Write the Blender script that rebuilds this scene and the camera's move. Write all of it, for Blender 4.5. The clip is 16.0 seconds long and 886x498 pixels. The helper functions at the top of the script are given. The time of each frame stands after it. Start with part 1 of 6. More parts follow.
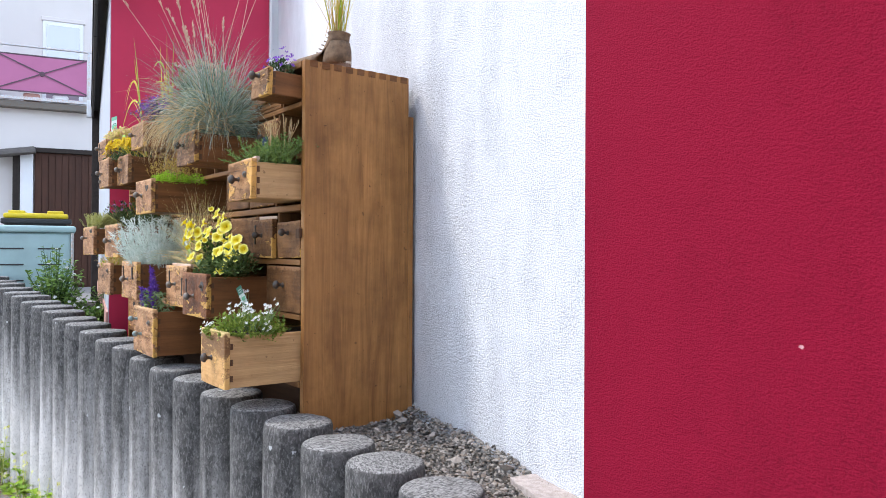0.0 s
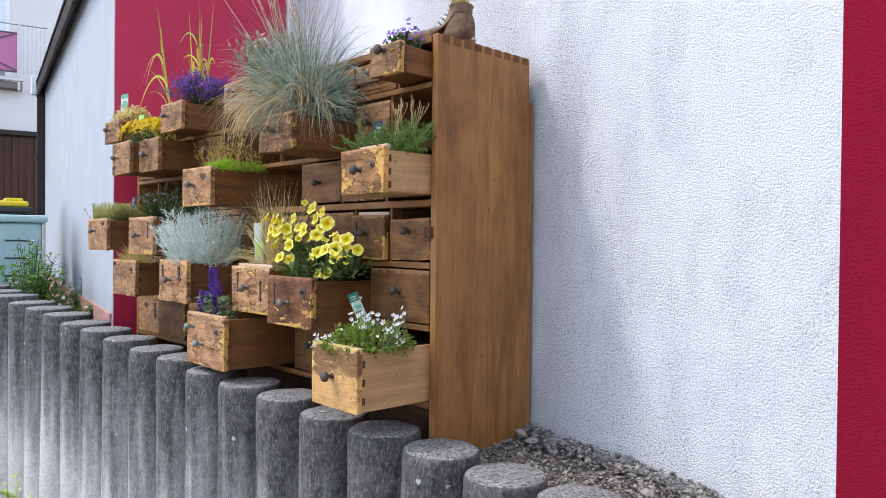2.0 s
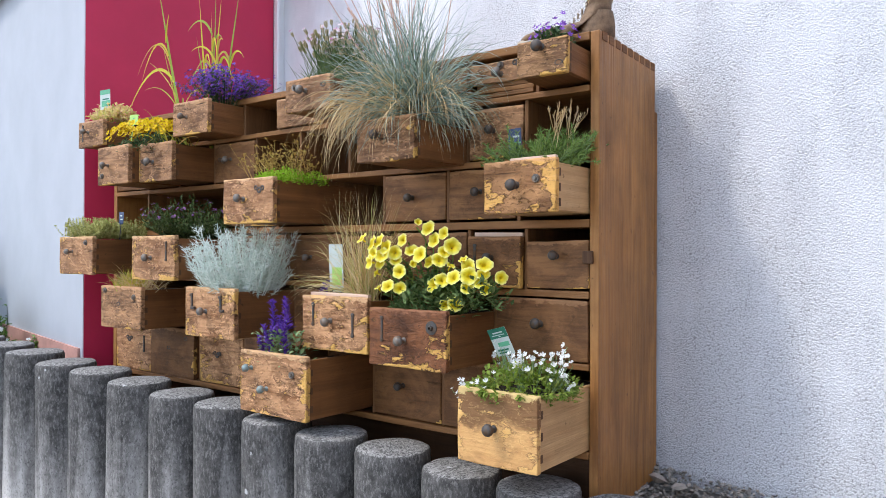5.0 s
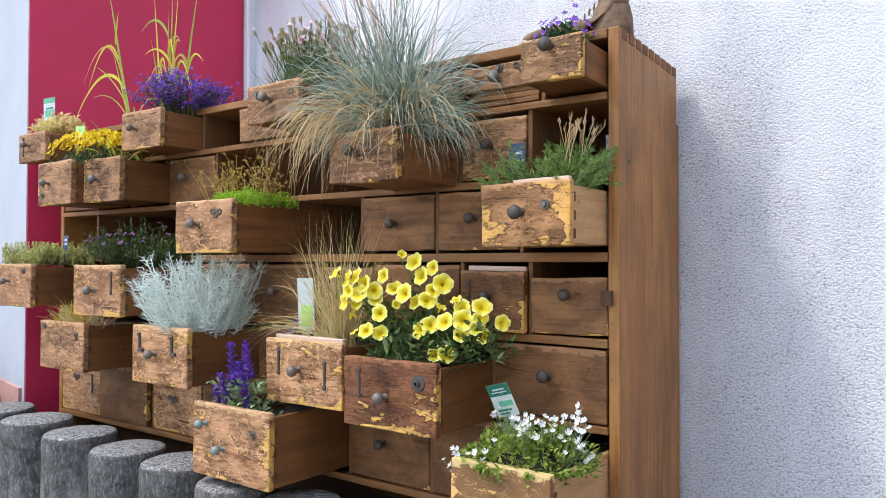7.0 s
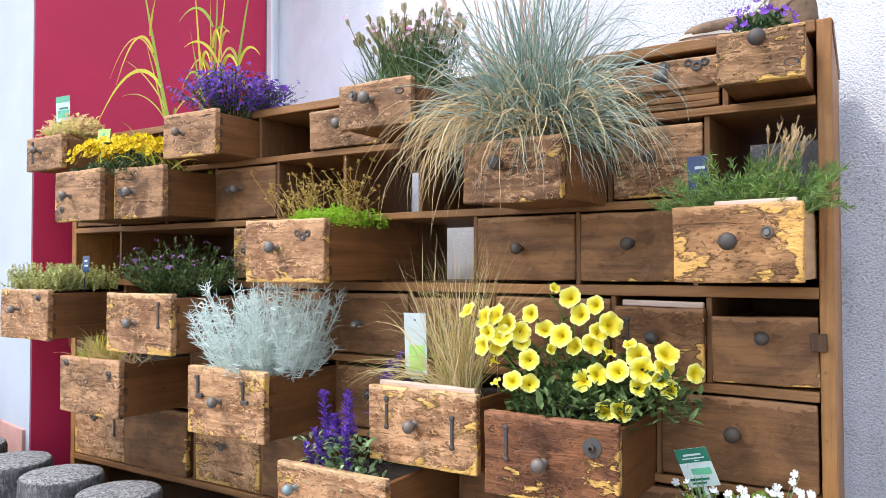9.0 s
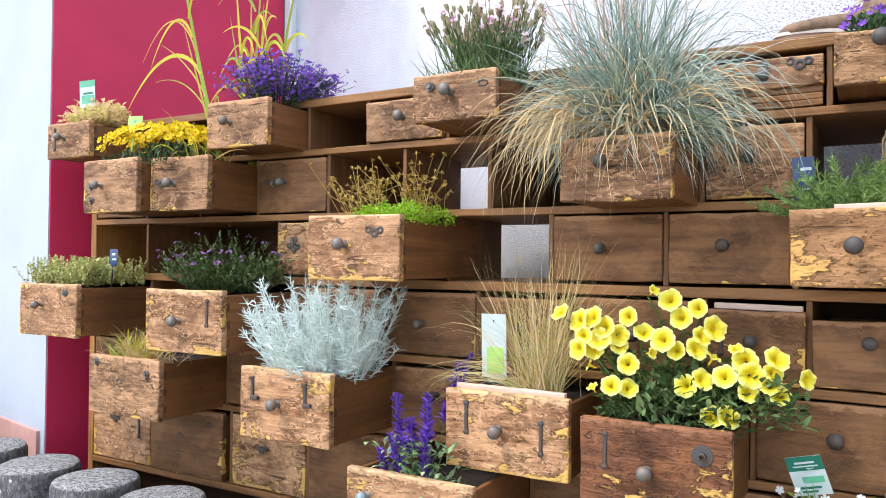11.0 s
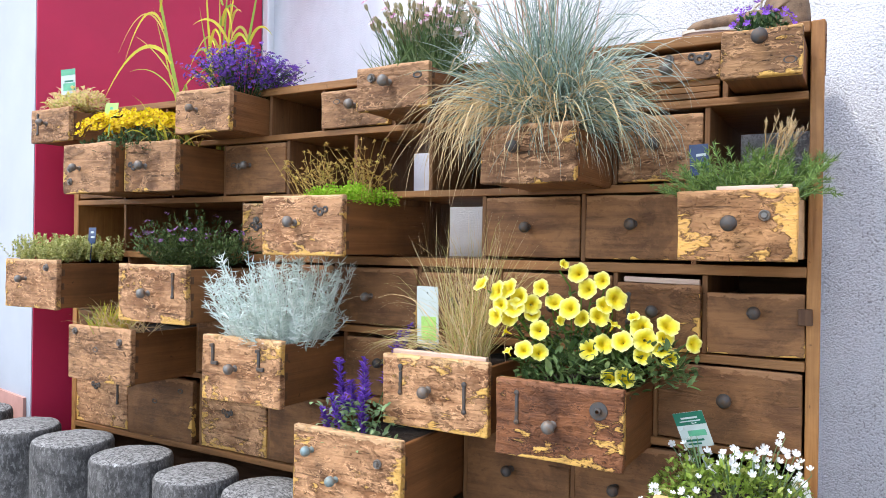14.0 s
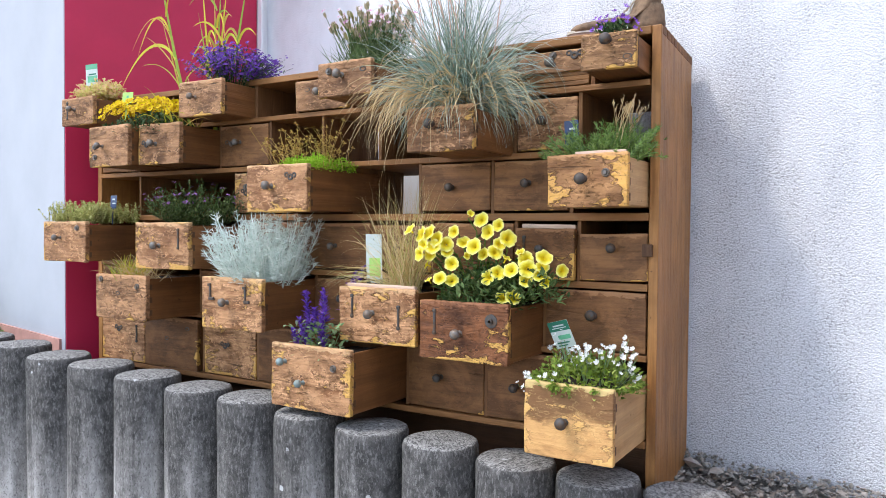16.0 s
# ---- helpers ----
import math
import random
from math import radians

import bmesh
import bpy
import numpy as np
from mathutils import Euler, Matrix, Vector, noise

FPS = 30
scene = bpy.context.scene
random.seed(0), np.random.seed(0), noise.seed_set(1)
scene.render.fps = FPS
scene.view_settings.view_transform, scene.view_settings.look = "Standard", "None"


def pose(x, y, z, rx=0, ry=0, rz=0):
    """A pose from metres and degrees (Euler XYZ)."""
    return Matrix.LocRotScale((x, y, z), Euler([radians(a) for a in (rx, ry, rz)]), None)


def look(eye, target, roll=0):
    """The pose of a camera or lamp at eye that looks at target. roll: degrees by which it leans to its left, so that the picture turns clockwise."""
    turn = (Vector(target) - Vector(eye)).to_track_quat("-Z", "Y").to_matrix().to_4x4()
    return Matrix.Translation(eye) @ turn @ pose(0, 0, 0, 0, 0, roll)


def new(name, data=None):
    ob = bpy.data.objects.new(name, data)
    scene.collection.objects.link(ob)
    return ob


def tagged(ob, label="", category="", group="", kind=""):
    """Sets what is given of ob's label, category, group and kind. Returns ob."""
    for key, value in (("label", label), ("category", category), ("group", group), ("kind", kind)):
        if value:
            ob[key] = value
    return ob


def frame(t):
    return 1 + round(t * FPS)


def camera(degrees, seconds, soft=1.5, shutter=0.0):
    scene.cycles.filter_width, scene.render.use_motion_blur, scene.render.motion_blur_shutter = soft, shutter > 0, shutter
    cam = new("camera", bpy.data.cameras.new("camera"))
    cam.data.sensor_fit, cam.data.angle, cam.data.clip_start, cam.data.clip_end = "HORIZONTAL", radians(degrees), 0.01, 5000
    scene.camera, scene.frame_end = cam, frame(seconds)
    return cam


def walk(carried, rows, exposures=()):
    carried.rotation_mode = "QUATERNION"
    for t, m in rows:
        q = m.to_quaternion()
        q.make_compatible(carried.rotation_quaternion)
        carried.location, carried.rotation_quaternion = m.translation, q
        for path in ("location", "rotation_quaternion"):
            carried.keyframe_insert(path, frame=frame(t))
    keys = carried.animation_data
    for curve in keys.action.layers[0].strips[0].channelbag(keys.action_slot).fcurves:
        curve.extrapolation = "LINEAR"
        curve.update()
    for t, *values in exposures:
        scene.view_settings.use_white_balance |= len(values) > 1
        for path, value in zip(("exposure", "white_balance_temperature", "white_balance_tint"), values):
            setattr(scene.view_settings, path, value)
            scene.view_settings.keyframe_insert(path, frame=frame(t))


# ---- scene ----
cam = camera(61.5, 16.0, 0.6)
PATH = [
    (0, (0.02, 0.017, 1.583), (1.28, 1.57, 1.592), 0.3),
    (0.5, (0.034, 0.18, 1.598), (1.314, 1.717, 1.598), 0.3),
    (1, (-0.046, 0.362, 1.605), (1.273, 1.865, 1.595), 0.4),
    (1.5, (-0.238, 0.577, 1.63), (1.131, 2.034, 1.615), 0.5),
    (2, (-0.329, 0.741, 1.621), (1.093, 2.148, 1.601), 0.6),
    (2.5, (-0.334, 0.989, 1.637), (1.145, 2.335, 1.614), 0.6),
    (3, (-0.367, 1.192, 1.649), (1.17, 2.471, 1.622), 0.6),
    (3.5, (-0.545, 1.389, 1.655), (1.047, 2.598, 1.632), 0.6),
    (3.7, (-0.625, 1.448, 1.656), (0.987, 2.631, 1.637), 0.6),
    (5.8, (-0.529, 1.622, 1.673), (1.119, 2.756, 1.692), 0.1),
    (6, (-0.467, 1.638, 1.691), (1.177, 2.776, 1.718), 0.1),
    (6.5, (-0.343, 1.673, 1.713), (1.308, 2.802, 1.754), 0.2),
    (7, (-0.323, 1.798, 1.729), (1.348, 2.897, 1.766), 0.1),
    (7.5, (-0.416, 2.004, 1.763), (1.286, 3.055, 1.805), 0.2),
    (8, (-0.471, 2.134, 1.762), (1.252, 3.148, 1.808), 0.1),
    (8.5, (-0.412, 2.242, 1.762), (1.32, 3.241, 1.809), -0.0),
    (9, (-0.286, 2.337, 1.796), (1.451, 3.329, 1.842), -0.1),
    (9.5, (-0.232, 2.423, 1.803), (1.513, 3.4, 1.841), -0.3),
    (10, (-0.31, 2.557, 1.817), (1.451, 3.504, 1.85), -0.3),
    (10.2, (-0.36, 2.606, 1.816), (1.411, 3.535, 1.849), -0.2),
    (12.3, (-0.356, 2.607, 1.792), (1.434, 3.5, 1.823), 0.8),
    (12.5, (-0.313, 2.555, 1.796), (1.469, 3.464, 1.82), 0.9),
    (13, (-0.277, 2.45, 1.798), (1.495, 3.378, 1.815), 1.0),
    (13.5, (-0.296, 2.398, 1.79), (1.476, 3.325, 1.799), 1.1),
    (14, (-0.428, 2.385, 1.784), (1.351, 3.299, 1.779), 0.9),
    (14.5, (-0.586, 2.343, 1.75), (1.199, 3.246, 1.726), 0.7),
    (15, (-0.672, 2.263, 1.746), (1.11, 3.172, 1.711), 0.5),
    (15.5, (-0.711, 2.093, 1.715), (1.058, 3.023, 1.666), 0.4),
    (16, (-0.782, 1.935, 1.702), (0.976, 2.888, 1.65), 0.5),
]
walk(cam, [(t, look(eye, target, roll)) for t, eye, target, roll in PATH],
     exposures=[(0, 0.47), (1.5, 0.32), (2.5, 0.24), (3.5, 0.26), (6, 0.33), (8, 0.50), (10, 0.74), (12.5, 0.76), (14.5, 0.60), (16, 0.46)])

# ---- light ----
SUN_WAY = Vector((1.28, -1.33, -2.55)).normalized()
world = bpy.data.worlds.new("sky")
scene.world = world
world.use_nodes = True
wn = world.node_tree
sky = wn.nodes.new("ShaderNodeTexSky")
sky.sky_type = "NISHITA"
sky.sun_disc = False
sky.sun_elevation = math.asin(-SUN_WAY.z)
sky.sun_rotation = math.atan2(-SUN_WAY.x, -SUN_WAY.y)
sky.air_density, sky.dust_density, sky.ozone_density = 1.0, 1.2, 1.5
wn.nodes["Background"].inputs["Strength"].default_value = 0.47
# thin bright cloud over most of the sky
cloud = wn.nodes.new("ShaderNodeMix")
cloud.data_type = "RGBA"
cloud.inputs[0].default_value = 0.6
cloud.inputs[7].default_value = (2.95, 3.26, 3.90, 1)
wn.links.new(sky.outputs[0], cloud.inputs[6])
wn.links.new(cloud.outputs[2], wn.nodes["Background"].inputs["Color"])
sun = new("sun", bpy.data.lights.new("sun", "SUN"))
sun.data.energy, sun.data.angle, sun.data.color = 1.6, radians(5), (1.0, 0.95, 0.88)
sun.matrix_world = Matrix.Translation((0, 0, 20)) @ SUN_WAY.to_track_quat("-Z", "Y").to_matrix().to_4x4()

# ---- frames of reference ----
# cabinet: x into its depth, y along its front, z up; building: x into the wall, y along it
CAB = Matrix.Translation((1.31, 2.42, 1.02)) @ Matrix.Rotation(-math.atan(0.052), 4, "Z")
BLD = Matrix.Translation((1.544, 1.299, 0)) @ Matrix.Rotation(-math.atan(0.242), 4, "Z")


# ---- mesh helpers ----
def mesh_from(name, verts, faces, material, smooth=False):
    me = bpy.data.meshes.new(name)
    me.from_pydata([tuple(v) for v in verts], [], faces)
    me.materials.append(material)
    if smooth:
        me.polygons.foreach_set("use_smooth", [True] * len(me.polygons))
    me.update()
    return me


def hang(ob, parent):
    if parent is not None:
        ob.parent = parent
    return ob


def part(name, bm, material, parent=None, label="", smooth=False):
    """One bmesh as one mesh object under a thing or part."""
    me = bpy.data.meshes.new(name)
    bm.to_mesh(me)
    bm.free()
    me.materials.append(material)
    if smooth:
        me.polygons.foreach_set("use_smooth", [True] * len(me.polygons))
    ob = hang(new(name, me), parent)
    return tagged(ob, label) if label else ob


def part_data(name, vf, material, parent=None, label="", smooth=False, kind=""):
    ob = hang(new(name, mesh_from(name, vf[0], vf[1], material, smooth)), parent)
    return tagged(ob, label, kind=kind)


def thing(name, m, label, category, group="", kind=""):
    ob = new(name)
    ob.empty_display_size = 0.05
    ob.matrix_world = m
    return tagged(ob, label, category, group, kind)


def box(lo, hi, bevel=0.0, segs=1, bm=None):
    bm = bm or bmesh.new()
    made = bmesh.ops.create_cube(bm, size=1.0)["verts"]
    lo, hi = Vector(lo), Vector(hi)
    for v in made:
        v.co = Vector(((v.co[k] + 0.5) * (hi[k] - lo[k]) + lo[k]) for k in range(3))
    if bevel > 0:
        edges = list({e for v in made for e in v.link_edges})
        bmesh.ops.bevel(bm, geom=edges, offset=bevel, segments=segs, affect="EDGES", profile=0.5)
    return bm


def worn_box(lo, hi, bevel, cuts, rough, seed):
    """A board with rounded edges and an uneven, worn outline."""
    bm = box(lo, hi)
    lo, hi = Vector(lo), Vector(hi)
    for axis in range(3):
        if cuts[axis]:
            es = [e for e in bm.edges if abs((e.verts[0].co - e.verts[1].co).normalized()[axis]) > 0.9]
            bmesh.ops.subdivide_edges(bm, edges=es, cuts=cuts[axis], use_grid_fill=True)
    sharp = [e for e in bm.edges if len(e.link_faces) == 2 and e.calc_face_angle(0) > 0.5]
    bmesh.ops.bevel(bm, geom=sharp, offset=bevel, segments=2, affect="EDGES", profile=0.5)
    off = Vector((seed * 3.7, seed * 1.3, seed * 5.1))
    for v in bm.verts:
        n = noise.noise_vector(v.co * 14 + off) * rough + noise.noise_vector(v.co * 55 + off) * rough * 0.35
        v.co += n
    return bm


def lathe(profile, segs=16, bm=None, m=Matrix()):
    """Turn a profile of (radius, height) round z."""
    bm = bm or bmesh.new()
    rings = []
    for r, z in profile:
        if r < 1e-6:
            rings.append([bm.verts.new(m @ Vector((0, 0, z)))])
        else:
            rings.append([bm.verts.new(m @ Vector((r * math.cos(a), r * math.sin(a), z)))
                          for a in (2 * math.pi * k / segs for k in range(segs))])
    for lo, hi in zip(rings, rings[1:]):
        for k in range(segs):
            quad = [lo[k % len(lo)], lo[(k + 1) % segs % len(lo)], hi[(k + 1) % segs % len(hi)], hi[k % len(hi)]]
            quad = list(dict.fromkeys(quad))
            if len(quad) > 2:
                bm.faces.new(quad)
    return bm


def blade(vf, p, d, length, width, droop, n, rnd, flat=None, wander=0.0):
    """A grass blade that bends with its weight."""
    verts, faces = vf
    p, d = Vector(p), Vector(d).normalized()
    side = d.cross(flat or Vector((rnd.uniform(-1, 1), rnd.uniform(-1, 1), rnd.uniform(-0.3, 0.3))))
    side = side.normalized() if side.length > 1e-4 else Vector((1, 0, 0))
    base = len(verts)
    for k in range(n):
        w = width * (0.75 + 0.25 * min(1, k)) * (1 - (k / n) ** 2.2)
        verts += [p - side * w / 2, p + side * w / 2]
        p = p + d * length / n
        d = (d + Vector((0, 0, -droop / n * (0.35 + 1.3 * k / n)))).normalized()
        if wander:
            d = (d + Vector((rnd.gauss(0, wander), rnd.gauss(0, wander), rnd.gauss(0, wander)))).normalized()
        side = (side - d * side.dot(d)).normalized()
    verts.append(p)
    for k in range(n - 1):
        a = base + 2 * k
        faces.append((a, a + 1, a + 3, a + 2))
    faces.append((base + 2 * n - 2, base + 2 * n - 1, base + 2 * n))
    return p, d


def leaf(vf, p, d, length, width, rnd, fold=0.25, curl=0.15):
    """A small folded leaf with a rounded middle."""
    verts, faces = vf
    p, d = Vector(p), Vector(d).normalized()
    side = d.cross(Vector((rnd.uniform(-0.4, 0.4), rnd.uniform(-0.4, 0.4), 1)))
    side = side.normalized() if side.length > 1e-4 else Vector((1, 0, 0))
    up = side.cross(d)
    b = len(verts)
    mid, tip = p + d * length * 0.5 + up * curl * length * 0.4, p + d * length - up * curl * length * 0.3
    verts += [p, p + d * length * 0.35 + side * width * 0.5 + up * fold * width, mid, p + d * length * 0.35 - side * width * 0.5 + up * fold * width,
              p + d * length * 0.72 + side * width * 0.36 + up * fold * width * 0.6, p + d * length * 0.72 - side * width * 0.36 + up * fold * width * 0.6, tip]
    faces += [(b, b + 1, b + 2), (b, b + 2, b + 3), (b + 1, b + 4, b + 6, b + 2), (b + 2, b + 6, b + 5, b + 3)]


def stem(vf, pts, r0, r1):
    """A thin three-sided stalk through the points."""
    verts, faces = vf
    b = len(verts)
    pts = [Vector(q) for q in pts]
    for k, q in enumerate(pts):
        d = (pts[min(k + 1, len(pts) - 1)] - pts[max(k - 1, 0)]).normalized()
        s = d.cross(Vector((0.3, 0.9, 0.2))).normalized()
        u = s.cross(d)
        r = r0 + (r1 - r0) * k / max(1, len(pts) - 1)
        verts += [q + s * r, q - s * r * 0.5 + u * r * 0.87, q - s * r * 0.5 - u * r * 0.87]
    for k in range(len(pts) - 1):
        for j in range(3):
            faces.append((b + 3 * k + j, b + 3 * k + (j + 1) % 3, b + 3 * k + 3 + (j + 1) % 3, b + 3 * k + 3 + j))


def bloom(vf, p, d, radius, petals, rnd, cup=0.25, gap=0.15):
    """A small open flower of separate petals."""
    verts, faces = vf
    p, d = Vector(p), Vector(d).normalized()
    s = d.cross(Vector((0.31, 0.52, 0.79))).normalized()
    u = d.cross(s)
    turn = rnd.uniform(0, 6)
    half = math.pi / petals * (1 - gap)
    for k in range(petals):
        a = turn + 2 * math.pi * k / petals
        b = len(verts)
        ray = lambda ang, r: p + (s * math.cos(ang) + u * math.sin(ang)) * r + d * cup * r * r / radius
        verts += [p, ray(a - half, radius * 0.62), ray(a - half * 0.55, radius * 0.97), ray(a + half * 0.55, radius), ray(a + half, radius * 0.6)]
        faces.append((b, b + 1, b + 2, b + 3, b + 4))


# ---- materials ----
def nodes_of(name):
    mat = bpy.data.materials.new(name)
    mat.use_nodes = True
    nt = mat.node_tree
    return mat, nt, nt.nodes["Principled BSDF"]


def link(nt, a, b):
    nt.links.new(a, b)


def coords(nt, scale=(1, 1, 1), shift_random=False, kind="Object"):
    tc = nt.nodes.new("ShaderNodeTexCoord")
    mp = nt.nodes.new("ShaderNodeMapping")
    mp.inputs["Scale"].default_value = scale
    link(nt, tc.outputs[kind], mp.inputs["Vector"])
    if shift_random:
        info = nt.nodes.new("ShaderNodeObjectInfo")
        mul = nt.nodes.new("ShaderNodeVectorMath")
        mul.operation = "SCALE"
        mul.inputs[0].default_value = (31, 17, 23)
        link(nt, info.outputs["Random"], mul.inputs["Scale"])
        link(nt, mul.outputs[0], mp.inputs["Location"])
    return mp.outputs[0]


def noise_tex(nt, vec, scale, detail=4.0, rough=0.55, dist=0.0):
    n = nt.nodes.new("ShaderNodeTexNoise")
    n.inputs["Scale"].default_value, n.inputs["Detail"].default_value = scale, detail
    n.inputs["Roughness"].default_value, n.inputs["Distortion"].default_value = rough, dist
    link(nt, vec, n.inputs["Vector"])
    return n.outputs["Fac"]


def ramp(nt, fac, stops):
    r = nt.nodes.new("ShaderNodeValToRGB")
    els = r.color_ramp.elements
    while len(els) < len(stops):
        els.new(0.5)
    for e, (pos, col) in zip(els, stops):
        e.position = pos
        e.color = (*col, 1) if len(col) == 3 else col
    link(nt, fac, r.inputs["Fac"])
    return r.outputs["Color"]


def grey(v):
    return (v, v, v)


def blend(nt, fac, a, b, mode="MIX"):
    m = nt.nodes.new("ShaderNodeMix")
    m.data_type, m.blend_type = "RGBA", mode
    for sock, val in ((m.inputs["Factor"], fac), (m.inputs["A"], a), (m.inputs["B"], b)):
        if isinstance(val, bpy.types.NodeSocket):
            link(nt, val, sock)
        elif sock.type == "VALUE":
            sock.default_value = val
        else:
            sock.default_value = (*val, 1)
    return m.outputs["Result"]


def add(nt, a, b, op="ADD", c=None):
    m = nt.nodes.new("ShaderNodeMath")
    m.operation = op
    for k, val in enumerate((a, b, c)):
        if isinstance(val, bpy.types.NodeSocket):
            link(nt, val, m.inputs[k])
        elif val is not None:
            m.inputs[k].default_value = val
    return m.outputs[0]


def bump(nt, bsdf, height, strength, distance):
    b = nt.nodes.new("ShaderNodeBump")
    b.inputs["Strength"].default_value, b.inputs["Distance"].default_value = strength, distance
    link(nt, height, b.inputs["Height"])
    link(nt, b.outputs[0], bsdf.inputs["Normal"])


def stucco(name, col, dirt_and_shade, relief, stain=0.5, pit=0.55, size=88, stretch=1.5, nicks=False, trowelled=None):
    """Coarse scratched render: raised grains, pits darkened as by shade, broad grey stains; trowelled smooth between
    two places along it.
    """
    mat, nt, bs = nodes_of(name)
    v = coords(nt, (1, 1, stretch))
    grain = noise_tex(nt, v, size, 4, 0.66, 0.15)
    fine = noise_tex(nt, v, 230, 2)
    broad = noise_tex(nt, coords(nt, (1, 1, 0.4)), 1.7, 6, 0.68)
    blot = noise_tex(nt, coords(nt, (1, 1, 0.8)), 7.0, 5, 0.65)
    warp = nt.nodes.new("ShaderNodeVectorMath")
    warp.operation = "ADD"
    shift = nt.nodes.new("ShaderNodeVectorMath")
    shift.operation = "SCALE"
    wob = nt.nodes.new("ShaderNodeTexNoise")
    wob.inputs["Scale"].default_value = size * 0.9
    link(nt, v, wob.inputs["Vector"])
    link(nt, wob.outputs["Color"], shift.inputs[0])
    shift.inputs["Scale"].default_value = 0.9 / size
    link(nt, v, warp.inputs[0])
    link(nt, shift.outputs[0], warp.inputs[1])
    vor = nt.nodes.new("ShaderNodeTexVoronoi")
    vor.inputs["Scale"].default_value = size * 1.35
    link(nt, warp.outputs[0], vor.inputs["Vector"])
    grit = vor.outputs["Distance"]
    rubbed = noise_tex(nt, coords(nt, (1, 1, 1.7)), size * 2.1, 4, 0.62, 0.6)
    cells = add(nt, ramp(nt, grit, [(0.25, grey(1)), (0.72, grey(0))]), ramp(nt, grain, [(0.36, grey(0)), (0.58, grey(1.6))]))
    gaps = add(nt, ramp(nt, grit, [(0.48, grey(0)), (0.74, grey(1))]), ramp(nt, grain, [(0.38, grey(1)), (0.60, grey(0.1))]), "MULTIPLY")
    pits = add(nt, gaps, ramp(nt, grain, [(0.30, grey(1)), (0.40, grey(0))]), "MAXIMUM")
    coarse = None
    if trowelled:
        axes = nt.nodes.new("ShaderNodeSeparateXYZ")
        link(nt, coords(nt), axes.inputs[0])
        span = nt.nodes.new("ShaderNodeMapRange")
        for key, val in zip(("From Min", "From Max", "To Min", "To Max"), (*trowelled, 1.0, 0.12)):
            span.inputs[key].default_value = val
        link(nt, add(nt, axes.outputs["Y"], add(nt, blot, 0.4, "MULTIPLY")), span.inputs["Value"])
        coarse = span.outputs[0]
        pits = add(nt, pits, coarse, "MULTIPLY")
    worn = ramp(nt, add(nt, broad, add(nt, blot, 0.35, "MULTIPLY")), [(0.60, grey(0)), (0.77, grey(1))])
    # pits coloured dark like shade between the grains; worn stains share the colour
    c = blend(nt, add(nt, pits, add(nt, pit * 0.28, add(nt, worn, pit * 1.45, "MULTIPLY")), "MULTIPLY"), col, dirt_and_shade)
    c = blend(nt, add(nt, worn, stain * 0.3, "MULTIPLY"), c, dirt_and_shade)
    if nicks:
        nick = nt.nodes.new("ShaderNodeTexVoronoi")
        nick.inputs["Scale"].default_value = 3.2
        link(nt, warp.outputs[0], nick.inputs["Vector"])
        c = blend(nt, add(nt, ramp(nt, nick.outputs["Distance"], [(0.014, grey(1)), (0.022, grey(0))]), 0.7, "MULTIPLY"), c, (0.75, 0.45, 0.45))
    link(nt, c, bs.inputs["Base Color"])
    bs.inputs["Roughness"].default_value = 0.9
    bs.inputs["Specular IOR Level"].default_value = 0.1
    h = add(nt, add(nt, cells, 0.55, "MULTIPLY"), add(nt, add(nt, rubbed, 0.9, "MULTIPLY"), add(nt, fine, 0.22, "MULTIPLY")))
    bump(nt, bs, h if coarse is None else add(nt, h, coarse, "MULTIPLY"), relief, 0.009)
    return mat


def smooth_paint(name, col, rough=0.6, var=0.12, scale=6.0, relief=0.1):
    mat, nt, bs = nodes_of(name)
    v = coords(nt)
    n = noise_tex(nt, v, scale, 5, 0.6)
    n2 = noise_tex(nt, v, scale * 12, 3)
    dark = tuple(x * (1 - 2.2 * var) for x in col)
    link(nt, blend(nt, ramp(nt, n, [(0.35, grey(0)), (0.7, grey(1))]), dark, col), bs.inputs["Base Color"])
    bs.inputs["Roughness"].default_value = rough
    bump(nt, bs, n2, relief, 0.002)
    return mat


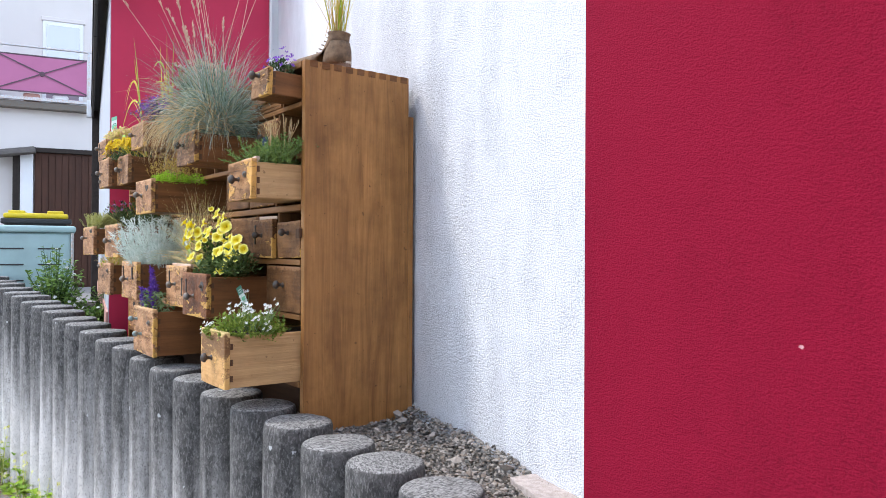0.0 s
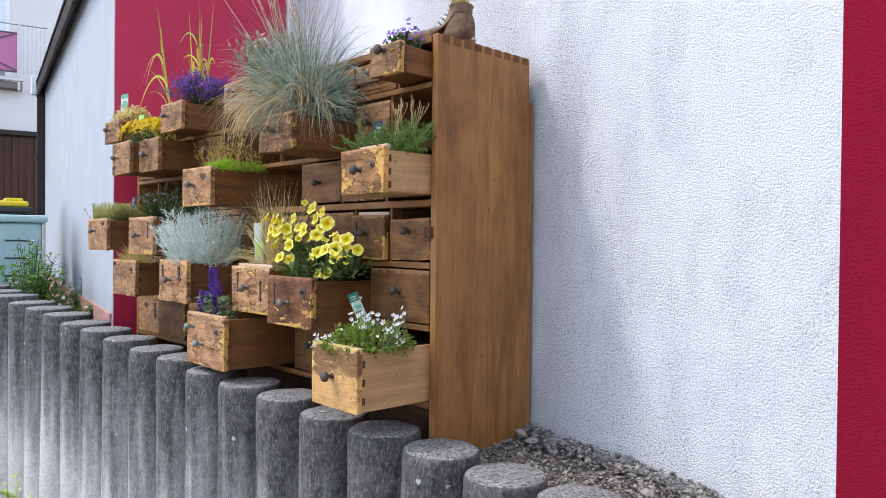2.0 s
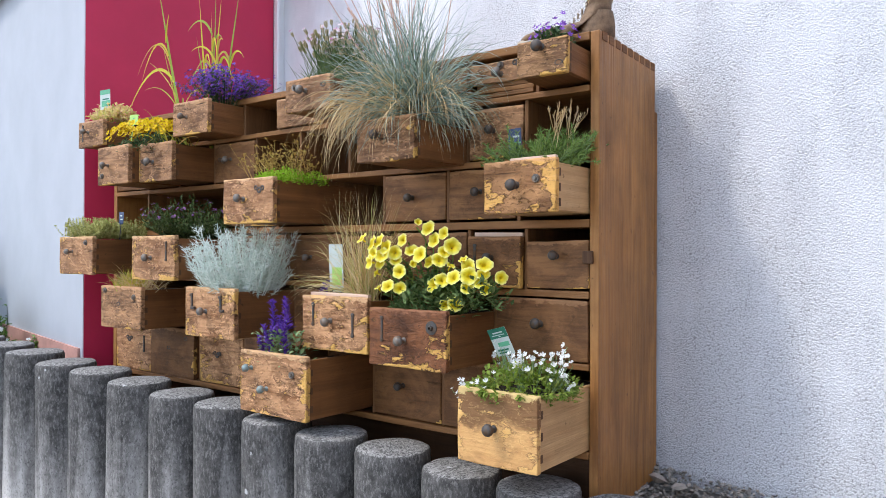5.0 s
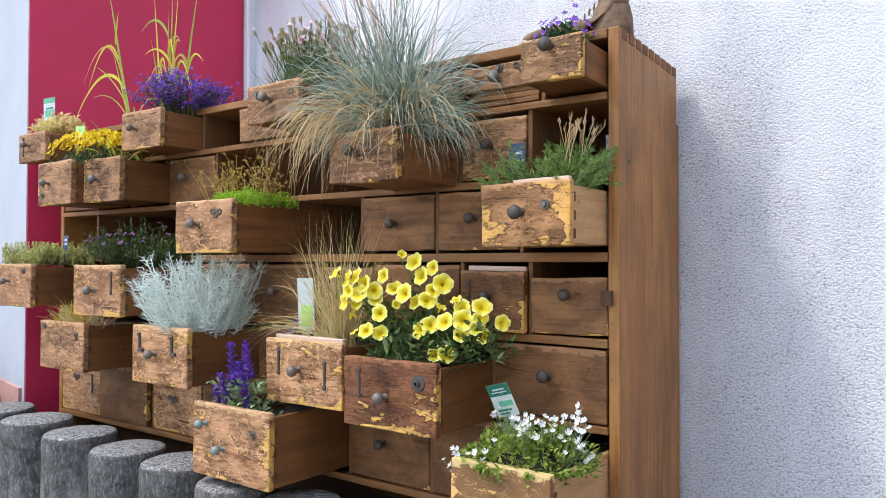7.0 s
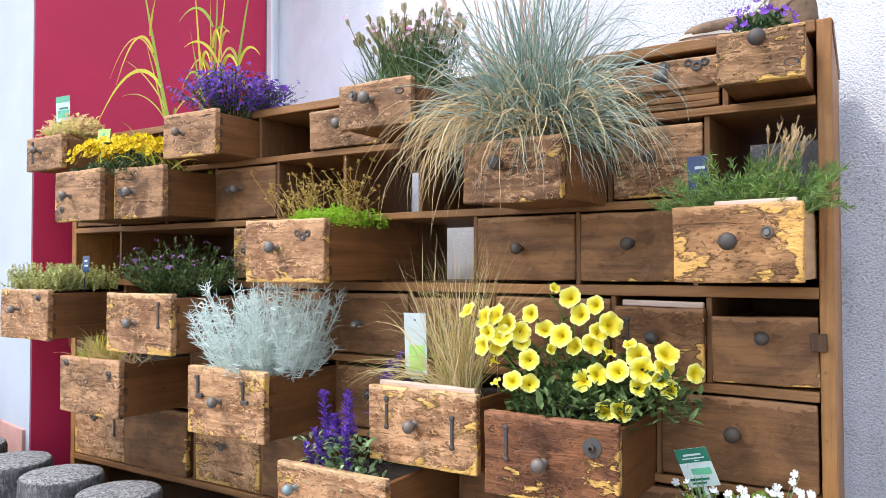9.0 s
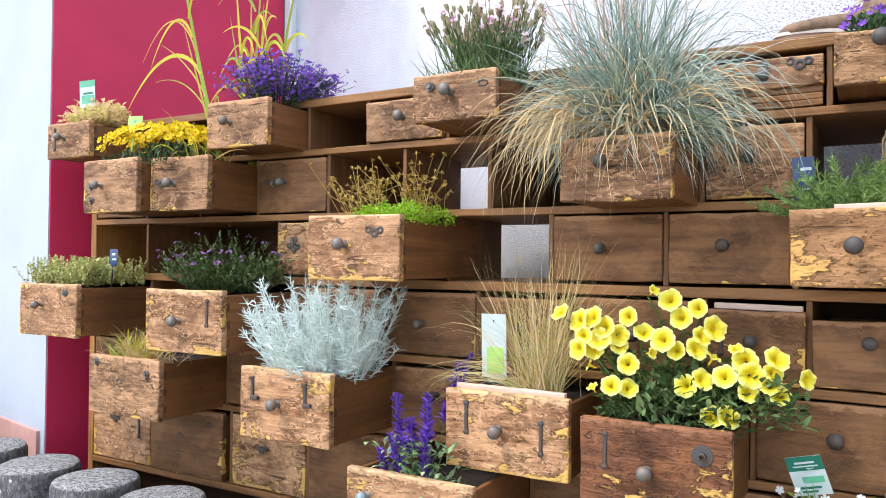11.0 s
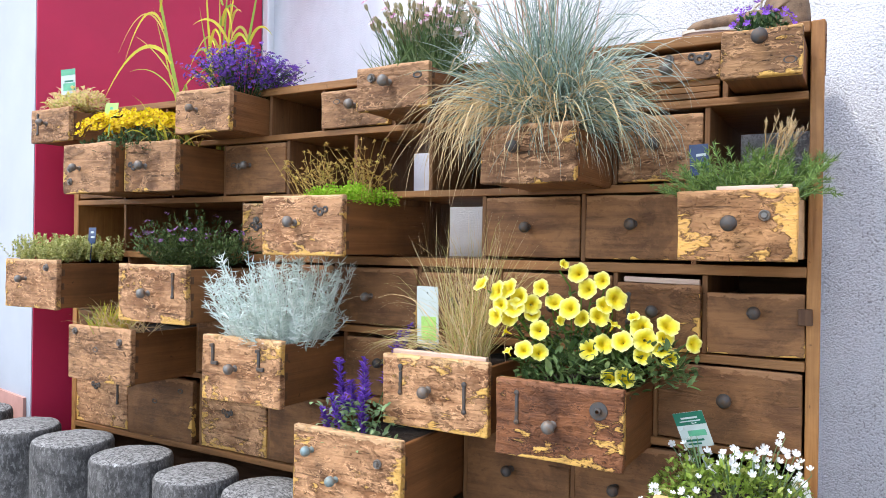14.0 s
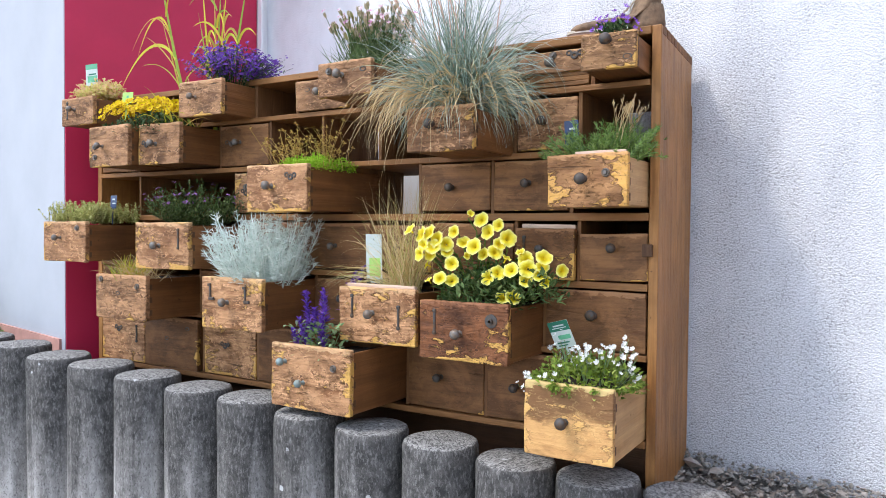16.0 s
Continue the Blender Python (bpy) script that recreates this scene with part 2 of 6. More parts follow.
def wood(name, light, dark, along, scale=1.0, rough=0.6, stain=0.4, random_shift=True):
    """Timber with grain along one local axis."""
    mat, nt, bs = nodes_of(name)
    s = [9.0 * scale] * 3
    s[along] = 0.9 * scale
    v = coords(nt, tuple(s), random_shift)
    rings = noise_tex(nt, v, 2.2, 6, 0.62, 1.2)
    s2 = [120.0] * 3
    s2[along] = 4.0
    fibre = noise_tex(nt, coords(nt, tuple(s2), random_shift), 1.0, 3, 0.6)
    blot = noise_tex(nt, coords(nt, (1, 1, 1), random_shift), 5.0, 5, 0.65)
    c = blend(nt, ramp(nt, rings, [(0.3, grey(0)), (0.5, grey(0.55)), (0.72, grey(1))]), dark, light)
    c = blend(nt, add(nt, fibre, 0.45, "MULTIPLY"), c, tuple(x * 0.45 for x in dark))
    c = blend(nt, add(nt, ramp(nt, blot, [(0.42, grey(0)), (0.72, grey(1))]), stain, "MULTIPLY"), c, tuple(x * 0.3 for x in dark))
    s3 = [42.0] * 3
    s3[along] = 1.1
    vein = noise_tex(nt, coords(nt, tuple(s3), random_shift), 1.0, 4, 0.6, 0.5)
    veins = ramp(nt, vein, [(0.40, grey(1)), (0.46, grey(0.2)), (0.52, grey(0)), (0.57, grey(0.7)), (0.63, grey(0))])
    c = blend(nt, add(nt, veins, 0.17, "MULTIPLY"), c, tuple(x * 0.4 for x in dark))
    nick = noise_tex(nt, coords(nt, (1, 1, 1), random_shift), 42, 3, 0.6, 0.3)
    c = blend(nt, add(nt, ramp(nt, nick, [(0.68, grey(0)), (0.72, grey(1))]), 0.6, "MULTIPLY"), c, tuple(x * 0.25 for x in dark))
    link(nt, c, bs.inputs["Base Color"])
    bs.inputs["Roughness"].default_value = rough
    bs.inputs["Specular IOR Level"].default_value = 0.3
    bump(nt, bs, add(nt, fibre, add(nt, veins, -0.6, "MULTIPLY")), 0.5, 0.002)
    return mat


def flaked(name, wood_light, wood_dark, paint, cover, brown_cover=0.35, cracks=0.5, flakes=1.0, upper=0.0, coat=None):
    """Weathered drawer front: blotchy bare wood, remains of a brown coat, and cream-yellow paint left mostly near the edges."""
    mat, nt, bs = nodes_of(name)
    cloud = noise_tex(nt, coords(nt, (1, 0.8, 1.3), True), 11, 5, 0.6, 0.4)
    grain = noise_tex(nt, coords(nt, (5, 2.2, 30), True), 2.4, 6, 0.62, 0.5)
    fibre = noise_tex(nt, coords(nt, (30, 7, 260), True), 1.0, 3, 0.6)
    slit = noise_tex(nt, coords(nt, (7, 4, 46), True), 1.0, 4, 0.6, 0.6)
    broad = noise_tex(nt, coords(nt, (1, 0.8, 1.4), True), 9, 3, 0.5, 0.3)
    ragged = noise_tex(nt, coords(nt, (1, 0.65, 1.35), True), 40, 6, 0.66, 0.45)
    film = noise_tex(nt, coords(nt, (1.0, 0.6, 1.3), True), 17, 6, 0.66, 0.6)
    specks = noise_tex(nt, coords(nt, (1, 0.7, 1.2), True), 150, 3, 0.6)
    # nearness to the board's rim, 0 in the middle, 1 at the edges
    tc = nt.nodes.new("ShaderNodeTexCoord")
    sep = nt.nodes.new("ShaderNodeSeparateXYZ")
    link(nt, tc.outputs["Generated"], sep.inputs[0])
    ey = add(nt, add(nt, sep.outputs["Y"], 0.5, "SUBTRACT"), 0.0, "ABSOLUTE")
    ez = add(nt, add(nt, sep.outputs["Z"], 0.5, "SUBTRACT"), 0.0, "ABSOLUTE")
    rim = add(nt, add(nt, add(nt, ey, ez, "MAXIMUM"), 2.0, "MULTIPLY"), 6.0, "POWER")
    rim = add(nt, rim, add(nt, 1.5, sep.outputs["Z"], "SUBTRACT"), "MULTIPLY")
    rim = add(nt, rim, ramp(nt, noise_tex(nt, coords(nt, (1, 1, 1), True), 7, 3, 0.6), [(0.40, grey(0.1)), (0.58, grey(1))]), "MULTIPLY")
    tone = add(nt, add(nt, cloud, 0.6, "MULTIPLY"), add(nt, grain, 0.4, "MULTIPLY"))
    c = blend(nt, ramp(nt, tone, [(0.40, grey(0)), (0.49, grey(0.55)), (0.58, grey(1))]), wood_dark, wood_light)
    c = blend(nt, add(nt, fibre, 0.22, "MULTIPLY"), c, tuple(x * 0.6 for x in wood_dark))
    info = nt.nodes.new("ShaderNodeObjectInfo")
    c = blend(nt, add(nt, info.outputs["Random"], 0.3, "MULTIPLY"), c, tuple(x * 0.8 for x in wood_dark))
    # dark greasy smudges with ragged borders
    grime = noise_tex(nt, coords(nt, (1, 0.75, 1.15), True), 6.5, 6, 0.68, 0.8)
    c = blend(nt, add(nt, ramp(nt, grime, [(0.50, grey(0)), (0.57, grey(0.7)), (0.68, grey(1))]), 0.5, "MULTIPLY"), c, tuple(x * 0.5 for x in wood_dark))
    # brown coat, thinned to ragged islands
    low = 0.66 - brown_cover * 0.30
    worn = add(nt, add(nt, film, 0.42, "MULTIPLY"), add(nt, ragged, 0.58, "MULTIPLY"))
    area = noise_tex(nt, coords(nt, (1, 0.8, 1.2), True), 8.5, 4, 0.6, 0.4)
    if upper:
        clings = add(nt, add(nt, sep.outputs["Z"], 0.52, "SUBTRACT"), upper, "MULTIPLY")
        worn, area = add(nt, worn, clings), add(nt, area, add(nt, clings, 1.5, "MULTIPLY"))
    brown = ramp(nt, worn, [(low - 0.02, grey(0)), (low + 0.02, grey(0.75)), (low + 0.08, grey(1))])
    brown = add(nt, brown, ramp(nt, area, [(0.44, grey(0.12)), (0.60, grey(1))]), "MULTIPLY")
    c = blend(nt, add(nt, brown, 0.85 if coat else 0.7, "MULTIPLY"), c, coat or tuple(x * 0.62 for x in wood_dark))
    # cream-yellow remains
    both = add(nt, add(nt, broad, 0.5, "MULTIPLY"), add(nt, add(nt, ragged, 0.5, "MULTIPLY"), add(nt, rim, 0.17, "MULTIPLY")))
    cut = 0.725 - cover * 0.28
    yellow = ramp(nt, both, [(cut, grey(0)), (cut + 0.02, grey(1))])
    pale = blend(nt, grain, tuple(x * 0.72 for x in paint), paint)
    # dark band painted round each remnant like the shadow under its edge
    edge_shadow = ramp(nt, both, [(cut - 0.03, grey(0)), (cut - 0.008, grey(1)), (cut + 0.006, grey(0))])
    c = blend(nt, add(nt, edge_shadow, 0.75, "MULTIPLY"), c, tuple(x * 0.3 for x in wood_dark))
    c = blend(nt, yellow, c, pale)
    # small curled flakes of an older coat; pale highlight and dark shadow are painted in
    flake = noise_tex(nt, coords(nt, (1, 0.6, 1.3), True), 52, 5, 0.62, 0.8)
    zone = ramp(nt, broad, [(0.38, grey(0)), (0.52, grey(1))])
    curl = add(nt, ramp(nt, flake, [(0.54, grey(0)), (0.565, grey(1)), (0.59, grey(1)), (0.61, grey(0))]), zone, "MULTIPLY")
    under = add(nt, ramp(nt, flake, [(0.60, grey(0)), (0.62, grey(1))]), zone, "MULTIPLY")
    c = blend(nt, add(nt, curl, 0.5 * flakes, "MULTIPLY"), c, tuple(min(0.9, x * 1.3 + 0.02) for x in wood_light))
    c = blend(nt, add(nt, under, 0.65 * flakes, "MULTIPLY"), c, tuple(x * 0.4 for x in wood_dark))
    # splits along the grain and knocked-out specks
    patch = ramp(nt, film, [(0.40, grey(0.15)), (0.58, grey(1))])
    crack = add(nt, ramp(nt, slit, [(0.31, grey(1)), (0.36, grey(0))]), patch, "MULTIPLY")
    chip = add(nt, ramp(nt, specks, [(0.62, grey(0)), (0.67, grey(1))]), patch, "MULTIPLY")
    c = blend(nt, add(nt, crack, cracks, "MULTIPLY"), c, tuple(x * 0.15 for x in wood_dark))
    c = blend(nt, add(nt, chip, 0.55 * flakes, "MULTIPLY"), c, tuple(x * 0.2 for x in wood_dark))
    bare = add(nt, add(nt, sep.outputs["Z"], 0.92, "SUBTRACT"), add(nt, add(nt, ragged, 0.5, "SUBTRACT"), 0.35, "MULTIPLY"))
    c = blend(nt, add(nt, ramp(nt, bare, [(0.0, grey(0)), (0.03, grey(1))]), 0.6, "MULTIPLY"), c, tuple(min(0.8, x * 1.25 + 0.03) for x in wood_light))
    link(nt, c, bs.inputs["Base Color"])
    bs.inputs["Roughness"].default_value = 0.6
    bs.inputs["Specular IOR Level"].default_value = 0.25
    h = add(nt, yellow, add(nt, add(nt, brown, 0.7, "MULTIPLY"), add(nt, add(nt, crack, -1.2, "MULTIPLY"), add(nt, add(nt, chip, -1.0, "MULTIPLY"), add(nt, grain, ragged)))))
    bump(nt, bs, h, 0.35 + 0.65 * flakes, 0.0042)
    return mat


def foliage(name, cols, rough=0.55, lucent=0.3):
    """Leaves whose colour differs from leaf to leaf; light comes through them."""
    mat, nt, bs = nodes_of(name)
    geo = nt.nodes.new("ShaderNodeNewGeometry")
    stops = [(k / max(1, len(cols) - 1), c) for k, c in enumerate(cols)]
    c = ramp(nt, geo.outputs["Random Per Island"], stops)
    n = noise_tex(nt, coords(nt), 35, 2)
    c = blend(nt, add(nt, n, 0.3, "MULTIPLY"), c, tuple(x * 0.6 for x in cols[0]))
    link(nt, c, bs.inputs["Base Color"])
    bs.inputs["Roughness"].default_value = rough
    bs.inputs["Specular IOR Level"].default_value = 0.18
    if lucent:
        tr = nt.nodes.new("ShaderNodeBsdfTranslucent")
        mx = nt.nodes.new("ShaderNodeMixShader")
        mx.inputs[0].default_value = lucent
        link(nt, c, tr.inputs["Color"])
        link(nt, bs.outputs[0], mx.inputs[1])
        link(nt, tr.outputs[0], mx.inputs[2])
        link(nt, mx.outputs[0], nt.nodes["Material Output"].inputs["Surface"])
    return mat


def iron(name, col, metallic=0.6, rough=0.55):
    mat, nt, bs = nodes_of(name)
    v = coords(nt, (1, 1, 1), True)
    n = noise_tex(nt, v, 60, 5, 0.65)
    c = blend(nt, ramp(nt, n, [(0.45, grey(0)), (0.7, grey(1))]), col, (col[0] * 0.9 + 0.05, col[1] * 0.6 + 0.02, col[2] * 0.4))
    link(nt, c, bs.inputs["Base Color"])
    bs.inputs["Metallic"].default_value, bs.inputs["Roughness"].default_value = metallic, rough
    bump(nt, bs, n, 0.3, 0.001)
    return mat


def concrete(name):
    """Old concrete: grey, blackened by weather from the top down, with pale specks and runs."""
    mat, nt, bs = nodes_of(name)
    v = coords(nt, (1, 1, 1), True)
    streak = noise_tex(nt, coords(nt, (9, 9, 0.8), True), 2.0, 3, 0.5)
    mott = noise_tex(nt, v, 24, 6, 0.7)
    grit = noise_tex(nt, coords(nt, (0.7, 1.3, 0.9), True), 110, 4, 0.6, 1.0)
    sep = nt.nodes.new("ShaderNodeSeparateXYZ")
    tc = nt.nodes.new("ShaderNodeTexCoord")
    link(nt, tc.outputs["Object"], sep.inputs[0])
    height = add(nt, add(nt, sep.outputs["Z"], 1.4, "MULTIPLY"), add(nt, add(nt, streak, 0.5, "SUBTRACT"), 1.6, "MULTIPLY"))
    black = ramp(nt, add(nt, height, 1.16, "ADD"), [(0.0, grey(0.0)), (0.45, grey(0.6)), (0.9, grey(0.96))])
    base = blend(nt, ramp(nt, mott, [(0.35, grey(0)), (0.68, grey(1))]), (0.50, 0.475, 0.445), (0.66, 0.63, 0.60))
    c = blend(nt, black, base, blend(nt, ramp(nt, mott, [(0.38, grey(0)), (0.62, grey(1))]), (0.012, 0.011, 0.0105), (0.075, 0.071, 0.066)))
    lichen = ramp(nt, noise_tex(nt, coords(nt, (55, 55, 16), True), 1.6, 4, 0.6, 0.4), [(0.65, grey(0)), (0.70, grey(1))])
    c = blend(nt, add(nt, lichen, 0.16, "MULTIPLY"), c, (0.5, 0.5, 0.5))
    scratch = noise_tex(nt, coords(nt, (120, 120, 48), True), 1.0, 5, 0.75, 0.3)
    c = blend(nt, add(nt, ramp(nt, scratch, [(0.50, grey(0)), (0.62, grey(1))]), add(nt, 0.48, add(nt, black, 0.26, "MULTIPLY"), "SUBTRACT"), "MULTIPLY"), c, (0.52, 0.50, 0.48))
    pock = noise_tex(nt, coords(nt, (170, 170, 95), True), 1.0, 3, 0.6)
    c = blend(nt, add(nt, ramp(nt, pock, [(0.56, grey(0)), (0.64, grey(1))]), 0.5, "MULTIPLY"), c, (0.02, 0.019, 0.018))
    # caps are gritty, and coloured lighter on upward faces as sunlight would
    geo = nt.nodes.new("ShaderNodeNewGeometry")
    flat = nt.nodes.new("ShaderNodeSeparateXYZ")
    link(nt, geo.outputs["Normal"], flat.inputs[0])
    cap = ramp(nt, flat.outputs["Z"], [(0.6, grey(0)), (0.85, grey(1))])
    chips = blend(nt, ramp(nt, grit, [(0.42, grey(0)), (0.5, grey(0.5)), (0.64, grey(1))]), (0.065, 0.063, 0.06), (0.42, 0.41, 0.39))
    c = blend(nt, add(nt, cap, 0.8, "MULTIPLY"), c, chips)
    specks = nt.nodes.new("ShaderNodeTexVoronoi")
    specks.inputs["Scale"].default_value = 9
    ragged = nt.nodes.new("ShaderNodeTexNoise")
    ragged.inputs["Scale"].default_value = 90
    link(nt, v, ragged.inputs["Vector"])
    nudge = nt.nodes.new("ShaderNodeVectorMath")
    nudge.operation = "MULTIPLY_ADD"
    nudge.inputs[1].default_value = (0.016, 0.016, 0.016)
    link(nt, ragged.outputs["Color"], nudge.inputs[0])
    link(nt, v, nudge.inputs[2])
    link(nt, nudge.outputs[0], specks.inputs["Vector"])
    dots = ramp(nt, specks.outputs["Distance"], [(0.06, grey(1)), (0.085, grey(0))])
    c = blend(nt, add(nt, dots, 0.7, "MULTIPLY"), c, (0.6, 0.6, 0.6))
    link(nt, c, bs.inputs["Base Color"])
    bs.inputs["Roughness"].default_value = 0.82
    bump(nt, bs, add(nt, grit, mott), 0.8, 0.004)
    return mat


def earth(name, light, dark, scale=40):
    mat, nt, bs = nodes_of(name)
    v = coords(nt)
    n = noise_tex(nt, v, scale, 6, 0.7)
    n2 = noise_tex(nt, v, scale * 0.08, 4)
    c = blend(nt, ramp(nt, n, [(0.35, grey(0)), (0.68, grey(1))]), dark, light)
    c = blend(nt, add(nt, n2, 0.35, "MULTIPLY"), c, tuple(x * 0.6 for x in dark))
    link(nt, c, bs.inputs["Base Color"])
    bs.inputs["Roughness"].default_value = 0.95
    bump(nt, bs, n, 0.9, 0.01)
    return mat


def rubble(name, cols):
    mat, nt, bs = nodes_of(name)
    geo = nt.nodes.new("ShaderNodeNewGeometry")
    c = ramp(nt, geo.outputs["Random Per Island"], [(k / (len(cols) - 1), q) for k, q in enumerate(cols)])
    n = noise_tex(nt, coords(nt), 90, 4, 0.7)
    c = blend(nt, add(nt, n, 0.5, "MULTIPLY"), c, tuple(x * 0.4 for x in cols[0]))
    link(nt, c, bs.inputs["Base Color"])
    bs.inputs["Roughness"].default_value = 0.9
    bump(nt, bs, n, 0.5, 0.003)
    return mat


def petunia_skin():
    mat, nt, bs = nodes_of("petunia_petal")
    tc = nt.nodes.new("ShaderNodeTexCoord")
    mp = nt.nodes.new("ShaderNodeVectorMath")
    mp.operation = "LENGTH"
    link(nt, tc.outputs["Object"], mp.inputs[0])
    c = ramp(nt, add(nt, mp.outputs["Value"], 30.0, "MULTIPLY"),
             [(0.0, (0.26, 0.16, 0.0)), (0.15, (0.50, 0.34, 0.0)), (0.24, (0.72, 0.52, 0.0)), (0.46, (0.80, 0.66, 0.012)), (0.66, (0.88, 0.79, 0.09)), (0.88, (0.93, 0.88, 0.32))])
    vein = noise_tex(nt, coords(nt, (1, 1, 1), True), 160, 3, 0.6)
    c = blend(nt, add(nt, ramp(nt, vein, [(0.45, grey(0)), (0.7, grey(1))]), 0.3, "MULTIPLY"), c, (0.72, 0.56, 0.01))
    link(nt, c, bs.inputs["Base Color"])
    bs.inputs["Roughness"].default_value = 0.6
    tr = nt.nodes.new("ShaderNodeBsdfTranslucent")
    mx = nt.nodes.new("ShaderNodeMixShader")
    mx.inputs[0].default_value = 0.3
    link(nt, c, tr.inputs["Color"])
    link(nt, bs.outputs[0], mx.inputs[1])
    link(nt, tr.outputs[0], mx.inputs[2])
    link(nt, mx.outputs[0], nt.nodes["Material Output"].inputs["Surface"])
    return mat


WHITE_STUCCO = stucco("white_stucco", (0.79, 0.795, 0.825), (0.28, 0.277, 0.285), 0.62, 0.5, 0.50, 126, 1.05, False, (2.0, 2.6))
RED_STUCCO = stucco("red_stucco", (0.222, 0.0056, 0.025), (0.135, 0.0033, 0.015), 0.34, 0.6, 0.35, 110, 1.5, True)
# red brightened in its base colour to offset the shade on the end wall
RED_BRIGHTENED = smooth_paint("red_paint_brightened", (0.56, 0.018, 0.078), 0.6, 0.06, 3, 0.25)
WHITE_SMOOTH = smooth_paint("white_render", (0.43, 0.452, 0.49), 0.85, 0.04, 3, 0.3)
WHITE_METAL = smooth_paint("white_enamel", (0.82, 0.83, 0.84), 0.4, 0.03, 4, 0.05)
PINK_RENDER = smooth_paint("pink_plinth", (0.62, 0.33, 0.27), 0.9, 0.14, 5, 0.4)
SIDE_WOOD = wood("varnished_side", (0.60, 0.282, 0.088), (0.27, 0.116, 0.034), 2, 0.8, 0.5, 0.5)
FRAME_WOOD = wood("frame_wood", (0.40, 0.19, 0.064), (0.21, 0.09, 0.028), 1, 1.0, 0.6, 0.35)
DIVIDER_WOOD = wood("divider_wood", (0.29, 0.135, 0.05), (0.15, 0.066, 0.024), 2, 1.0, 0.65, 0.35)
BOX_DARK = wood("drawer_side_brown", (0.31, 0.13, 0.042), (0.16, 0.064, 0.02), 0, 1.0, 0.6, 0.5)
BOX_PALE = wood("drawer_side_pale", (0.72, 0.455, 0.215), (0.50, 0.285, 0.12), 0, 0.9, 0.65, 0.35)
YELLOW = (0.74, 0.42, 0.105)
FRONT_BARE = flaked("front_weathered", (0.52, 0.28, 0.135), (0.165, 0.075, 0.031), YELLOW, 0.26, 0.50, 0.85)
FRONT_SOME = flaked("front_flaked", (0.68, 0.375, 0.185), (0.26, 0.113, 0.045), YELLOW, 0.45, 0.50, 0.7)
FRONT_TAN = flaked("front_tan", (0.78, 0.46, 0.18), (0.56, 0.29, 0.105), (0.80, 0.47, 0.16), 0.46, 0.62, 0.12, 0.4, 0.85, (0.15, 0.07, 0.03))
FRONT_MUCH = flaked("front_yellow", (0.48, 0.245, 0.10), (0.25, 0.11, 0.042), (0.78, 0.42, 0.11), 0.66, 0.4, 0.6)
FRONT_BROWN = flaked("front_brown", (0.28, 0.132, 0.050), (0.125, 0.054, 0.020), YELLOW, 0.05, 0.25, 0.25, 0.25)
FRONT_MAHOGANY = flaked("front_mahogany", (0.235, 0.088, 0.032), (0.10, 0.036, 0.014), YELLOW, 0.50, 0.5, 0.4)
DARK_JOINT = wood("dovetail_wood", (0.17, 0.085, 0.04), (0.09, 0.042, 0.02), 2, 1.0, 0.7, 0.4)
IRON = iron("old_iron", (0.062, 0.058, 0.054), 0.25, 0.6)
VERDIGRIS = iron("bluish_patina", (0.20, 0.27, 0.27), 0.25, 0.55)
ZINC = iron("grey_zinc", (0.15, 0.14, 0.125), 0.3, 0.5)
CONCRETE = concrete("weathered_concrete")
# wood darkened in colour to carry the shade of bays and base gap
SHADED_WOOD = wood("shaded_wood", (0.13, 0.059, 0.024), (0.065, 0.028, 0.0115), 1, 1.0, 0.7, 0.4)
SOIL = earth("potting_soil", (0.06, 0.04, 0.028), (0.018, 0.012, 0.009), 60)
GRAVEL_BED = earth("gravel_bed", (0.30, 0.28, 0.25), (0.12, 0.11, 0.10), 55)
BRICK_FACE = earth("pale_brick", (0.62, 0.53, 0.48), (0.40, 0.33, 0.29), 45)
PAVING = earth("street_ground", (0.31, 0.295, 0.275), (0.19, 0.18, 0.165), 20)
BOUNCE_RENDER = smooth_paint("bounce_render", (0.60, 0.57, 0.53), 0.85, 0.06, 2, 0.3)
GRAVEL = rubble("gravel_stones", [(0.085, 0.08, 0.072), (0.24, 0.22, 0.19), (0.46, 0.41, 0.36), (0.30, 0.235, 0.18), (0.14, 0.132, 0.12)])
MULCH = rubble("bark_mulch", [(0.12, 0.06, 0.035), (0.28, 0.16, 0.10), (0.36, 0.25, 0.18), (0.09, 0.05, 0.03)])
DARK_TIMBER = wood("dark_timber", (0.055, 0.04, 0.032), (0.02, 0.015, 0.012), 1, 0.6, 0.7, 0.3, False)
GREY_TIMBER = wood("grey_timber", (0.26, 0.235, 0.215), (0.13, 0.118, 0.108), 0, 0.8, 0.8, 0.3, False)
BROWN_BOARD = wood("brown_boards", (0.11, 0.045, 0.026), (0.055, 0.022, 0.013), 2, 0.5, 0.6, 0.3)

# ---- ground and building ----
def solid(name, lo, hi, material, m, label="", category="", bevel=0.0, kind="structure"):
    bm = box(lo, hi, bevel)
    ob = part(name, bm, material)
    ob.matrix_world = m
    return tagged(ob, label, category, kind=kind)


solid("ground", (-60, -60, -0.3), (80, 120, 0.0), PAVING, Matrix(), "grey-brown street ground reaching to the horizon", "ground")
solid("yard", (-1.0, 0.0, -0.2), (30, 60, 0.0), PAVING, BLD @ Matrix.Translation((-1.6, 5.2, 0.93)) , "pale paved yard on the upper level behind the posts", "yard")

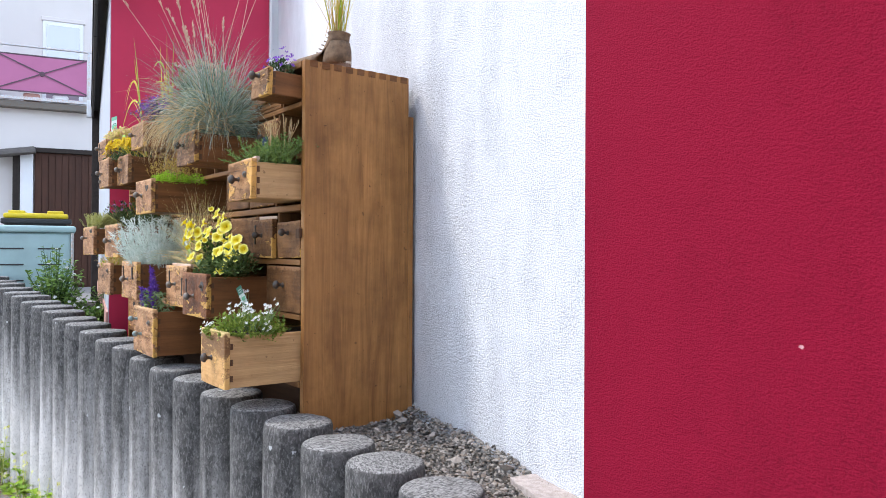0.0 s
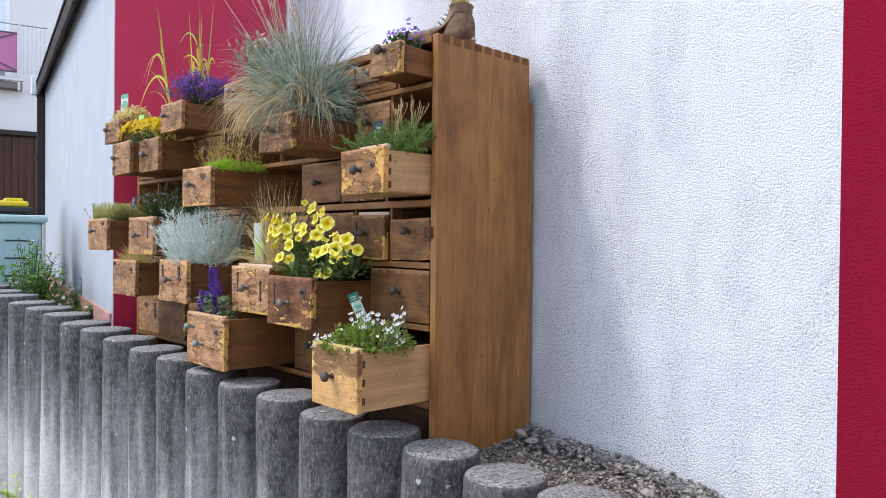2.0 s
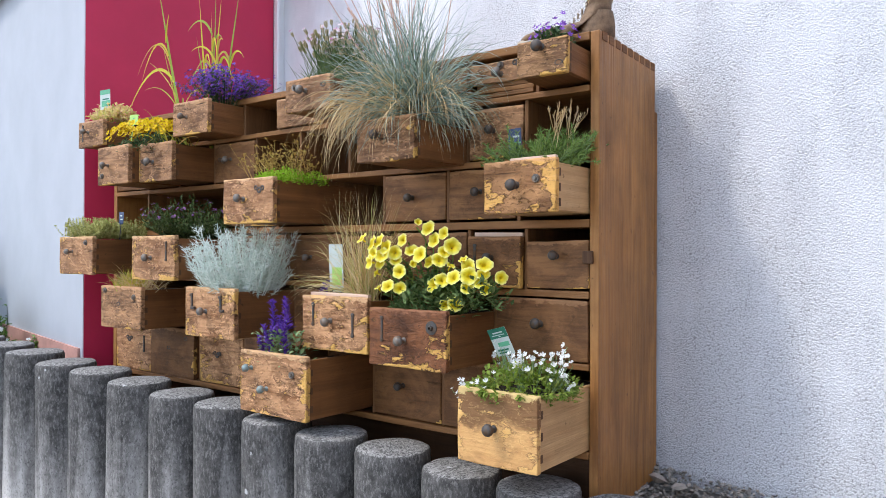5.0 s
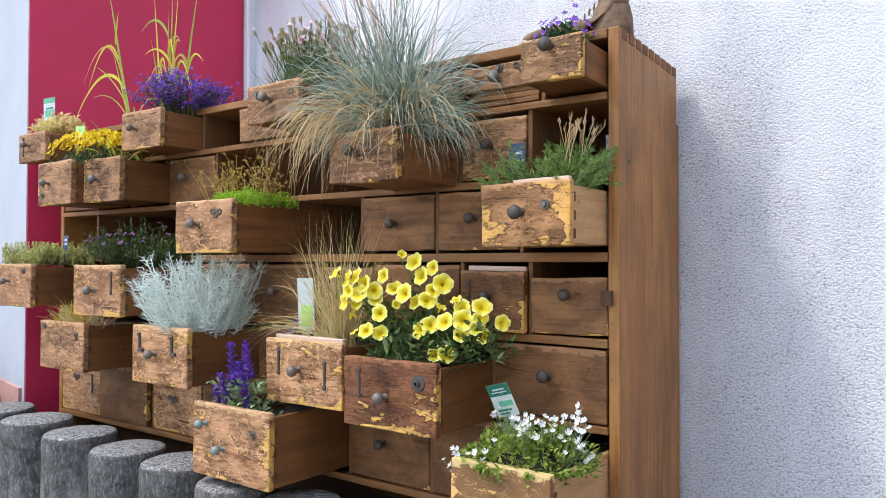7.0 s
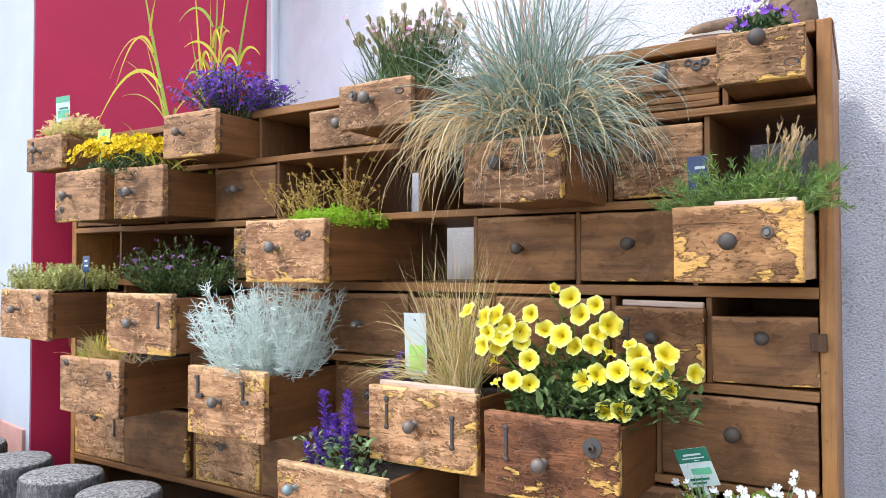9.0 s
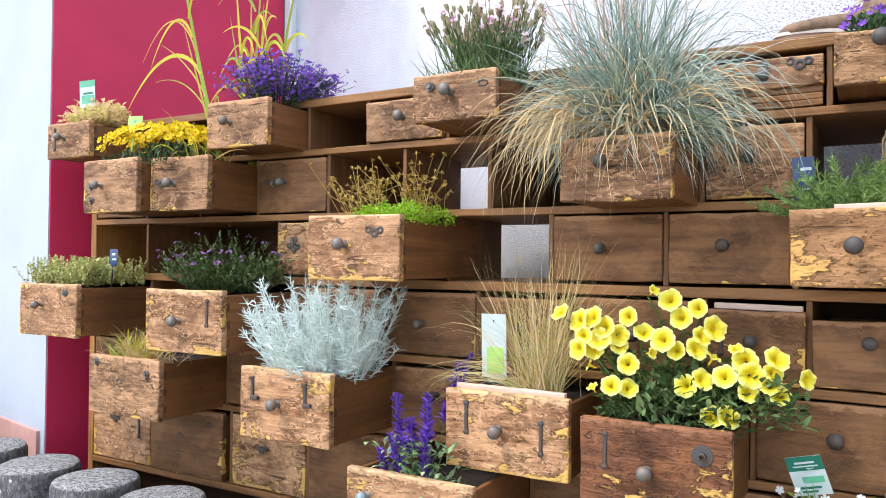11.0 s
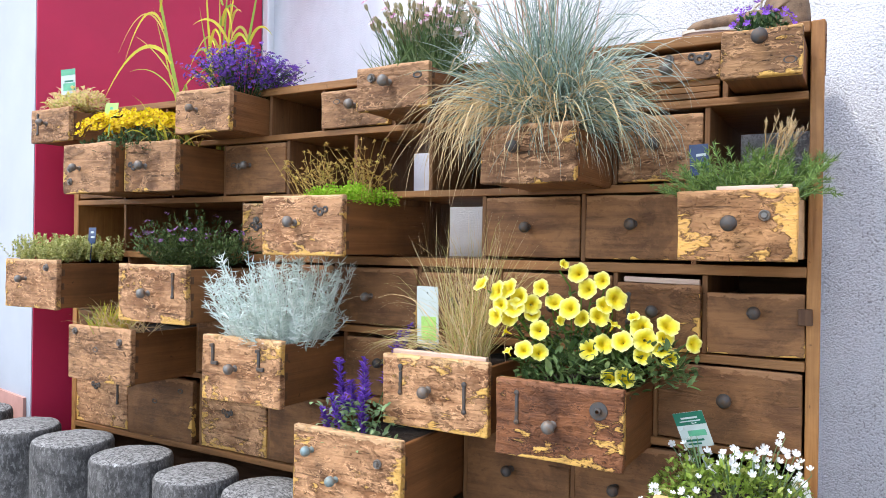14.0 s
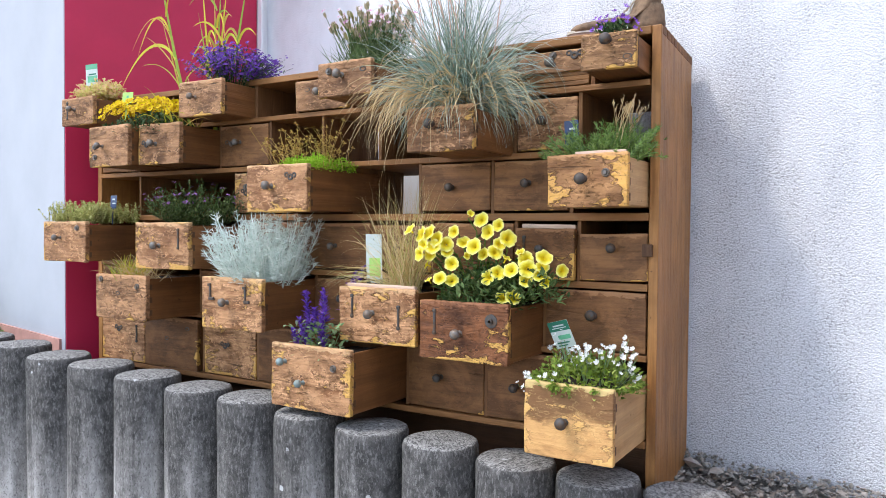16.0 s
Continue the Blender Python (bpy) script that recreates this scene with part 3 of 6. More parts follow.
# retained bed between the posts and the wall
bed = bmesh.new()
cells_x, cells_y = 10, 60
grid = []
for j in range(cells_y + 1):
    y = -0.6 + 9.0 * j / cells_y
    row = []
    for i in range(cells_x + 1):
        kerb = 1.2037 - 0.0678 * (y - 3) + 0.0026 * (y - 3) ** 2
        x = kerb + max(0.05, 1.664 + 0.242 * (y - 1.299) - kerb) * i / cells_x  # ends inside the wall
        z = 0.925 + 0.012 * noise.noise(Vector((x * 6, y * 6, 0))) + 0.03 * max(0, y - 4.6)
        z -= 0.10 * max(0.0, 1.75 - y)
        row.append(bed.verts.new((x, y, z)))
    grid.append(row)
for a, b in zip(grid, grid[1:]):
    for i in range(cells_x):
        bed.faces.new((a[i], a[i + 1], b[i + 1], b[i]))
bmesh.ops.solidify(bed, geom=bed.faces[:], thickness=-0.05)
tagged(part("gravel_bed", bed, GRAVEL_BED, smooth=True), "grey gravel bed behind the concrete posts", "gravel", kind="structure")

solid("wall_main", (0.0, -7.0, -0.2), (0.35, 3.58, 6.5), WHITE_STUCCO, BLD, "white wall of coarse scratched stucco, greyish stains low down", "wall")
solid("wall_stripe", (-0.004, -3.2, 0.02), (0.0, 0.0, 6.48), RED_STUCCO, BLD, "crimson painted stripe of stucco on the white wall", "wall")
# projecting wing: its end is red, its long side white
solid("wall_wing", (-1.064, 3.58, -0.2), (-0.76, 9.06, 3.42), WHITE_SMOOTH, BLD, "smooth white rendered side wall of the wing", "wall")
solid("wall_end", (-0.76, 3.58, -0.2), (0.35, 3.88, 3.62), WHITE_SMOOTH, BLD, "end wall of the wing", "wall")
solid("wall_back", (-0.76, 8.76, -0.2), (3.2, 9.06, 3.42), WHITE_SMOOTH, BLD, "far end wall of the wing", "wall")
solid("red_panel", (-1.060, 3.574, 0.02), (-0.062, 3.58, 3.60), RED_BRIGHTENED, BLD, "flat crimson painted end wall of the wing", "wall")
gable = bmesh.new()
pts = [(-1.064, 3.42), (-0.76, 3.42), (-0.76, 3.62)]
lo = [gable.verts.new((x, 3.58, z)) for x, z in pts]
hi = [gable.verts.new((x, 3.88, z)) for x, z in pts]
gable.faces.new(lo[::-1])
gable.faces.new(hi)
for k in range(3):
    gable.faces.new((lo[k], lo[(k + 1) % 3], hi[(k + 1) % 3], hi[k]))
ob = part("wall_gable", gable, WHITE_SMOOTH)
ob.matrix_world = BLD
tagged(ob, "small white gable piece under the roof edge", "wall", kind="structure")
solid("baseboard_plinth", (-1.076, 3.62, 0.0), (-1.064, 9.05, 1.19), PINK_RENDER, BLD, "pinkish rendered plinth along the wing's foot", "plinth")

# unseen plain pale wall added behind the viewer to bounce sun onto shaded sides
solid("wall_opposite", (-14.0, -9.3, 0.0), (6.0, -9.0, 7.5), BOUNCE_RENDER, BLD, "plain pale wall added out of view to bounce light", "wall")

# white channel in the inner corner
channel = thing("downpipe_channel", BLD @ Matrix.Translation((-0.012, 3.575, 0.0)), "white enamelled metal channel in the wall's inner corner", "channel", kind="structure")
part("web", box((-0.045, -0.012, 0.3), (0.045, 0.0, 6.3), 0.002), WHITE_METAL, channel)
part("flange", box((-0.052, -0.05, 0.3), (-0.036, -0.012, 6.3), 0.003), WHITE_METAL, channel)
part("flange", box((0.034, -0.05, 0.3), (0.048, -0.012, 6.3), 0.003), WHITE_METAL, channel)

# eaves of the wing
eave = thing("eaves", BLD @ Matrix.Translation((-1.064, 3.5, 3.30)), "dark weathered eaves boards with a slate edge", "eaves", kind="structure")
part("soffit", box((-0.075, -0.2, 0.10), (0.32, 5.75, 0.125), 0.004), DARK_TIMBER, eave)
for k in range(14):
    y = -0.2 + k * 0.425
    bm = box((-0.09, y, 0.0 + 0.004 * (k % 2)), (-0.066, y + 0.418, 0.19 + 0.006 * ((k * 7) % 3)), 0.004)
    part("slate", bm, DARK_TIMBER, eave)
roof = bmesh.new()
q = [(-0.1, -0.3, 0.17), (-0.1, 5.8, 0.17), (2.6, 5.8, 1.9), (2.6, -0.3, 1.9)]
top = [roof.verts.new(p) for p in q]
low = [roof.verts.new((x, y, z - 0.03)) for x, y, z in q]
roof.faces.new(top[::-1])
roof.faces.new(low)
for k in range(4):
    roof.faces.new((top[k], top[(k + 1) % 4], low[(k + 1) % 4], low[k]))
part("roof", roof, DARK_TIMBER, eave)
pipe = thing("downpipe", BLD @ Matrix.Translation((-1.115, 9.10, 0.95)), "dark square downpipe at the wing's far corner", "downpipe", kind="structure")
part("pipe", box((-0.035, -0.035, 0), (0.05, 0.06, 2.45), 0.006), DARK_TIMBER, pipe)
part("bracket", box((-0.045, -0.045, 1.6), (0.06, 0.065, 1.63), 0.002), DARK_TIMBER, pipe)
part("gutter_end", box((-0.10, -0.06, 2.36), (-0.04, 0.05, 2.58), 0.006), WHITE_METAL, pipe, "white gutter end cap")

# ---- old drawer cabinet ----
cabinet = thing("drawer_cabinet", CAB, "old brown shop cabinet of many small drawers standing on gravel", "cabinet")
FOOT = -0.095
for y0, name in ((-0.028, 0), (2.474, 1)):
    bm = worn_box((0.0, y0, FOOT), (0.462, y0 + 0.027, 1.252), 0.003, (2, 0, 6), 0.0015, 3 + name)
    for v in bm.verts:
        v.co.y += 0.058 * v.co.x * (1 - name)
    part("side_panel", bm, SIDE_WOOD, cabinet, "varnished brown side board with upright grain")
    part("side_back_strip", box((0.462, y0 + 0.001 + 0.027 * (1 - name), FOOT), (0.487, y0 + 0.026 + 0.027 * (1 - name), 1.10), 0.003), SIDE_WOOD, cabinet)
part("top_board", worn_box((-0.004, 0.0, 1.226), (0.462, 2.474, 1.250), 0.003, (2, 12, 0), 0.0018, 9), FRAME_WOOD, cabinet)
for k in range(9):
    x = 0.02 + k * 0.05
    part("dovetail", box((x, -0.0296 + 0.058 * x, 1.228), (x + 0.03, -0.0265 + 0.058 * x, 1.2515)), BOX_DARK, cabinet)
part("bottom_board", worn_box((-0.006, 0.0, 0.072), (0.45, 2.474, 0.092), 0.003, (2, 12, 0), 0.0015, 11), FRAME_WOOD, cabinet)
# set-back board, coloured dark to stand in for the shaded gap underneath
part("base_board", box((0.14, 0.0, FOOT), (0.16, 2.474, 0.07), 0.002), SHADED_WOOD, cabinet)
SHELVES = ((0.316, 0.334), (0.514, 0.534), (0.711, 0.734), (0.899, 0.918), (1.086, 1.104))
for k, (z0, z1) in enumerate(SHELVES):
    part("shelf", worn_box((-0.004, 0.0, z0), (0.45, 2.474, z1), 0.0025, (1, 12, 0), 0.0015, 20 + k), FRAME_WOOD, cabinet)
ROWS_Z = ((0.094, 0.314), (0.336, 0.512), (0.536, 0.709), (0.736, 0.897), (0.920, 1.084), (1.106, 1.224))
DIVIDERS = ((2.170, 1.808, 1.5035, 1.147, 0.806, 0.508, 0.252), (2.148, 1.827, 1.513, 1.210, 0.937, 0.620, 0.310),
            (2.183, 1.876, 1.566, 1.248, 0.957, 0.711, 0.409, 0.2045), (2.208, 1.625, 1.31, 1.044, 0.762, 0.491, 0.230),
            (2.212, 1.958, 1.710, 1.440, 1.182, 0.928, 0.655, 0.415, 0.205), (2.248, 1.995, 1.752, 1.515, 1.304, 1.052, 0.806, 0.605, 0.41, 0.168))
for row, us in enumerate(DIVIDERS):
    z0, z1 = ROWS_Z[row]
    for u in us:
        part("divider", box((0.004, u - 0.006, z0 - 0.002), (0.31 if (row, u) in ((3, 1.044), (4, 1.182)) else 0.44, u + 0.006, z1 + 0.002), 0.0015), DIVIDER_WOOD, cabinet)
# back boards; a few bays have lost theirs
# bay (2, 8) is boarded to make its gap look dark
MISSING = {(4, 5), (3, 3), (3, 4), (4, 9)}
for row, us in enumerate(DIVIDERS):
    z0, z1 = ROWS_Z[row]
    stops = (2.474, *us, 0.0)
    for k, (a, b) in enumerate(zip(stops, stops[1:])):
        if (row, k) in MISSING:
            continue
        low_end = b + 0.085 if (row, k) == (4, 4) else b
        part("back_board", box((0.442, low_end, z0 - 0.016), (0.452, a, z1 + 0.016)), SHADED_WOOD, cabinet)


# ---- drawers ----
PALE_SLAT = wood("pale_slat", (0.82, 0.62, 0.50), (0.66, 0.46, 0.34), 1, 1.0, 0.7, 0.2)
def knob_mesh(r):
    side_on = Matrix.Rotation(radians(-90), 4, "Y")
    bm = lathe([(r * 0.62, 0.0), (r * 0.6, 0.003), (r * 0.4, 0.005), (r * 0.38, 0.015), (r * 0.6, 0.019), (r * 0.97, 0.023), (r, 0.028), (r * 0.88, 0.034), (r * 0.5, 0.0385), (0, 0.040)], 14, None, side_on)
    me = bpy.data.meshes.new("knob")
    bm.to_mesh(me)
    bm.free()
    me.polygons.foreach_set("use_smooth", [True] * len(me.polygons))
    return me


KNOBS = {}
for key, mat, r in (("iron", IRON, 0.0142), ("zinc", ZINC, 0.0128), ("green", VERDIGRIS, 0.0130), ("big", IRON, 0.0162), ("bigzinc", ZINC, 0.0150)):
    KNOBS[key] = knob_mesh(r)
    KNOBS[key].materials.append(mat)


def fitting(parent, kind, y, z, rnd):
    """Iron pieces screwed to a drawer front; x points into the drawer."""
    side_on = Matrix.Translation((0.0015, y, z)) @ Matrix.Rotation(radians(-90), 4, "Y")
    if kind in KNOBS:
        ob = hang(new("knob", KNOBS[kind]), parent)
        ob.location = (0.001, y, z)
        ob.rotation_euler = (rnd.uniform(0, 6), rnd.uniform(-0.1, 0.1), rnd.uniform(-0.1, 0.1))
        return ob
    if kind == "disc":
        return part("washer", lathe([(0.004, 0.012), (0.007, 0.011), (0.008, 0.004), (0.019, 0.0035), (0.0205, 0.0)], 18, None, side_on), IRON, parent, "round grey washer with a bolt")
    if kind == "ring":
        return part("ring_bolt", lathe([(0.0, 0.012), (0.005, 0.012), (0.006, 0.006), (0.010, 0.008), (0.0115, 0.005), (0.0115, 0.0)], 14, None, side_on), ZINC, parent)
    if kind == "plate":
        bm = lathe([(0.004, 0.004), (0.006, 0.0055), (0.011, 0.005), (0.0125, 0.0)], 12, None, side_on)
        lathe([(0.003, 0.003), (0.006, 0.005), (0.009, 0.004), (0.010, 0.0)], 10, bm, Matrix.Translation((0, 0.017, 0.008)) @ side_on)
        lathe([(0.003, 0.003), (0.006, 0.005), (0.009, 0.004), (0.010, 0.0)], 10, bm, Matrix.Translation((0, -0.016, 0.006)) @ side_on)
        return part("ornament_plate", bm, IRON, parent)
    if kind == "bar":
        bm = box((-0.004, y - 0.004, z - 0.036), (0.002, y + 0.004, z + 0.036), 0.0015)
        lathe([(0.0, 0.007), (0.006, 0.005), (0.0065, 0.0)], 10, bm, Matrix.Translation((0.001, y, z + 0.032)) @ Matrix.Rotation(radians(-90), 4, "Y"))
        lathe([(0.0, 0.007), (0.006, 0.005), (0.0065, 0.0)], 10, bm, Matrix.Translation((0.001, y, z - 0.032)) @ Matrix.Rotation(radians(-90), 4, "Y"))
        return part("strap", bm, IRON, parent)
    if kind == "hook":
        bm = box((-0.005, y - 0.0045, z - 0.024), (0.002, y + 0.0045, z + 0.030), 0.0015)
        box((-0.007, y - 0.020, z - 0.028), (0.002, y + 0.0045, z - 0.018), 0.0015, 1, bm)
        box((-0.006, y - 0.002, z + 0.020), (0.002, y + 0.011, z + 0.029), 0.0015, 1, bm)
        return part("hook", bm, IRON, parent)
    if kind == "hole":
        return part("keyhole", lathe([(0.0, 0.001), (0.005, 0.0012), (0.009, 0.0035), (0.012, 0.0)], 12, None, side_on @ Matrix.Diagonal((0.8, 1.3, 1, 1))), IRON, parent, "empty dark knob hole")


def drawer(label, ya, yb, z0, z1, pull, skin, box_skin, fits, seed, soil=0.0, tilt=(0, 0, 0), depth=0.40):
    """ya: the far end along the cabinet, yb: the near one."""
    rnd = random.Random(seed)
    w, h = ya - yb, z1 - z0
    d = thing("drawer", CAB @ Matrix.Translation((-pull, (ya + yb) / 2, z0)) @ pose(0, 0, 0, *tilt), label, "drawer", "drawers of the cabinet")
    front = part("front", worn_box((0, -w / 2, 0), (0.02, w / 2, h), 0.0035, (0, 7, 4), 0.0022, seed), skin, d)
    for s in (-1, 1):
        y0, y1 = sorted((s * (w / 2 - 0.003), s * (w / 2 - 0.015)))
        part("side", box((0.019, y0, 0.004), (depth, y1, h - 0.012), 0.0015), box_skin, d)
        if pull > 0.1 and s < 0:
            for k in range(3):
                zc = h * (0.2 + 0.28 * k)
                bm = box((0.021, -w / 2 + 0.0015, zc - 0.013), (0.031, -w / 2 + 0.0042, zc + 0.008), 0.0006)
                part("dovetail", bm, DARK_JOINT, d)
    part("back", box((depth - 0.012, -w / 2 + 0.015, 0.004), (depth, w / 2 - 0.015, h - 0.02)), box_skin, d)
    part("bottom", box((0.018, -w / 2 + 0.014, 0.003), (depth - 0.012, w / 2 - 0.014, 0.012)), box_skin, d)
    for kind, fy, fz in fits:
        fitting(front, kind, w / 2 - fy * w, h - fz * h, rnd)
    if soil:
        bm = bmesh.new()
        bmesh.ops.create_grid(bm, x_segments=12, y_segments=10, size=0.5)
        for v in bm.verts:
            edge_x, edge_y = v.co.x, v.co.y
            v.co = Vector((0.0205 + (v.co.x + 0.5) * (min(depth, pull + 0.12) - 0.0335), v.co.y * (w - 0.031), h * soil))
            v.co.z += 0.010 * noise.noise(v.co * 30 + Vector((seed, 0, 0))) + 0.012 * (0.25 - edge_y * edge_y)
        part("soil", bm, SOIL, d, smooth=True)
    return d


R6, R5, R4, R3, R2, R1 = ROWS_Z
LB, LS, LY, LD = ("weathered bare wooden drawer", "yellow-flaked wooden drawer", "yellow-painted wooden drawer", "dark brown wooden drawer")
# open drawers with plants
D = {}
D["tl"] = drawer(LS + ", pulled out, with an iron strap and knob", 2.472, 2.255, 1.108, 1.224, 0.187, FRONT_BARE, BOX_DARK, [("bar", 0.2, 0.45), ("zinc", 0.42, 0.45)], 1, 0.8)
D["lob"] = drawer(LB + ", pulled out, full of blue flowers", 1.748, 1.520, 1.098, 1.230, 0.165, FRONT_BARE, BOX_DARK, [("zinc", 0.4, 0.48)], 2, 0.85, (0, 0, 0.5))
D["dia"] = drawer(LB + ", pulled out, with a grey knob", 1.032, 0.815, 1.107, 1.217, 0.198, FRONT_BARE, BOX_DARK, [("bigzinc", 0.46, 0.4), ("ring", 0.22, 0.26), ("hole", 0.85, 0.3)], 3, 0.85)
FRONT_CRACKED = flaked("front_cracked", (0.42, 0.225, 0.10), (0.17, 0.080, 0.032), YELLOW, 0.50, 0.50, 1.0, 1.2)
D["tr"] = drawer(LS + ", thick and cracked, pulled out", 0.156, 0.003, 1.116, 1.214, 0.130, FRONT_CRACKED, BOX_DARK, [("big", 0.5, 0.22), ("hole", 0.85, 0.72)], 4, 0.85, (0, 1.5, 0))
D["yl"] = drawer(LB + ", pulled out, full of yellow flowers", 2.208, 1.962, 0.921, 1.082, 0.234, FRONT_BARE, BOX_DARK, [("zinc", 0.36, 0.5), ("ring", 0.16, 0.5), ("ring", 0.17, 0.76)], 5, 0.85)
D["yr"] = drawer(LB + ", pulled out, holding tall striped grass", 1.956, 1.716, 0.924, 1.080, 0.190, FRONT_BARE, BOX_DARK, [("bigzinc", 0.43, 0.5), ("plate", 0.2, 0.5)], 6, 0.85)
D["fes"] = drawer(LB + ", pulled out under blue grass", 0.645, 0.420, 0.906, 1.034, 0.250, FRONT_BARE, BOX_DARK, [("iron", 0.4, 0.38)], 7, 0.85)
D["mos"] = drawer(LS + ", pulled out, with an ornate plate", 1.300, 1.030, 0.737, 0.893, 0.250, FRONT_SOME, BOX_DARK, [("bigzinc", 0.42, 0.46), ("plate", 0.74, 0.28)], 8, 0.85)
D["ros"] = drawer(LY + ", pulled out, with a big iron knob", 0.224, 0.002, 0.745, 0.886, 0.185, FRONT_MUCH, BOX_PALE, [("big", 0.47, 0.47), ("ring", 0.74, 0.37)], 9, 0.85, (-0.6, 0, 0))
D["thy"] = drawer(LS + ", pulled out, holding pale thyme", 2.480, 2.188, 0.538, 0.702, 0.266, FRONT_SOME, BOX_DARK, [("zinc", 0.42, 0.4), ("ring", 0.82, 0.16)], 10, 0.85)
D["cam"] = drawer(LS + ", pulled out, holding a dark shrub", 1.868, 1.570, 0.528, 0.700, 0.270, FRONT_SOME, BOX_DARK, [("bigzinc", 0.46, 0.5), ("bar", 0.82, 0.35)], 12, 0.85)
D["low"] = drawer(LB + ", pulled out, without a knob", 2.142, 1.833, 0.322, 0.496, 0.250, FRONT_BARE, BOX_DARK, [("ring", 0.12, 0.12), ("ring", 0.84, 0.24), ("hole", 0.45, 0.42)], 13, 0.85)
D["sil"] = drawer(LS + ", pulled out, with two hooks and a knob", 1.505, 1.214, 0.332, 0.511, 0.265, FRONT_SOME, BOX_DARK, [("bigzinc", 0.44, 0.48), ("hook", 0.15, 0.3), ("hook", 0.74, 0.32)], 14, 0.85)
D["sti"] = drawer(LS + ", pulled out, with two upright iron straps", 0.928, 0.637, 0.326, 0.500, 0.209, FRONT_SOME, BOX_DARK, [("bigzinc", 0.45, 0.45), ("bar", 0.18, 0.35), ("bar", 0.79, 0.5)], 15, 0.85)
D["pet"] = drawer("reddish brown flaked drawer, pulled out, full of yellow petunias", 0.604, 0.315, 0.307, 0.476, 0.235, FRONT_MAHOGANY, BOX_DARK, [("bigzinc", 0.47, 0.53), ("bar", 0.18, 0.36), ("disc", 0.82, 0.28)], 16, 0.85)
D["sal"] = drawer(LS + ", deep, pulled far out, with three bolts", 1.140, 0.815, 0.108, 0.313, 0.294, FRONT_SOME, BOX_DARK, [("green", 0.18, 0.28), ("green", 0.42, 0.58), ("ring", 0.8, 0.3)], 17, 0.68)
D["whi"] = drawer(LS + ", deep, pulled far out, holding white flowers", 0.243, 0.0, 0.092, 0.287, 0.277, FRONT_TAN, BOX_PALE, [("big", 0.47, 0.5)], 18, 0.9)
for key, lo, hi in (("sti", -0.13, 0.13), ("ros", -0.10, 0.04)):
    tall = {"sti": 0.174, "ros": 0.141}[key]
    part("inner_slat", worn_box((0.021, lo, tall - 0.016), (0.036, hi, tall + 0.009), 0.002, (0, 5, 0), 0.0015, 61), PALE_SLAT, D[key], "pale bare slat")
# closed drawers
drawer(LB + ", nearly closed", 1.300, 1.060, 1.108, 1.216, 0.012, FRONT_BARE, BOX_DARK, [("bigzinc", 0.5, 0.45), ("hole", 0.24, 0.3)], 21)
drawer(LD + ", closed", 0.796, 0.613, 1.110, 1.214, 0.0, FRONT_BARE, BOX_DARK, [("zinc", 0.5, 0.5)], 22)
drawer(LB + ", closed", 0.596, 0.418, 1.110, 1.214, 0.0, FRONT_BARE, BOX_DARK, [("zinc", 0.5, 0.5)], 23)
split = drawer(LB + ", closed, split and patched, with a grey knob", 0.402, 0.178, 1.150, 1.212, 0.004, FRONT_BARE, BOX_DARK, [("bigzinc", 0.5, 0.62), ("ring", 0.5, 0.2), ("plate", 0.8, 0.3)], 24)
for k in range(3):
    bm = worn_box((0.004 + 0.003 * k, -0.110, -0.042 + 0.0145 * k), (0.022, 0.106 - 0.006 * k, -0.029 + 0.0145 * k), 0.002, (0, 7, 0), 0.0022, 90 + k)
    part("splintered_strip", bm, FRAME_WOOD, split, "splintered bare wood strip")
drawer(LD + ", closed", 2.466, 2.22, 0.924, 1.080, 0.0, FRONT_BROWN, BOX_DARK, [("iron", 0.5, 0.5)], 25)
drawer(LB + ", closed, with two round plates", 1.704, 1.448, 0.924, 1.080, 0.0, FRONT_BROWN, BOX_DARK, [("zinc", 0.42, 0.42), ("hole", 0.14, 0.4), ("ring", 0.24, 0.44)], 26)
drawer(LD + ", closed", 0.406, 0.214, 0.923, 1.076, 0.0, FRONT_BARE, BOX_DARK, [("iron", 0.45, 0.45)], 27)
drawer(LS + ", closed, with an iron ring", 1.618, 1.318, 0.740, 0.893, 0.006, FRONT_SOME, BOX_DARK, [("ring", 0.2, 0.35), ("plate", 0.2, 0.5)], 28)
drawer(LD + ", closed, with a dark knob", 0.754, 0.498, 0.742, 0.894, 0.0, FRONT_BROWN, BOX_DARK, [("iron", 0.46, 0.5)], 29)
drawer(LD + ", closed, with a dark knob", 0.484, 0.238, 0.742, 0.894, 0.0, FRONT_BROWN, BOX_DARK, [("iron", 0.48, 0.45)], 30)
drawer(LD + ", closed", 1.558, 1.255, 0.540, 0.704, 0.0, FRONT_BROWN, BOX_DARK, [("iron", 0.5, 0.5)], 31)
drawer(LD + ", closed, with a grey knob", 1.241, 0.964, 0.540, 0.703, 0.0, FRONT_BROWN, BOX_DARK, [("zinc", 0.44, 0.5)], 32)
drawer(LD + ", closed", 0.950, 0.718, 0.540, 0.695, 0.0, FRONT_BROWN, BOX_DARK, [("iron", 0.5, 0.5)], 33)
drawer(LD + ", closed, behind the petunias", 0.704, 0.416, 0.540, 0.703, 0.0, FRONT_BROWN, BOX_DARK, [("iron", 0.5, 0.5)], 34)
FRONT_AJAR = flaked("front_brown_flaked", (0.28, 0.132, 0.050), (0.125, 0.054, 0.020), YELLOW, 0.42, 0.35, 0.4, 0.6)
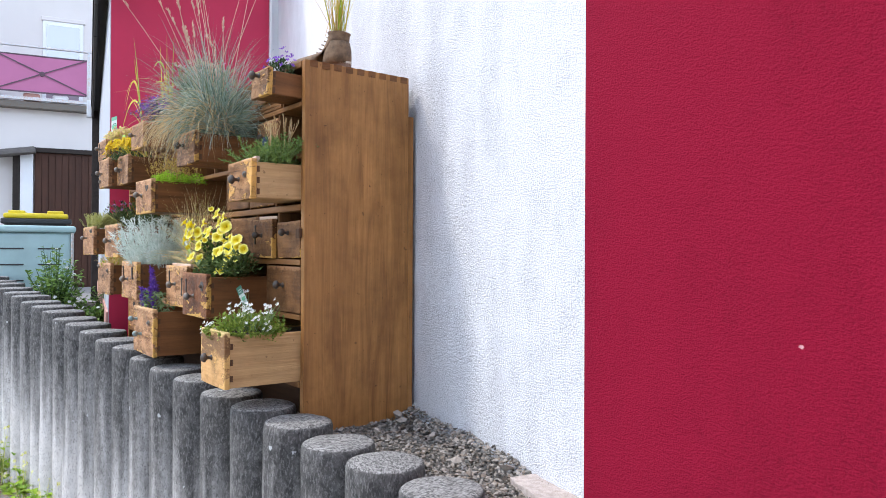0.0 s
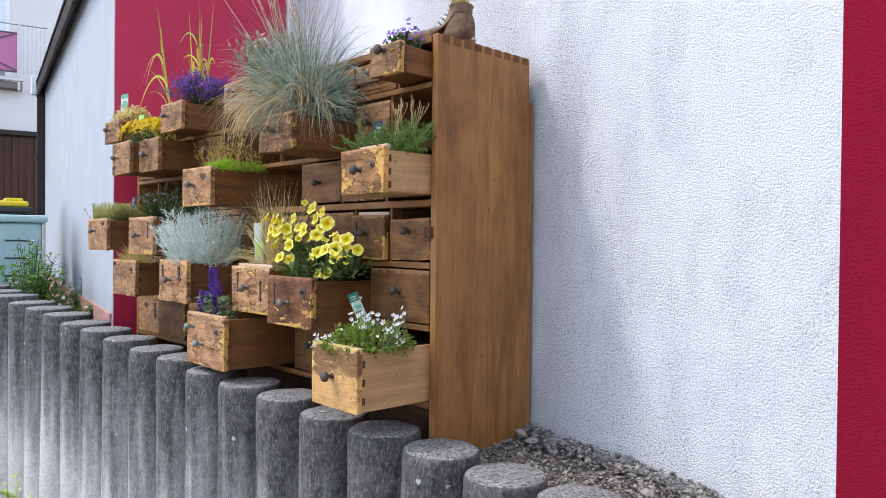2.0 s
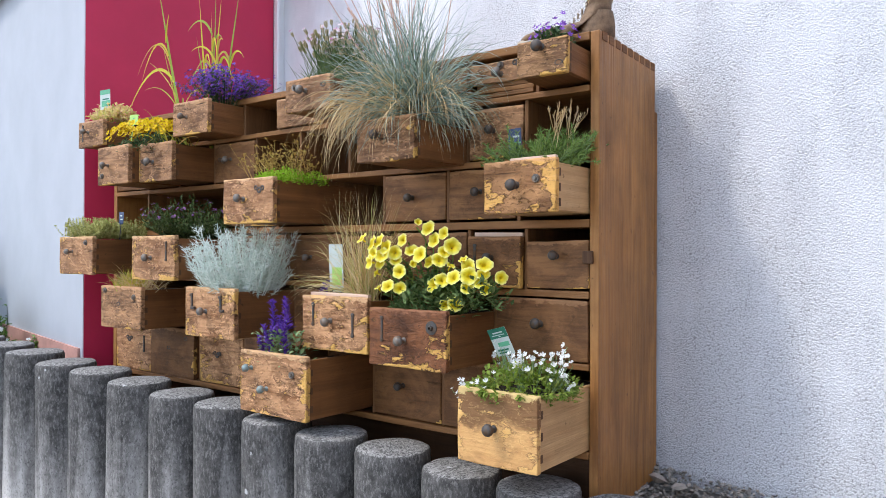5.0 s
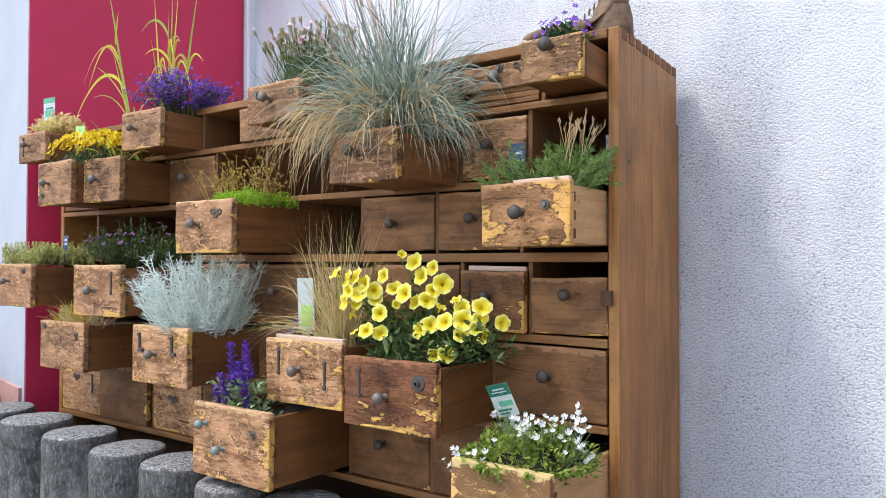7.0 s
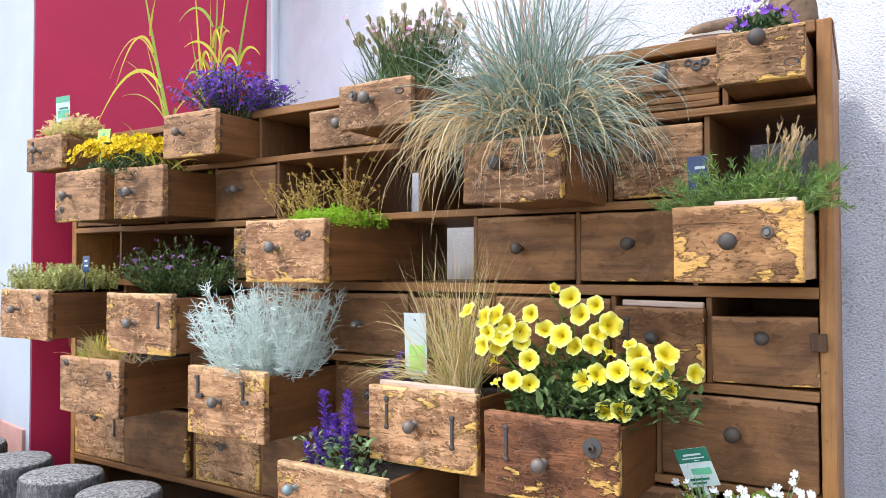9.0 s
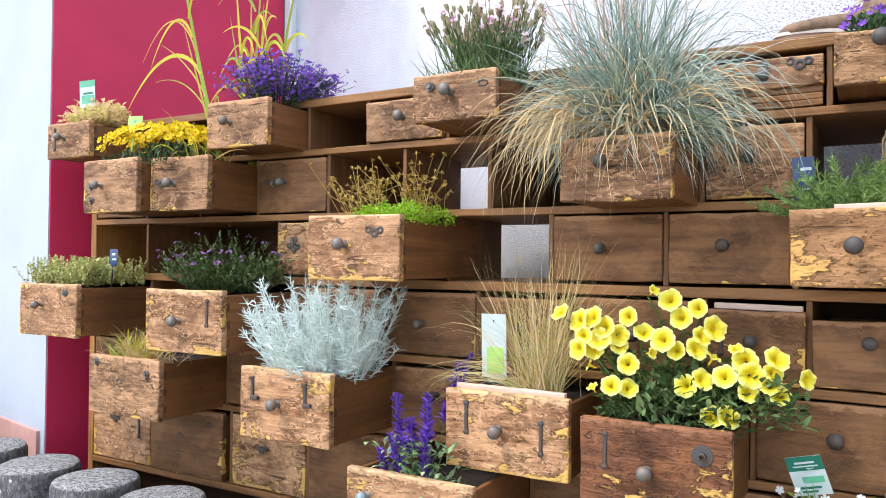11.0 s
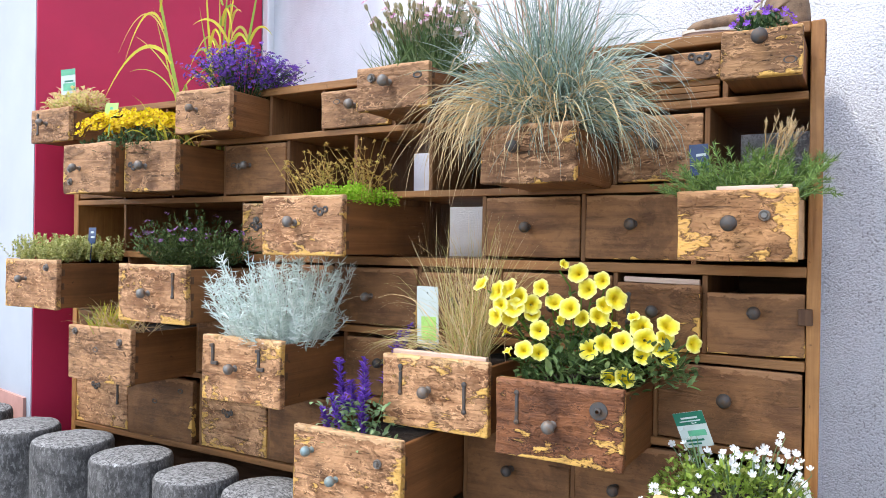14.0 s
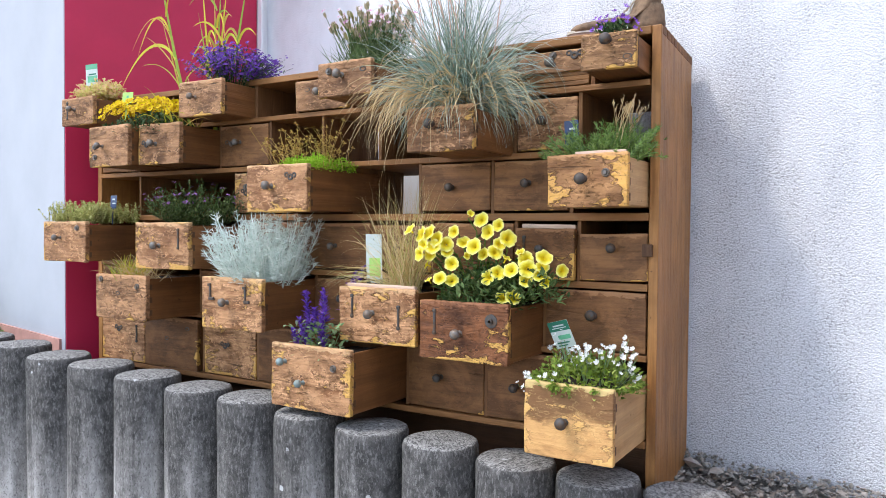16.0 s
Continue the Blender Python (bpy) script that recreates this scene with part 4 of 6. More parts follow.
ajar = drawer(LS + ", slightly open, with a strap", 0.400, 0.211, 0.538, 0.688, 0.020, FRONT_AJAR, BOX_DARK, [("iron", 0.46, 0.42), ("bar", 0.15, 0.4)], 35, 0.0, (0.8, 0, 0))
part("inner_slat", box((0.022, -0.088, 0.150), (0.034, 0.085, 0.163), 0.002), PALE_SLAT, ajar, "pale bare slat")
sunken = drawer(LD + ", closed and sunken, a dark gap above it", 0.198, 0.000, 0.540, 0.674, 0.004, FRONT_BROWN, BOX_DARK, [("iron", 0.5, 0.32)], 36, 0.0, (-1.0, 0, 0))
part("hasp", worn_box((-0.010, -0.114, 0.070), (0.004, -0.086, 0.104), 0.002, (0, 2, 2), 0.0015, 71), DARK_JOINT, sunken, "dark wooden catch at its end")
drawer(LD + ", closed", 2.466, 2.156, 0.340, 0.508, 0.0, FRONT_BROWN, BOX_DARK, [("iron", 0.5, 0.5)], 37)
drawer(LD + ", closed", 1.820, 1.520, 0.340, 0.508, 0.0, FRONT_BROWN, BOX_DARK, [("iron", 0.5, 0.5)], 38)
drawer(LD + ", closed", 1.204, 0.944, 0.340, 0.502, 0.0, FRONT_BROWN, BOX_DARK, [("iron", 0.5, 0.4)], 39)
drawer(LD + ", closed, wide, with a dark knob", 0.304, 0.004, 0.338, 0.508, 0.0, FRONT_BROWN, BOX_DARK, [("big", 0.5, 0.42)], 40)
drawer(LS + ", closed, with an ornament and a strap", 2.470, 2.176, 0.094, 0.306, 0.0, FRONT_SOME, BOX_DARK, [("plate", 0.4, 0.35), ("bar", 0.82, 0.42)], 41)
drawer(LB + ", closed, its knob missing", 2.164, 1.836, 0.094, 0.306, 0.006, FRONT_BROWN, BOX_DARK, [("hole", 0.43, 0.42), ("hole", 0.82, 0.2)], 42)
drawer(LS + ", closed, its knob missing", 1.800, 1.510, 0.096, 0.308, 0.0, FRONT_SOME, BOX_DARK, [("plate", 0.42, 0.45)], 43)
drawer(LD + ", closed", 1.497, 1.155, 0.096, 0.308, 0.0, FRONT_BROWN, BOX_DARK, [("iron", 0.5, 0.5)], 44)
drawer(LD + ", closed, with a dark knob", 0.800, 0.514, 0.096, 0.306, 0.0, FRONT_BROWN, BOX_DARK, [("iron", 0.45, 0.5)], 45)
drawer(LD + ", closed, with a dark knob", 0.502, 0.258, 0.096, 0.306, 0.0, FRONT_BROWN, BOX_DARK, [("iron", 0.42, 0.5)], 46)

# ---- row of concrete posts ----
def post_mesh(seed):
    r = 0.1165
    rings = [(r * 0.99, -1.35), (r * 1.0, -0.9), (r, -0.5), (r, -0.2), (r, -0.05), (r * 0.995, -0.014), (r * 0.965, -0.004), (r * 0.9, 0.0), (r * 0.55, 0.0025), (0, 0.003)]
    bm = lathe(rings, 36)
    off = Vector((seed * 7.3, seed * 2.1, 0))
    for v in bm.verts:
        d = Vector((v.co.x, v.co.y, 0))
        if d.length > 0.01:
            v.co += d.normalized() * (0.0022 * noise.noise(v.co * 9 + off) + 0.0014 * noise.noise(v.co * 40 + off))
        if v.co.z > -0.03:
            v.co.z += 0.003 * noise.noise(v.co * 18 + off)
    me = bpy.data.meshes.new("palisade_post")
    bm.to_mesh(me)
    bm.free()
    me.polygons.foreach_set("use_smooth", [True] * len(me.polygons))
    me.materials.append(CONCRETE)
    return me


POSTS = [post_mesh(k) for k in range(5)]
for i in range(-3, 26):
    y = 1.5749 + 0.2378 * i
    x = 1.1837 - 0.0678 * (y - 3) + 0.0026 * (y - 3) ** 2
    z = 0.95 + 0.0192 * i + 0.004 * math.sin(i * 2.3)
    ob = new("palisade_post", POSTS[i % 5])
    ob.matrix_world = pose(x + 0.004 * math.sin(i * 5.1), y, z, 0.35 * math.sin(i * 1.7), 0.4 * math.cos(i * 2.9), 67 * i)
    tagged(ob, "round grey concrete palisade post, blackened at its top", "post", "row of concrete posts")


# ---- plants ----
def plant(name, key_or_m, label, category="plant", x=0.12, y=0.0, z=None):
    """An empty at the plant's foot; by a drawer's name it stands in that drawer's soil."""
    m = key_or_m if isinstance(key_or_m, Matrix) else D[key_or_m].matrix_world @ Matrix.Translation((x, y, z))
    return thing(name, m, label, category)


def rand_dir(rnd, zmin=-0.2, zmax=1.0):
    z = rnd.uniform(zmin, zmax)
    a = rnd.uniform(0, 2 * math.pi)
    r = math.sqrt(max(0.0, 1 - z * z))
    return Vector((r * math.cos(a), r * math.sin(a), z))


FESCUE = foliage("blue_fescue", [(0.07, 0.115, 0.085), (0.29, 0.40, 0.34), (0.45, 0.56, 0.50), (0.20, 0.29, 0.20), (0.66, 0.73, 0.65), (0.46, 0.47, 0.27), (0.10, 0.16, 0.10), (0.50, 0.60, 0.55)], 0.4, 0.24)
STRAW = foliage("dry_straw", [(0.62, 0.44, 0.22), (0.76, 0.58, 0.33), (0.52, 0.35, 0.16), (0.80, 0.67, 0.44)], 0.7, 0.3)
STRIPED = foliage("yellow_green_grass", [(0.30, 0.42, 0.05), (0.58, 0.55, 0.06), (0.70, 0.50, 0.06), (0.26, 0.38, 0.06), (0.68, 0.36, 0.10), (0.46, 0.50, 0.08)], 0.5, 0.3)
STIPA = foliage("feather_grass", [(0.78, 0.56, 0.29), (0.50, 0.48, 0.15), (0.86, 0.72, 0.48), (0.74, 0.48, 0.24), (0.42, 0.46, 0.12), (0.82, 0.64, 0.38)], 0.6, 0.3)
SILVER = foliage("silver_leaf", [(0.46, 0.57, 0.49), (0.76, 0.84, 0.77), (0.92, 0.95, 0.90), (0.60, 0.71, 0.62)], 0.8, 0.22)
GREEN = foliage("mid_green_leaf", [(0.10, 0.20, 0.035), (0.17, 0.31, 0.06), (0.25, 0.38, 0.09), (0.08, 0.15, 0.04)], 0.5, 0.3)
DEEP = foliage("dark_green_leaf", [(0.03, 0.065, 0.024), (0.06, 0.12, 0.04), (0.045, 0.09, 0.042), (0.12, 0.19, 0.08), (0.20, 0.26, 0.11)], 0.45, 0.15)
SHRUB = foliage("glossy_shrub_leaf", [(0.03, 0.055, 0.016), (0.07, 0.115, 0.032), (0.19, 0.24, 0.085), (0.016, 0.03, 0.010)], 0.4, 0.08)
BELL_LEAF = foliage("bellflower_leaf", [(0.18, 0.28, 0.04), (0.33, 0.43, 0.07), (0.11, 0.18, 0.03), (0.46, 0.50, 0.14)], 0.5, 0.3)
PETUNIA_LEAF = foliage("petunia_leaf", [(0.05, 0.095, 0.03), (0.10, 0.17, 0.05), (0.19, 0.27, 0.10), (0.035, 0.07, 0.025), (0.27, 0.33, 0.12)], 0.5, 0.2)
LIME = foliage("lime_moss", [(0.22, 0.44, 0.02), (0.36, 0.58, 0.04), (0.46, 0.62, 0.08)], 0.6, 0.35)
THYME = foliage("pale_thyme", [(0.36, 0.40, 0.12), (0.56, 0.55, 0.20), (0.70, 0.66, 0.33), (0.24, 0.30, 0.08)], 0.7, 0.2)
ROSEMARY = foliage("needle_leaf", [(0.10, 0.18, 0.035), (0.19, 0.31, 0.065), (0.36, 0.48, 0.15), (0.06, 0.11, 0.03), (0.24, 0.37, 0.09)], 0.5, 0.2)
SAGE = foliage("grey_green_leaf", [(0.18, 0.29, 0.12), (0.34, 0.46, 0.22), (0.12, 0.21, 0.085), (0.46, 0.54, 0.32)], 0.65, 0.25)
SEDUM = foliage("sedum_leaf", [(0.74, 0.70, 0.22), (0.86, 0.74, 0.36), (0.86, 0.56, 0.42), (0.54, 0.60, 0.18)], 0.55, 0.45)
BLUE = foliage("lobelia_petal", [(0.075, 0.024, 0.22), (0.13, 0.05, 0.42), (0.20, 0.065, 0.34), (0.045, 0.015, 0.13), (0.27, 0.12, 0.52), (0.10, 0.04, 0.30)], 0.6, 0.25)
VIOLET = foliage("violet_petal", [(0.13, 0.05, 0.38), (0.26, 0.11, 0.60), (0.08, 0.03, 0.25), (0.19, 0.07, 0.46)], 0.6, 0.2)
PURPLE = foliage("bellflower_petal", [(0.24, 0.09, 0.54), (0.34, 0.14, 0.66), (0.19, 0.065, 0.44)], 0.6, 0.3)
ASTER = foliage("aster_petal", [(0.22, 0.09, 0.24), (0.36, 0.18, 0.40), (0.15, 0.06, 0.17)], 0.6, 0.2)
WHITE_PETAL = foliage("white_petal", [(0.80, 0.80, 0.78), (0.88, 0.88, 0.86)], 0.6, 0.3)
PINK_PETAL = foliage("pink_petal", [(0.60, 0.20, 0.42), (0.72, 0.48, 0.56), (0.80, 0.72, 0.70), (0.76, 0.66, 0.62)], 0.6, 0.3)
PINK_LEAF = foliage("grey_green_blade", [(0.09, 0.15, 0.05), (0.17, 0.25, 0.09), (0.05, 0.09, 0.03), (0.26, 0.31, 0.13)], 0.5, 0.2)
GOLD_PETAL = foliage("golden_petal", [(0.62, 0.40, 0.0), (0.74, 0.53, 0.0), (0.52, 0.31, 0.0)], 0.6, 0.08)
EYE = foliage("daisy_eye", [(0.30, 0.13, 0.01), (0.42, 0.20, 0.01)], 0.8, 0.0)
BUD = foliage("brown_bud", [(0.20, 0.14, 0.055), (0.40, 0.31, 0.15), (0.24, 0.26, 0.09), (0.62, 0.54, 0.36), (0.30, 0.15, 0.09), (0.74, 0.66, 0.50)], 0.7, 0.2)
BUFF = foliage("golden_brown_stalk", [(0.46, 0.28, 0.07), (0.60, 0.42, 0.14), (0.36, 0.20, 0.06), (0.56, 0.48, 0.12)], 0.8, 0.15)
STALK = foliage("pinkish_stalk", [(0.66, 0.42, 0.32), (0.74, 0.52, 0.40), (0.58, 0.36, 0.27)], 0.7, 0.2)
PETUNIA = petunia_skin()

# big blue fescue over its drawer
fes = plant("blue_fescue_grass", "fes", "large tuft of blue fescue grass with dry straw blades hanging down", "grass", 0.13, 0.0, 0.115)
rnd = random.Random(5)
green, dry = ([], []), ([], [])
for k in range(1650):
    d = rand_dir(rnd, -0.1, 1.0)
    d.z += 0.22
    root = Vector((rnd.gauss(0, 0.03), rnd.gauss(0, 0.035), rnd.uniform(0.0, 0.05)))
    long = 0.22 + 0.16 * max(0.0, d.z) ** 2
    blade(green, root, d + Vector((-0.12, 0, 0)), rnd.uniform(0.75, 1.15) * long, rnd.uniform(0.0020, 0.0036), rnd.choice((0.2, 0.5, 1.0, 1.8, 3.0, 4.5)), 8, rnd, None, 0.07)
for k in range(180):
    a = rnd.gauss(0.75, 0.4) if k % 2 else rnd.uniform(-1.6, 0.8)
    d = Vector((-math.cos(a), math.sin(a) + 0.1, rnd.uniform(0.3, 1.3)))
    root = Vector((rnd.gauss(0, 0.03) - 0.02, rnd.gauss(0, 0.05), 0.01))
    blade(dry, root, d, rnd.uniform(0.22, 0.44), rnd.uniform(0.0018, 0.0034), rnd.uniform(2.0, 5.0), 9, rnd, None, 0.12)
for k in range(66):
    root = Vector((-0.085 + rnd.gauss(0, 0.012), 0.075 + rnd.gauss(0, 0.022), 0.03))
    blade(dry, root, (rnd.gauss(-0.35, 0.18), rnd.gauss(0.12, 0.14), 0.35), rnd.uniform(0.16, 0.32), rnd.uniform(0.002, 0.0034), rnd.uniform(5.0, 8.0), 9, rnd, None, 0.05)
for k in range(90):
    root = Vector((-0.03 + rnd.gauss(0, 0.02), -0.05 + rnd.gauss(0, 0.025), 0.03))
    way = (rnd.gauss(-0.42, 0.22), rnd.gauss(-0.55, 0.25), rnd.uniform(0.25, 0.8))
    blade(dry if k % 4 == 0 else green, root, way, rnd.uniform(0.28, 0.42), rnd.uniform(0.0020, 0.0032), rnd.uniform(2.0, 4.5), 9, rnd, None, 0.08)
part_data("blade_tuft", green, FESCUE, fes, "fine blue-grey blades", kind="stuff")
part_data("dry_blade_tuft", dry, STRAW, fes, "pale dry hanging blades", kind="stuff")
stalks = ([], [])
heads = ([], [])
for k in range(21):
    d = Vector((rnd.gauss(0, 0.20), rnd.gauss(0.06, 0.24), 1)).normalized()
    n, L = 7, rnd.uniform(0.42, 0.72)
    p, pts = Vector((rnd.gauss(0, 0.03), rnd.gauss(0, 0.04), 0.02)), []
    for j in range(n + 1):
        pts.append(p.copy())
        p = p + d * L / n
        d = (d + Vector((0.0, d.y * 0.06, -0.02))).normalized()
    stem(stalks, pts, 0.0021, 0.0012)
    for j in range(26):
        q = pts[-1] - d * rnd.uniform(0, 0.06)
        leaf(heads, q, d + rand_dir(rnd) * 0.5, 0.017, 0.006, rnd)
part_data("stalkwork", stalks, STALK, fes, "tall straw-coloured flower stalks", kind="stuff")
part_data("seed_head_tuft", heads, STALK, fes, kind="stuff")

# tall striped grass
striped = plant("striped_grass", "yr", "tall arching grass with yellow and green blades", "grass", 0.08, 0.03, 0.135)
rnd = random.Random(8)
FACE = Vector((1, 0.4, 0.1))


def arch(vf, base, out, rise, end, width, depth=-0.03, n=14):
    """A long leaf that leaves its stalk upwards, bends over and hangs; out: along the cabinet, end: how far its tip lies above its base."""
    b = len(vf[0])
    base = Vector(base)
    for j in range(n + 1):
        t = j / n
        q = base + Vector((depth * t, out * t ** 1.15, 4 * rise * t * (1 - t) + end * t * t))
        ahead = Vector((depth, out, 4 * rise * (1 - 2 * t) + 2 * end * t)).normalized()
        side = ahead.cross(FACE).normalized()
        w = width * (0.55 + 0.45 * min(1, 4 * t)) * (1 - t ** 2.4) + 0.0008
        vf[0].extend([q - side * w / 2 + FACE * 0.15 * w, q + side * w / 2])
    for j in range(n):
        a = b + 2 * j
        vf[1].append((a, a + 1, a + 3, a + 2))


def culm(vf, root, lean, height, width):
    """A leafy stalk; gives back a function of the part of its height."""
    root = Vector(root)
    blade(vf, root, (-0.05, lean, 1), height, width, rnd.uniform(-0.15, 0.1), 14, rnd, FACE, 0.012)
    way = Vector((-0.05, lean, 1)).normalized()
    return lambda t: root + way * height * t


vf = ([], [])
NEAR, FAR = Vector((0.03, -0.085, 0.0)), Vector((0.15, -0.11, 0.0))
a = culm(vf, NEAR, 0.27, 0.74, 0.0148)
culm(vf, NEAR + Vector((0.01, 0.01, 0)), 0.33, 0.50, 0.0078)
arch(vf, a(0.40), 0.30, 0.085, -0.10, 0.0125)
arch(vf, a(0.56), 0.15, 0.075, -0.09, 0.0086)
arch(vf, a(0.50), 0.20, 0.105, -0.02, 0.0047)
arch(vf, a(0.64), -0.07, 0.03, 0.10, 0.0070)
arch(vf, a(0.30), 0.16, 0.06, 0.17, 0.0039)
arch(vf, a(0.20), 0.21, 0.08, 0.13, 0.0031)
arch(vf, a(0.15), -0.06, 0.09, 0.04, 0.0055)
for lean, tall, wide in ((0.10, 0.68, 0.012), (0.03, 0.60, 0.013), (-0.06, 0.72, 0.010), (-0.18, 0.66, 0.011), (-0.30, 0.70, 0.012), (0.16, 0.50, 0.012), (-0.10, 0.52, 0.012)):
    c = culm(vf, FAR + Vector((rnd.gauss(0, 0.012), rnd.gauss(0, 0.012), 0)), lean, tall, wide)
    for s in (-1, 1):
        arch(vf, c(rnd.uniform(0.35, 0.7)), s * rnd.uniform(0.05, 0.14), 0.06, rnd.uniform(-0.06, 0.08), 0.0094)
c = culm(vf, FAR, -0.12, 0.45, 0.0078)
arch(vf, c(0.72), -0.14, 0.075, -0.06, 0.0109)
arch(vf, c(0.62), -0.18, 0.060, -0.05, 0.0101)
arch(vf, c(0.66), 0.08, 0.06, -0.06, 0.0078)
for k in range(24):
    blade(vf, (rnd.gauss(0.02, 0.03), rnd.gauss(-0.04, 0.04), 0), (rnd.gauss(-0.3, 0.4), rnd.gauss(-0.1, 0.5), 0.8), rnd.uniform(0.1, 0.2), 0.0045, rnd.uniform(0.6, 3), 6, rnd)
part_data("blade_tuft", vf, STRIPED, striped, kind="stuff")

# feather grass
sti = plant("feather_grass", "sti", "upright tuft of fine tan feather grass, partly green at the base", "grass", 0.10, -0.05, 0.145)
rnd = random.Random(9)
vf = ([], [])
for k in range(380):
    d = Vector((rnd.gauss(-0.05, 0.22), rnd.gauss(0.03, 0.27), 1))
    blade(vf, (rnd.gauss(0, 0.018), rnd.gauss(0, 0.022), 0), d, rnd.uniform(0.15, 0.42), rnd.uniform(0.0012, 0.0023), rnd.choice((0.1, 0.4, 1.0, 2.2)), 9, rnd, None, 0.11)
for k in range(80):
    d = Vector((rnd.gauss(-0.25, 0.2), abs(rnd.gauss(0.7, 0.4)), rnd.uniform(0.25, 1)))
    blade(vf, (rnd.gauss(0, 0.018), rnd.gauss(0.01, 0.02), 0), d, rnd.uniform(0.18, 0.34), 0.0018, rnd.uniform(0.8, 2.4), 8, rnd, None, 0.12)
for k in range(18):
    d = Vector((rnd.gauss(0.0, 0.15), rnd.gauss(-0.3, 0.2), 1))
    blade(vf, (0, 0, 0), d, rnd.uniform(0.28, 0.42), 0.0016, rnd.uniform(0.2, 1.2), 8, rnd)
part_data("blade_tuft", vf, STIPA, sti, kind="stuff")


def mound(vf, rnd, n, rx, ry, rz, length, width, out=0.6, zmin=0.0, fold=0.25, ctr=(0, 0, 0)):
    """Leaves over an uneven cushion."""
    for k in range(n):
        d = rand_dir(rnd, zmin, 1.0)
        s = rnd.uniform(0.55, 1.0)
        s *= 1 + 0.28 * noise.noise(Vector((d.x * 2.3 + n, d.y * 2.3, d.z * 2.3)))
        p = Vector(ctr) + Vector((d.x * rx * s, d.y * ry * s, d.z * rz * s))
        leaf(vf, p, d * out + rand_dir(rnd, -0.3, 1.0), length * rnd.uniform(0.6, 1.25), width * rnd.uniform(0.7, 1.2), rnd, fold)


# silver curry plant
sil = plant("curry_plant", "sil", "dense silvery white curry plant with needle leaves", "plant", 0.12, -0.03, 0.14)
rnd = random.Random(10)
vf, wood_vf = ([], []), ([], [])
for k in range(190):
    a, out = rnd.uniform(0, 6.283), math.sqrt(rnd.random())
    d = Vector((math.cos(a) * out * 0.8 - 0.06, math.sin(a) * out * 0.58 + 0.01, rnd.uniform(0.55, 1.1) if k % 4 else 0.45)).normalized()
    L = rnd.uniform(0.19, 0.30) * (0.42 + 0.58 * d.z) * (1.0 if k % 4 else 0.6)
    root = Vector((math.cos(a) * out * 0.085, math.sin(a) * out * 0.115, 0.0))
    p, pts = root, []
    for j in range(8):
        pts.append(p.copy())
        p = p + d * L / 7
        d = (d + Vector((rnd.gauss(0, 0.10), rnd.gauss(0, 0.10), 0.14))).normalized()
    stem(wood_vf, pts, 0.0017, 0.0011)
    for j in range(46):
        t = 7 * (1 - rnd.random() ** 1.15 * 0.9)
        i = min(6, int(t))
        q = pts[i].lerp(pts[i + 1], t - i)
        way = (pts[i + 1] - pts[i]).normalized()
        blade(vf, q, way * rnd.uniform(0.1, 0.85) + rand_dir(rnd, -0.5, 0.8), rnd.uniform(0.020, 0.040) * (1.15 - 0.05 * t), 0.0024, rnd.uniform(-0.5, 0.2), 3, rnd)
part_data("needle_foliage", vf, SILVER, sil, kind="stuff")
part_data("stemwork", wood_vf, SILVER, sil, kind="stuff")

# thyme, dark shrub, moss, sedum, small sprouts
thy = plant("thyme", "thy", "low cushion of pale green thyme", "herb", 0.15, 0.0, 0.145)
rnd = random.Random(11)
vf = ([], [])
for k in range(430):
    root = Vector((rnd.uniform(-0.13, 0.12), rnd.uniform(-0.135, 0.14), -0.01))
    d = Vector((rnd.gauss(0, 0.3), rnd.gauss(0, 0.3), 1)).normalized()
    L = rnd.uniform(0.06, 0.118)
    for j in range(26):
        leaf(vf, root + d * L * (0.35 + 0.65 * j / 25), rand_dir(rnd, -0.1, 0.8) + d * 0.4, 0.0095, 0.0062, rnd)
part_data("foliage", vf, THYME, thy, kind="stuff")

cam_shrub = plant("dark_aster", "cam", "small dark green shrub with a few purple flowers", "shrub", 0.17, 0.0, 0.15)
rnd = random.Random(12)
vf, fl = ([], []), ([], [])
for k in range(185):
    a, out = rnd.uniform(0, 6.283), math.sqrt(rnd.random())
    far = k in (3, 40, 77)
    d = Vector((math.cos(a) * out, math.sin(a) * out * 1.05, rnd.uniform(0.5, 1.0))).normalized()
    L = rnd.uniform(0.11, 0.175) * (0.74 + 0.42 * d.z)
    if far:
        d, L = Vector((0.1, -0.85 if k != 40 else 0.9, 0.62)).normalized(), 0.235
    root = Vector((math.cos(a) * out * 0.07, math.sin(a) * out * 0.085, 0.0))
    tip = root + d * L
    for j in range(30):
        t = rnd.uniform(0.12, 1.0)
        leaf(vf, root + d * L * t, d * rnd.uniform(0.5, 1.2) + rand_dir(rnd, -0.4, 0.9), rnd.uniform(0.012, 0.021), rnd.uniform(0.004, 0.006), rnd)
    if d.z > 0.6 and not far and rnd.random() < 0.45:
        for j in range(4):
            bloom(fl, tip + rand_dir(rnd) * 0.007, d + rand_dir(rnd) * 0.8, rnd.uniform(0.0035, 0.0055), 6, rnd)
part_data("foliage", vf, SHRUB, cam_shrub, kind="stuff")
part_data("blossom", fl, ASTER, cam_shrub, "tiny purple flowers", kind="stuff")

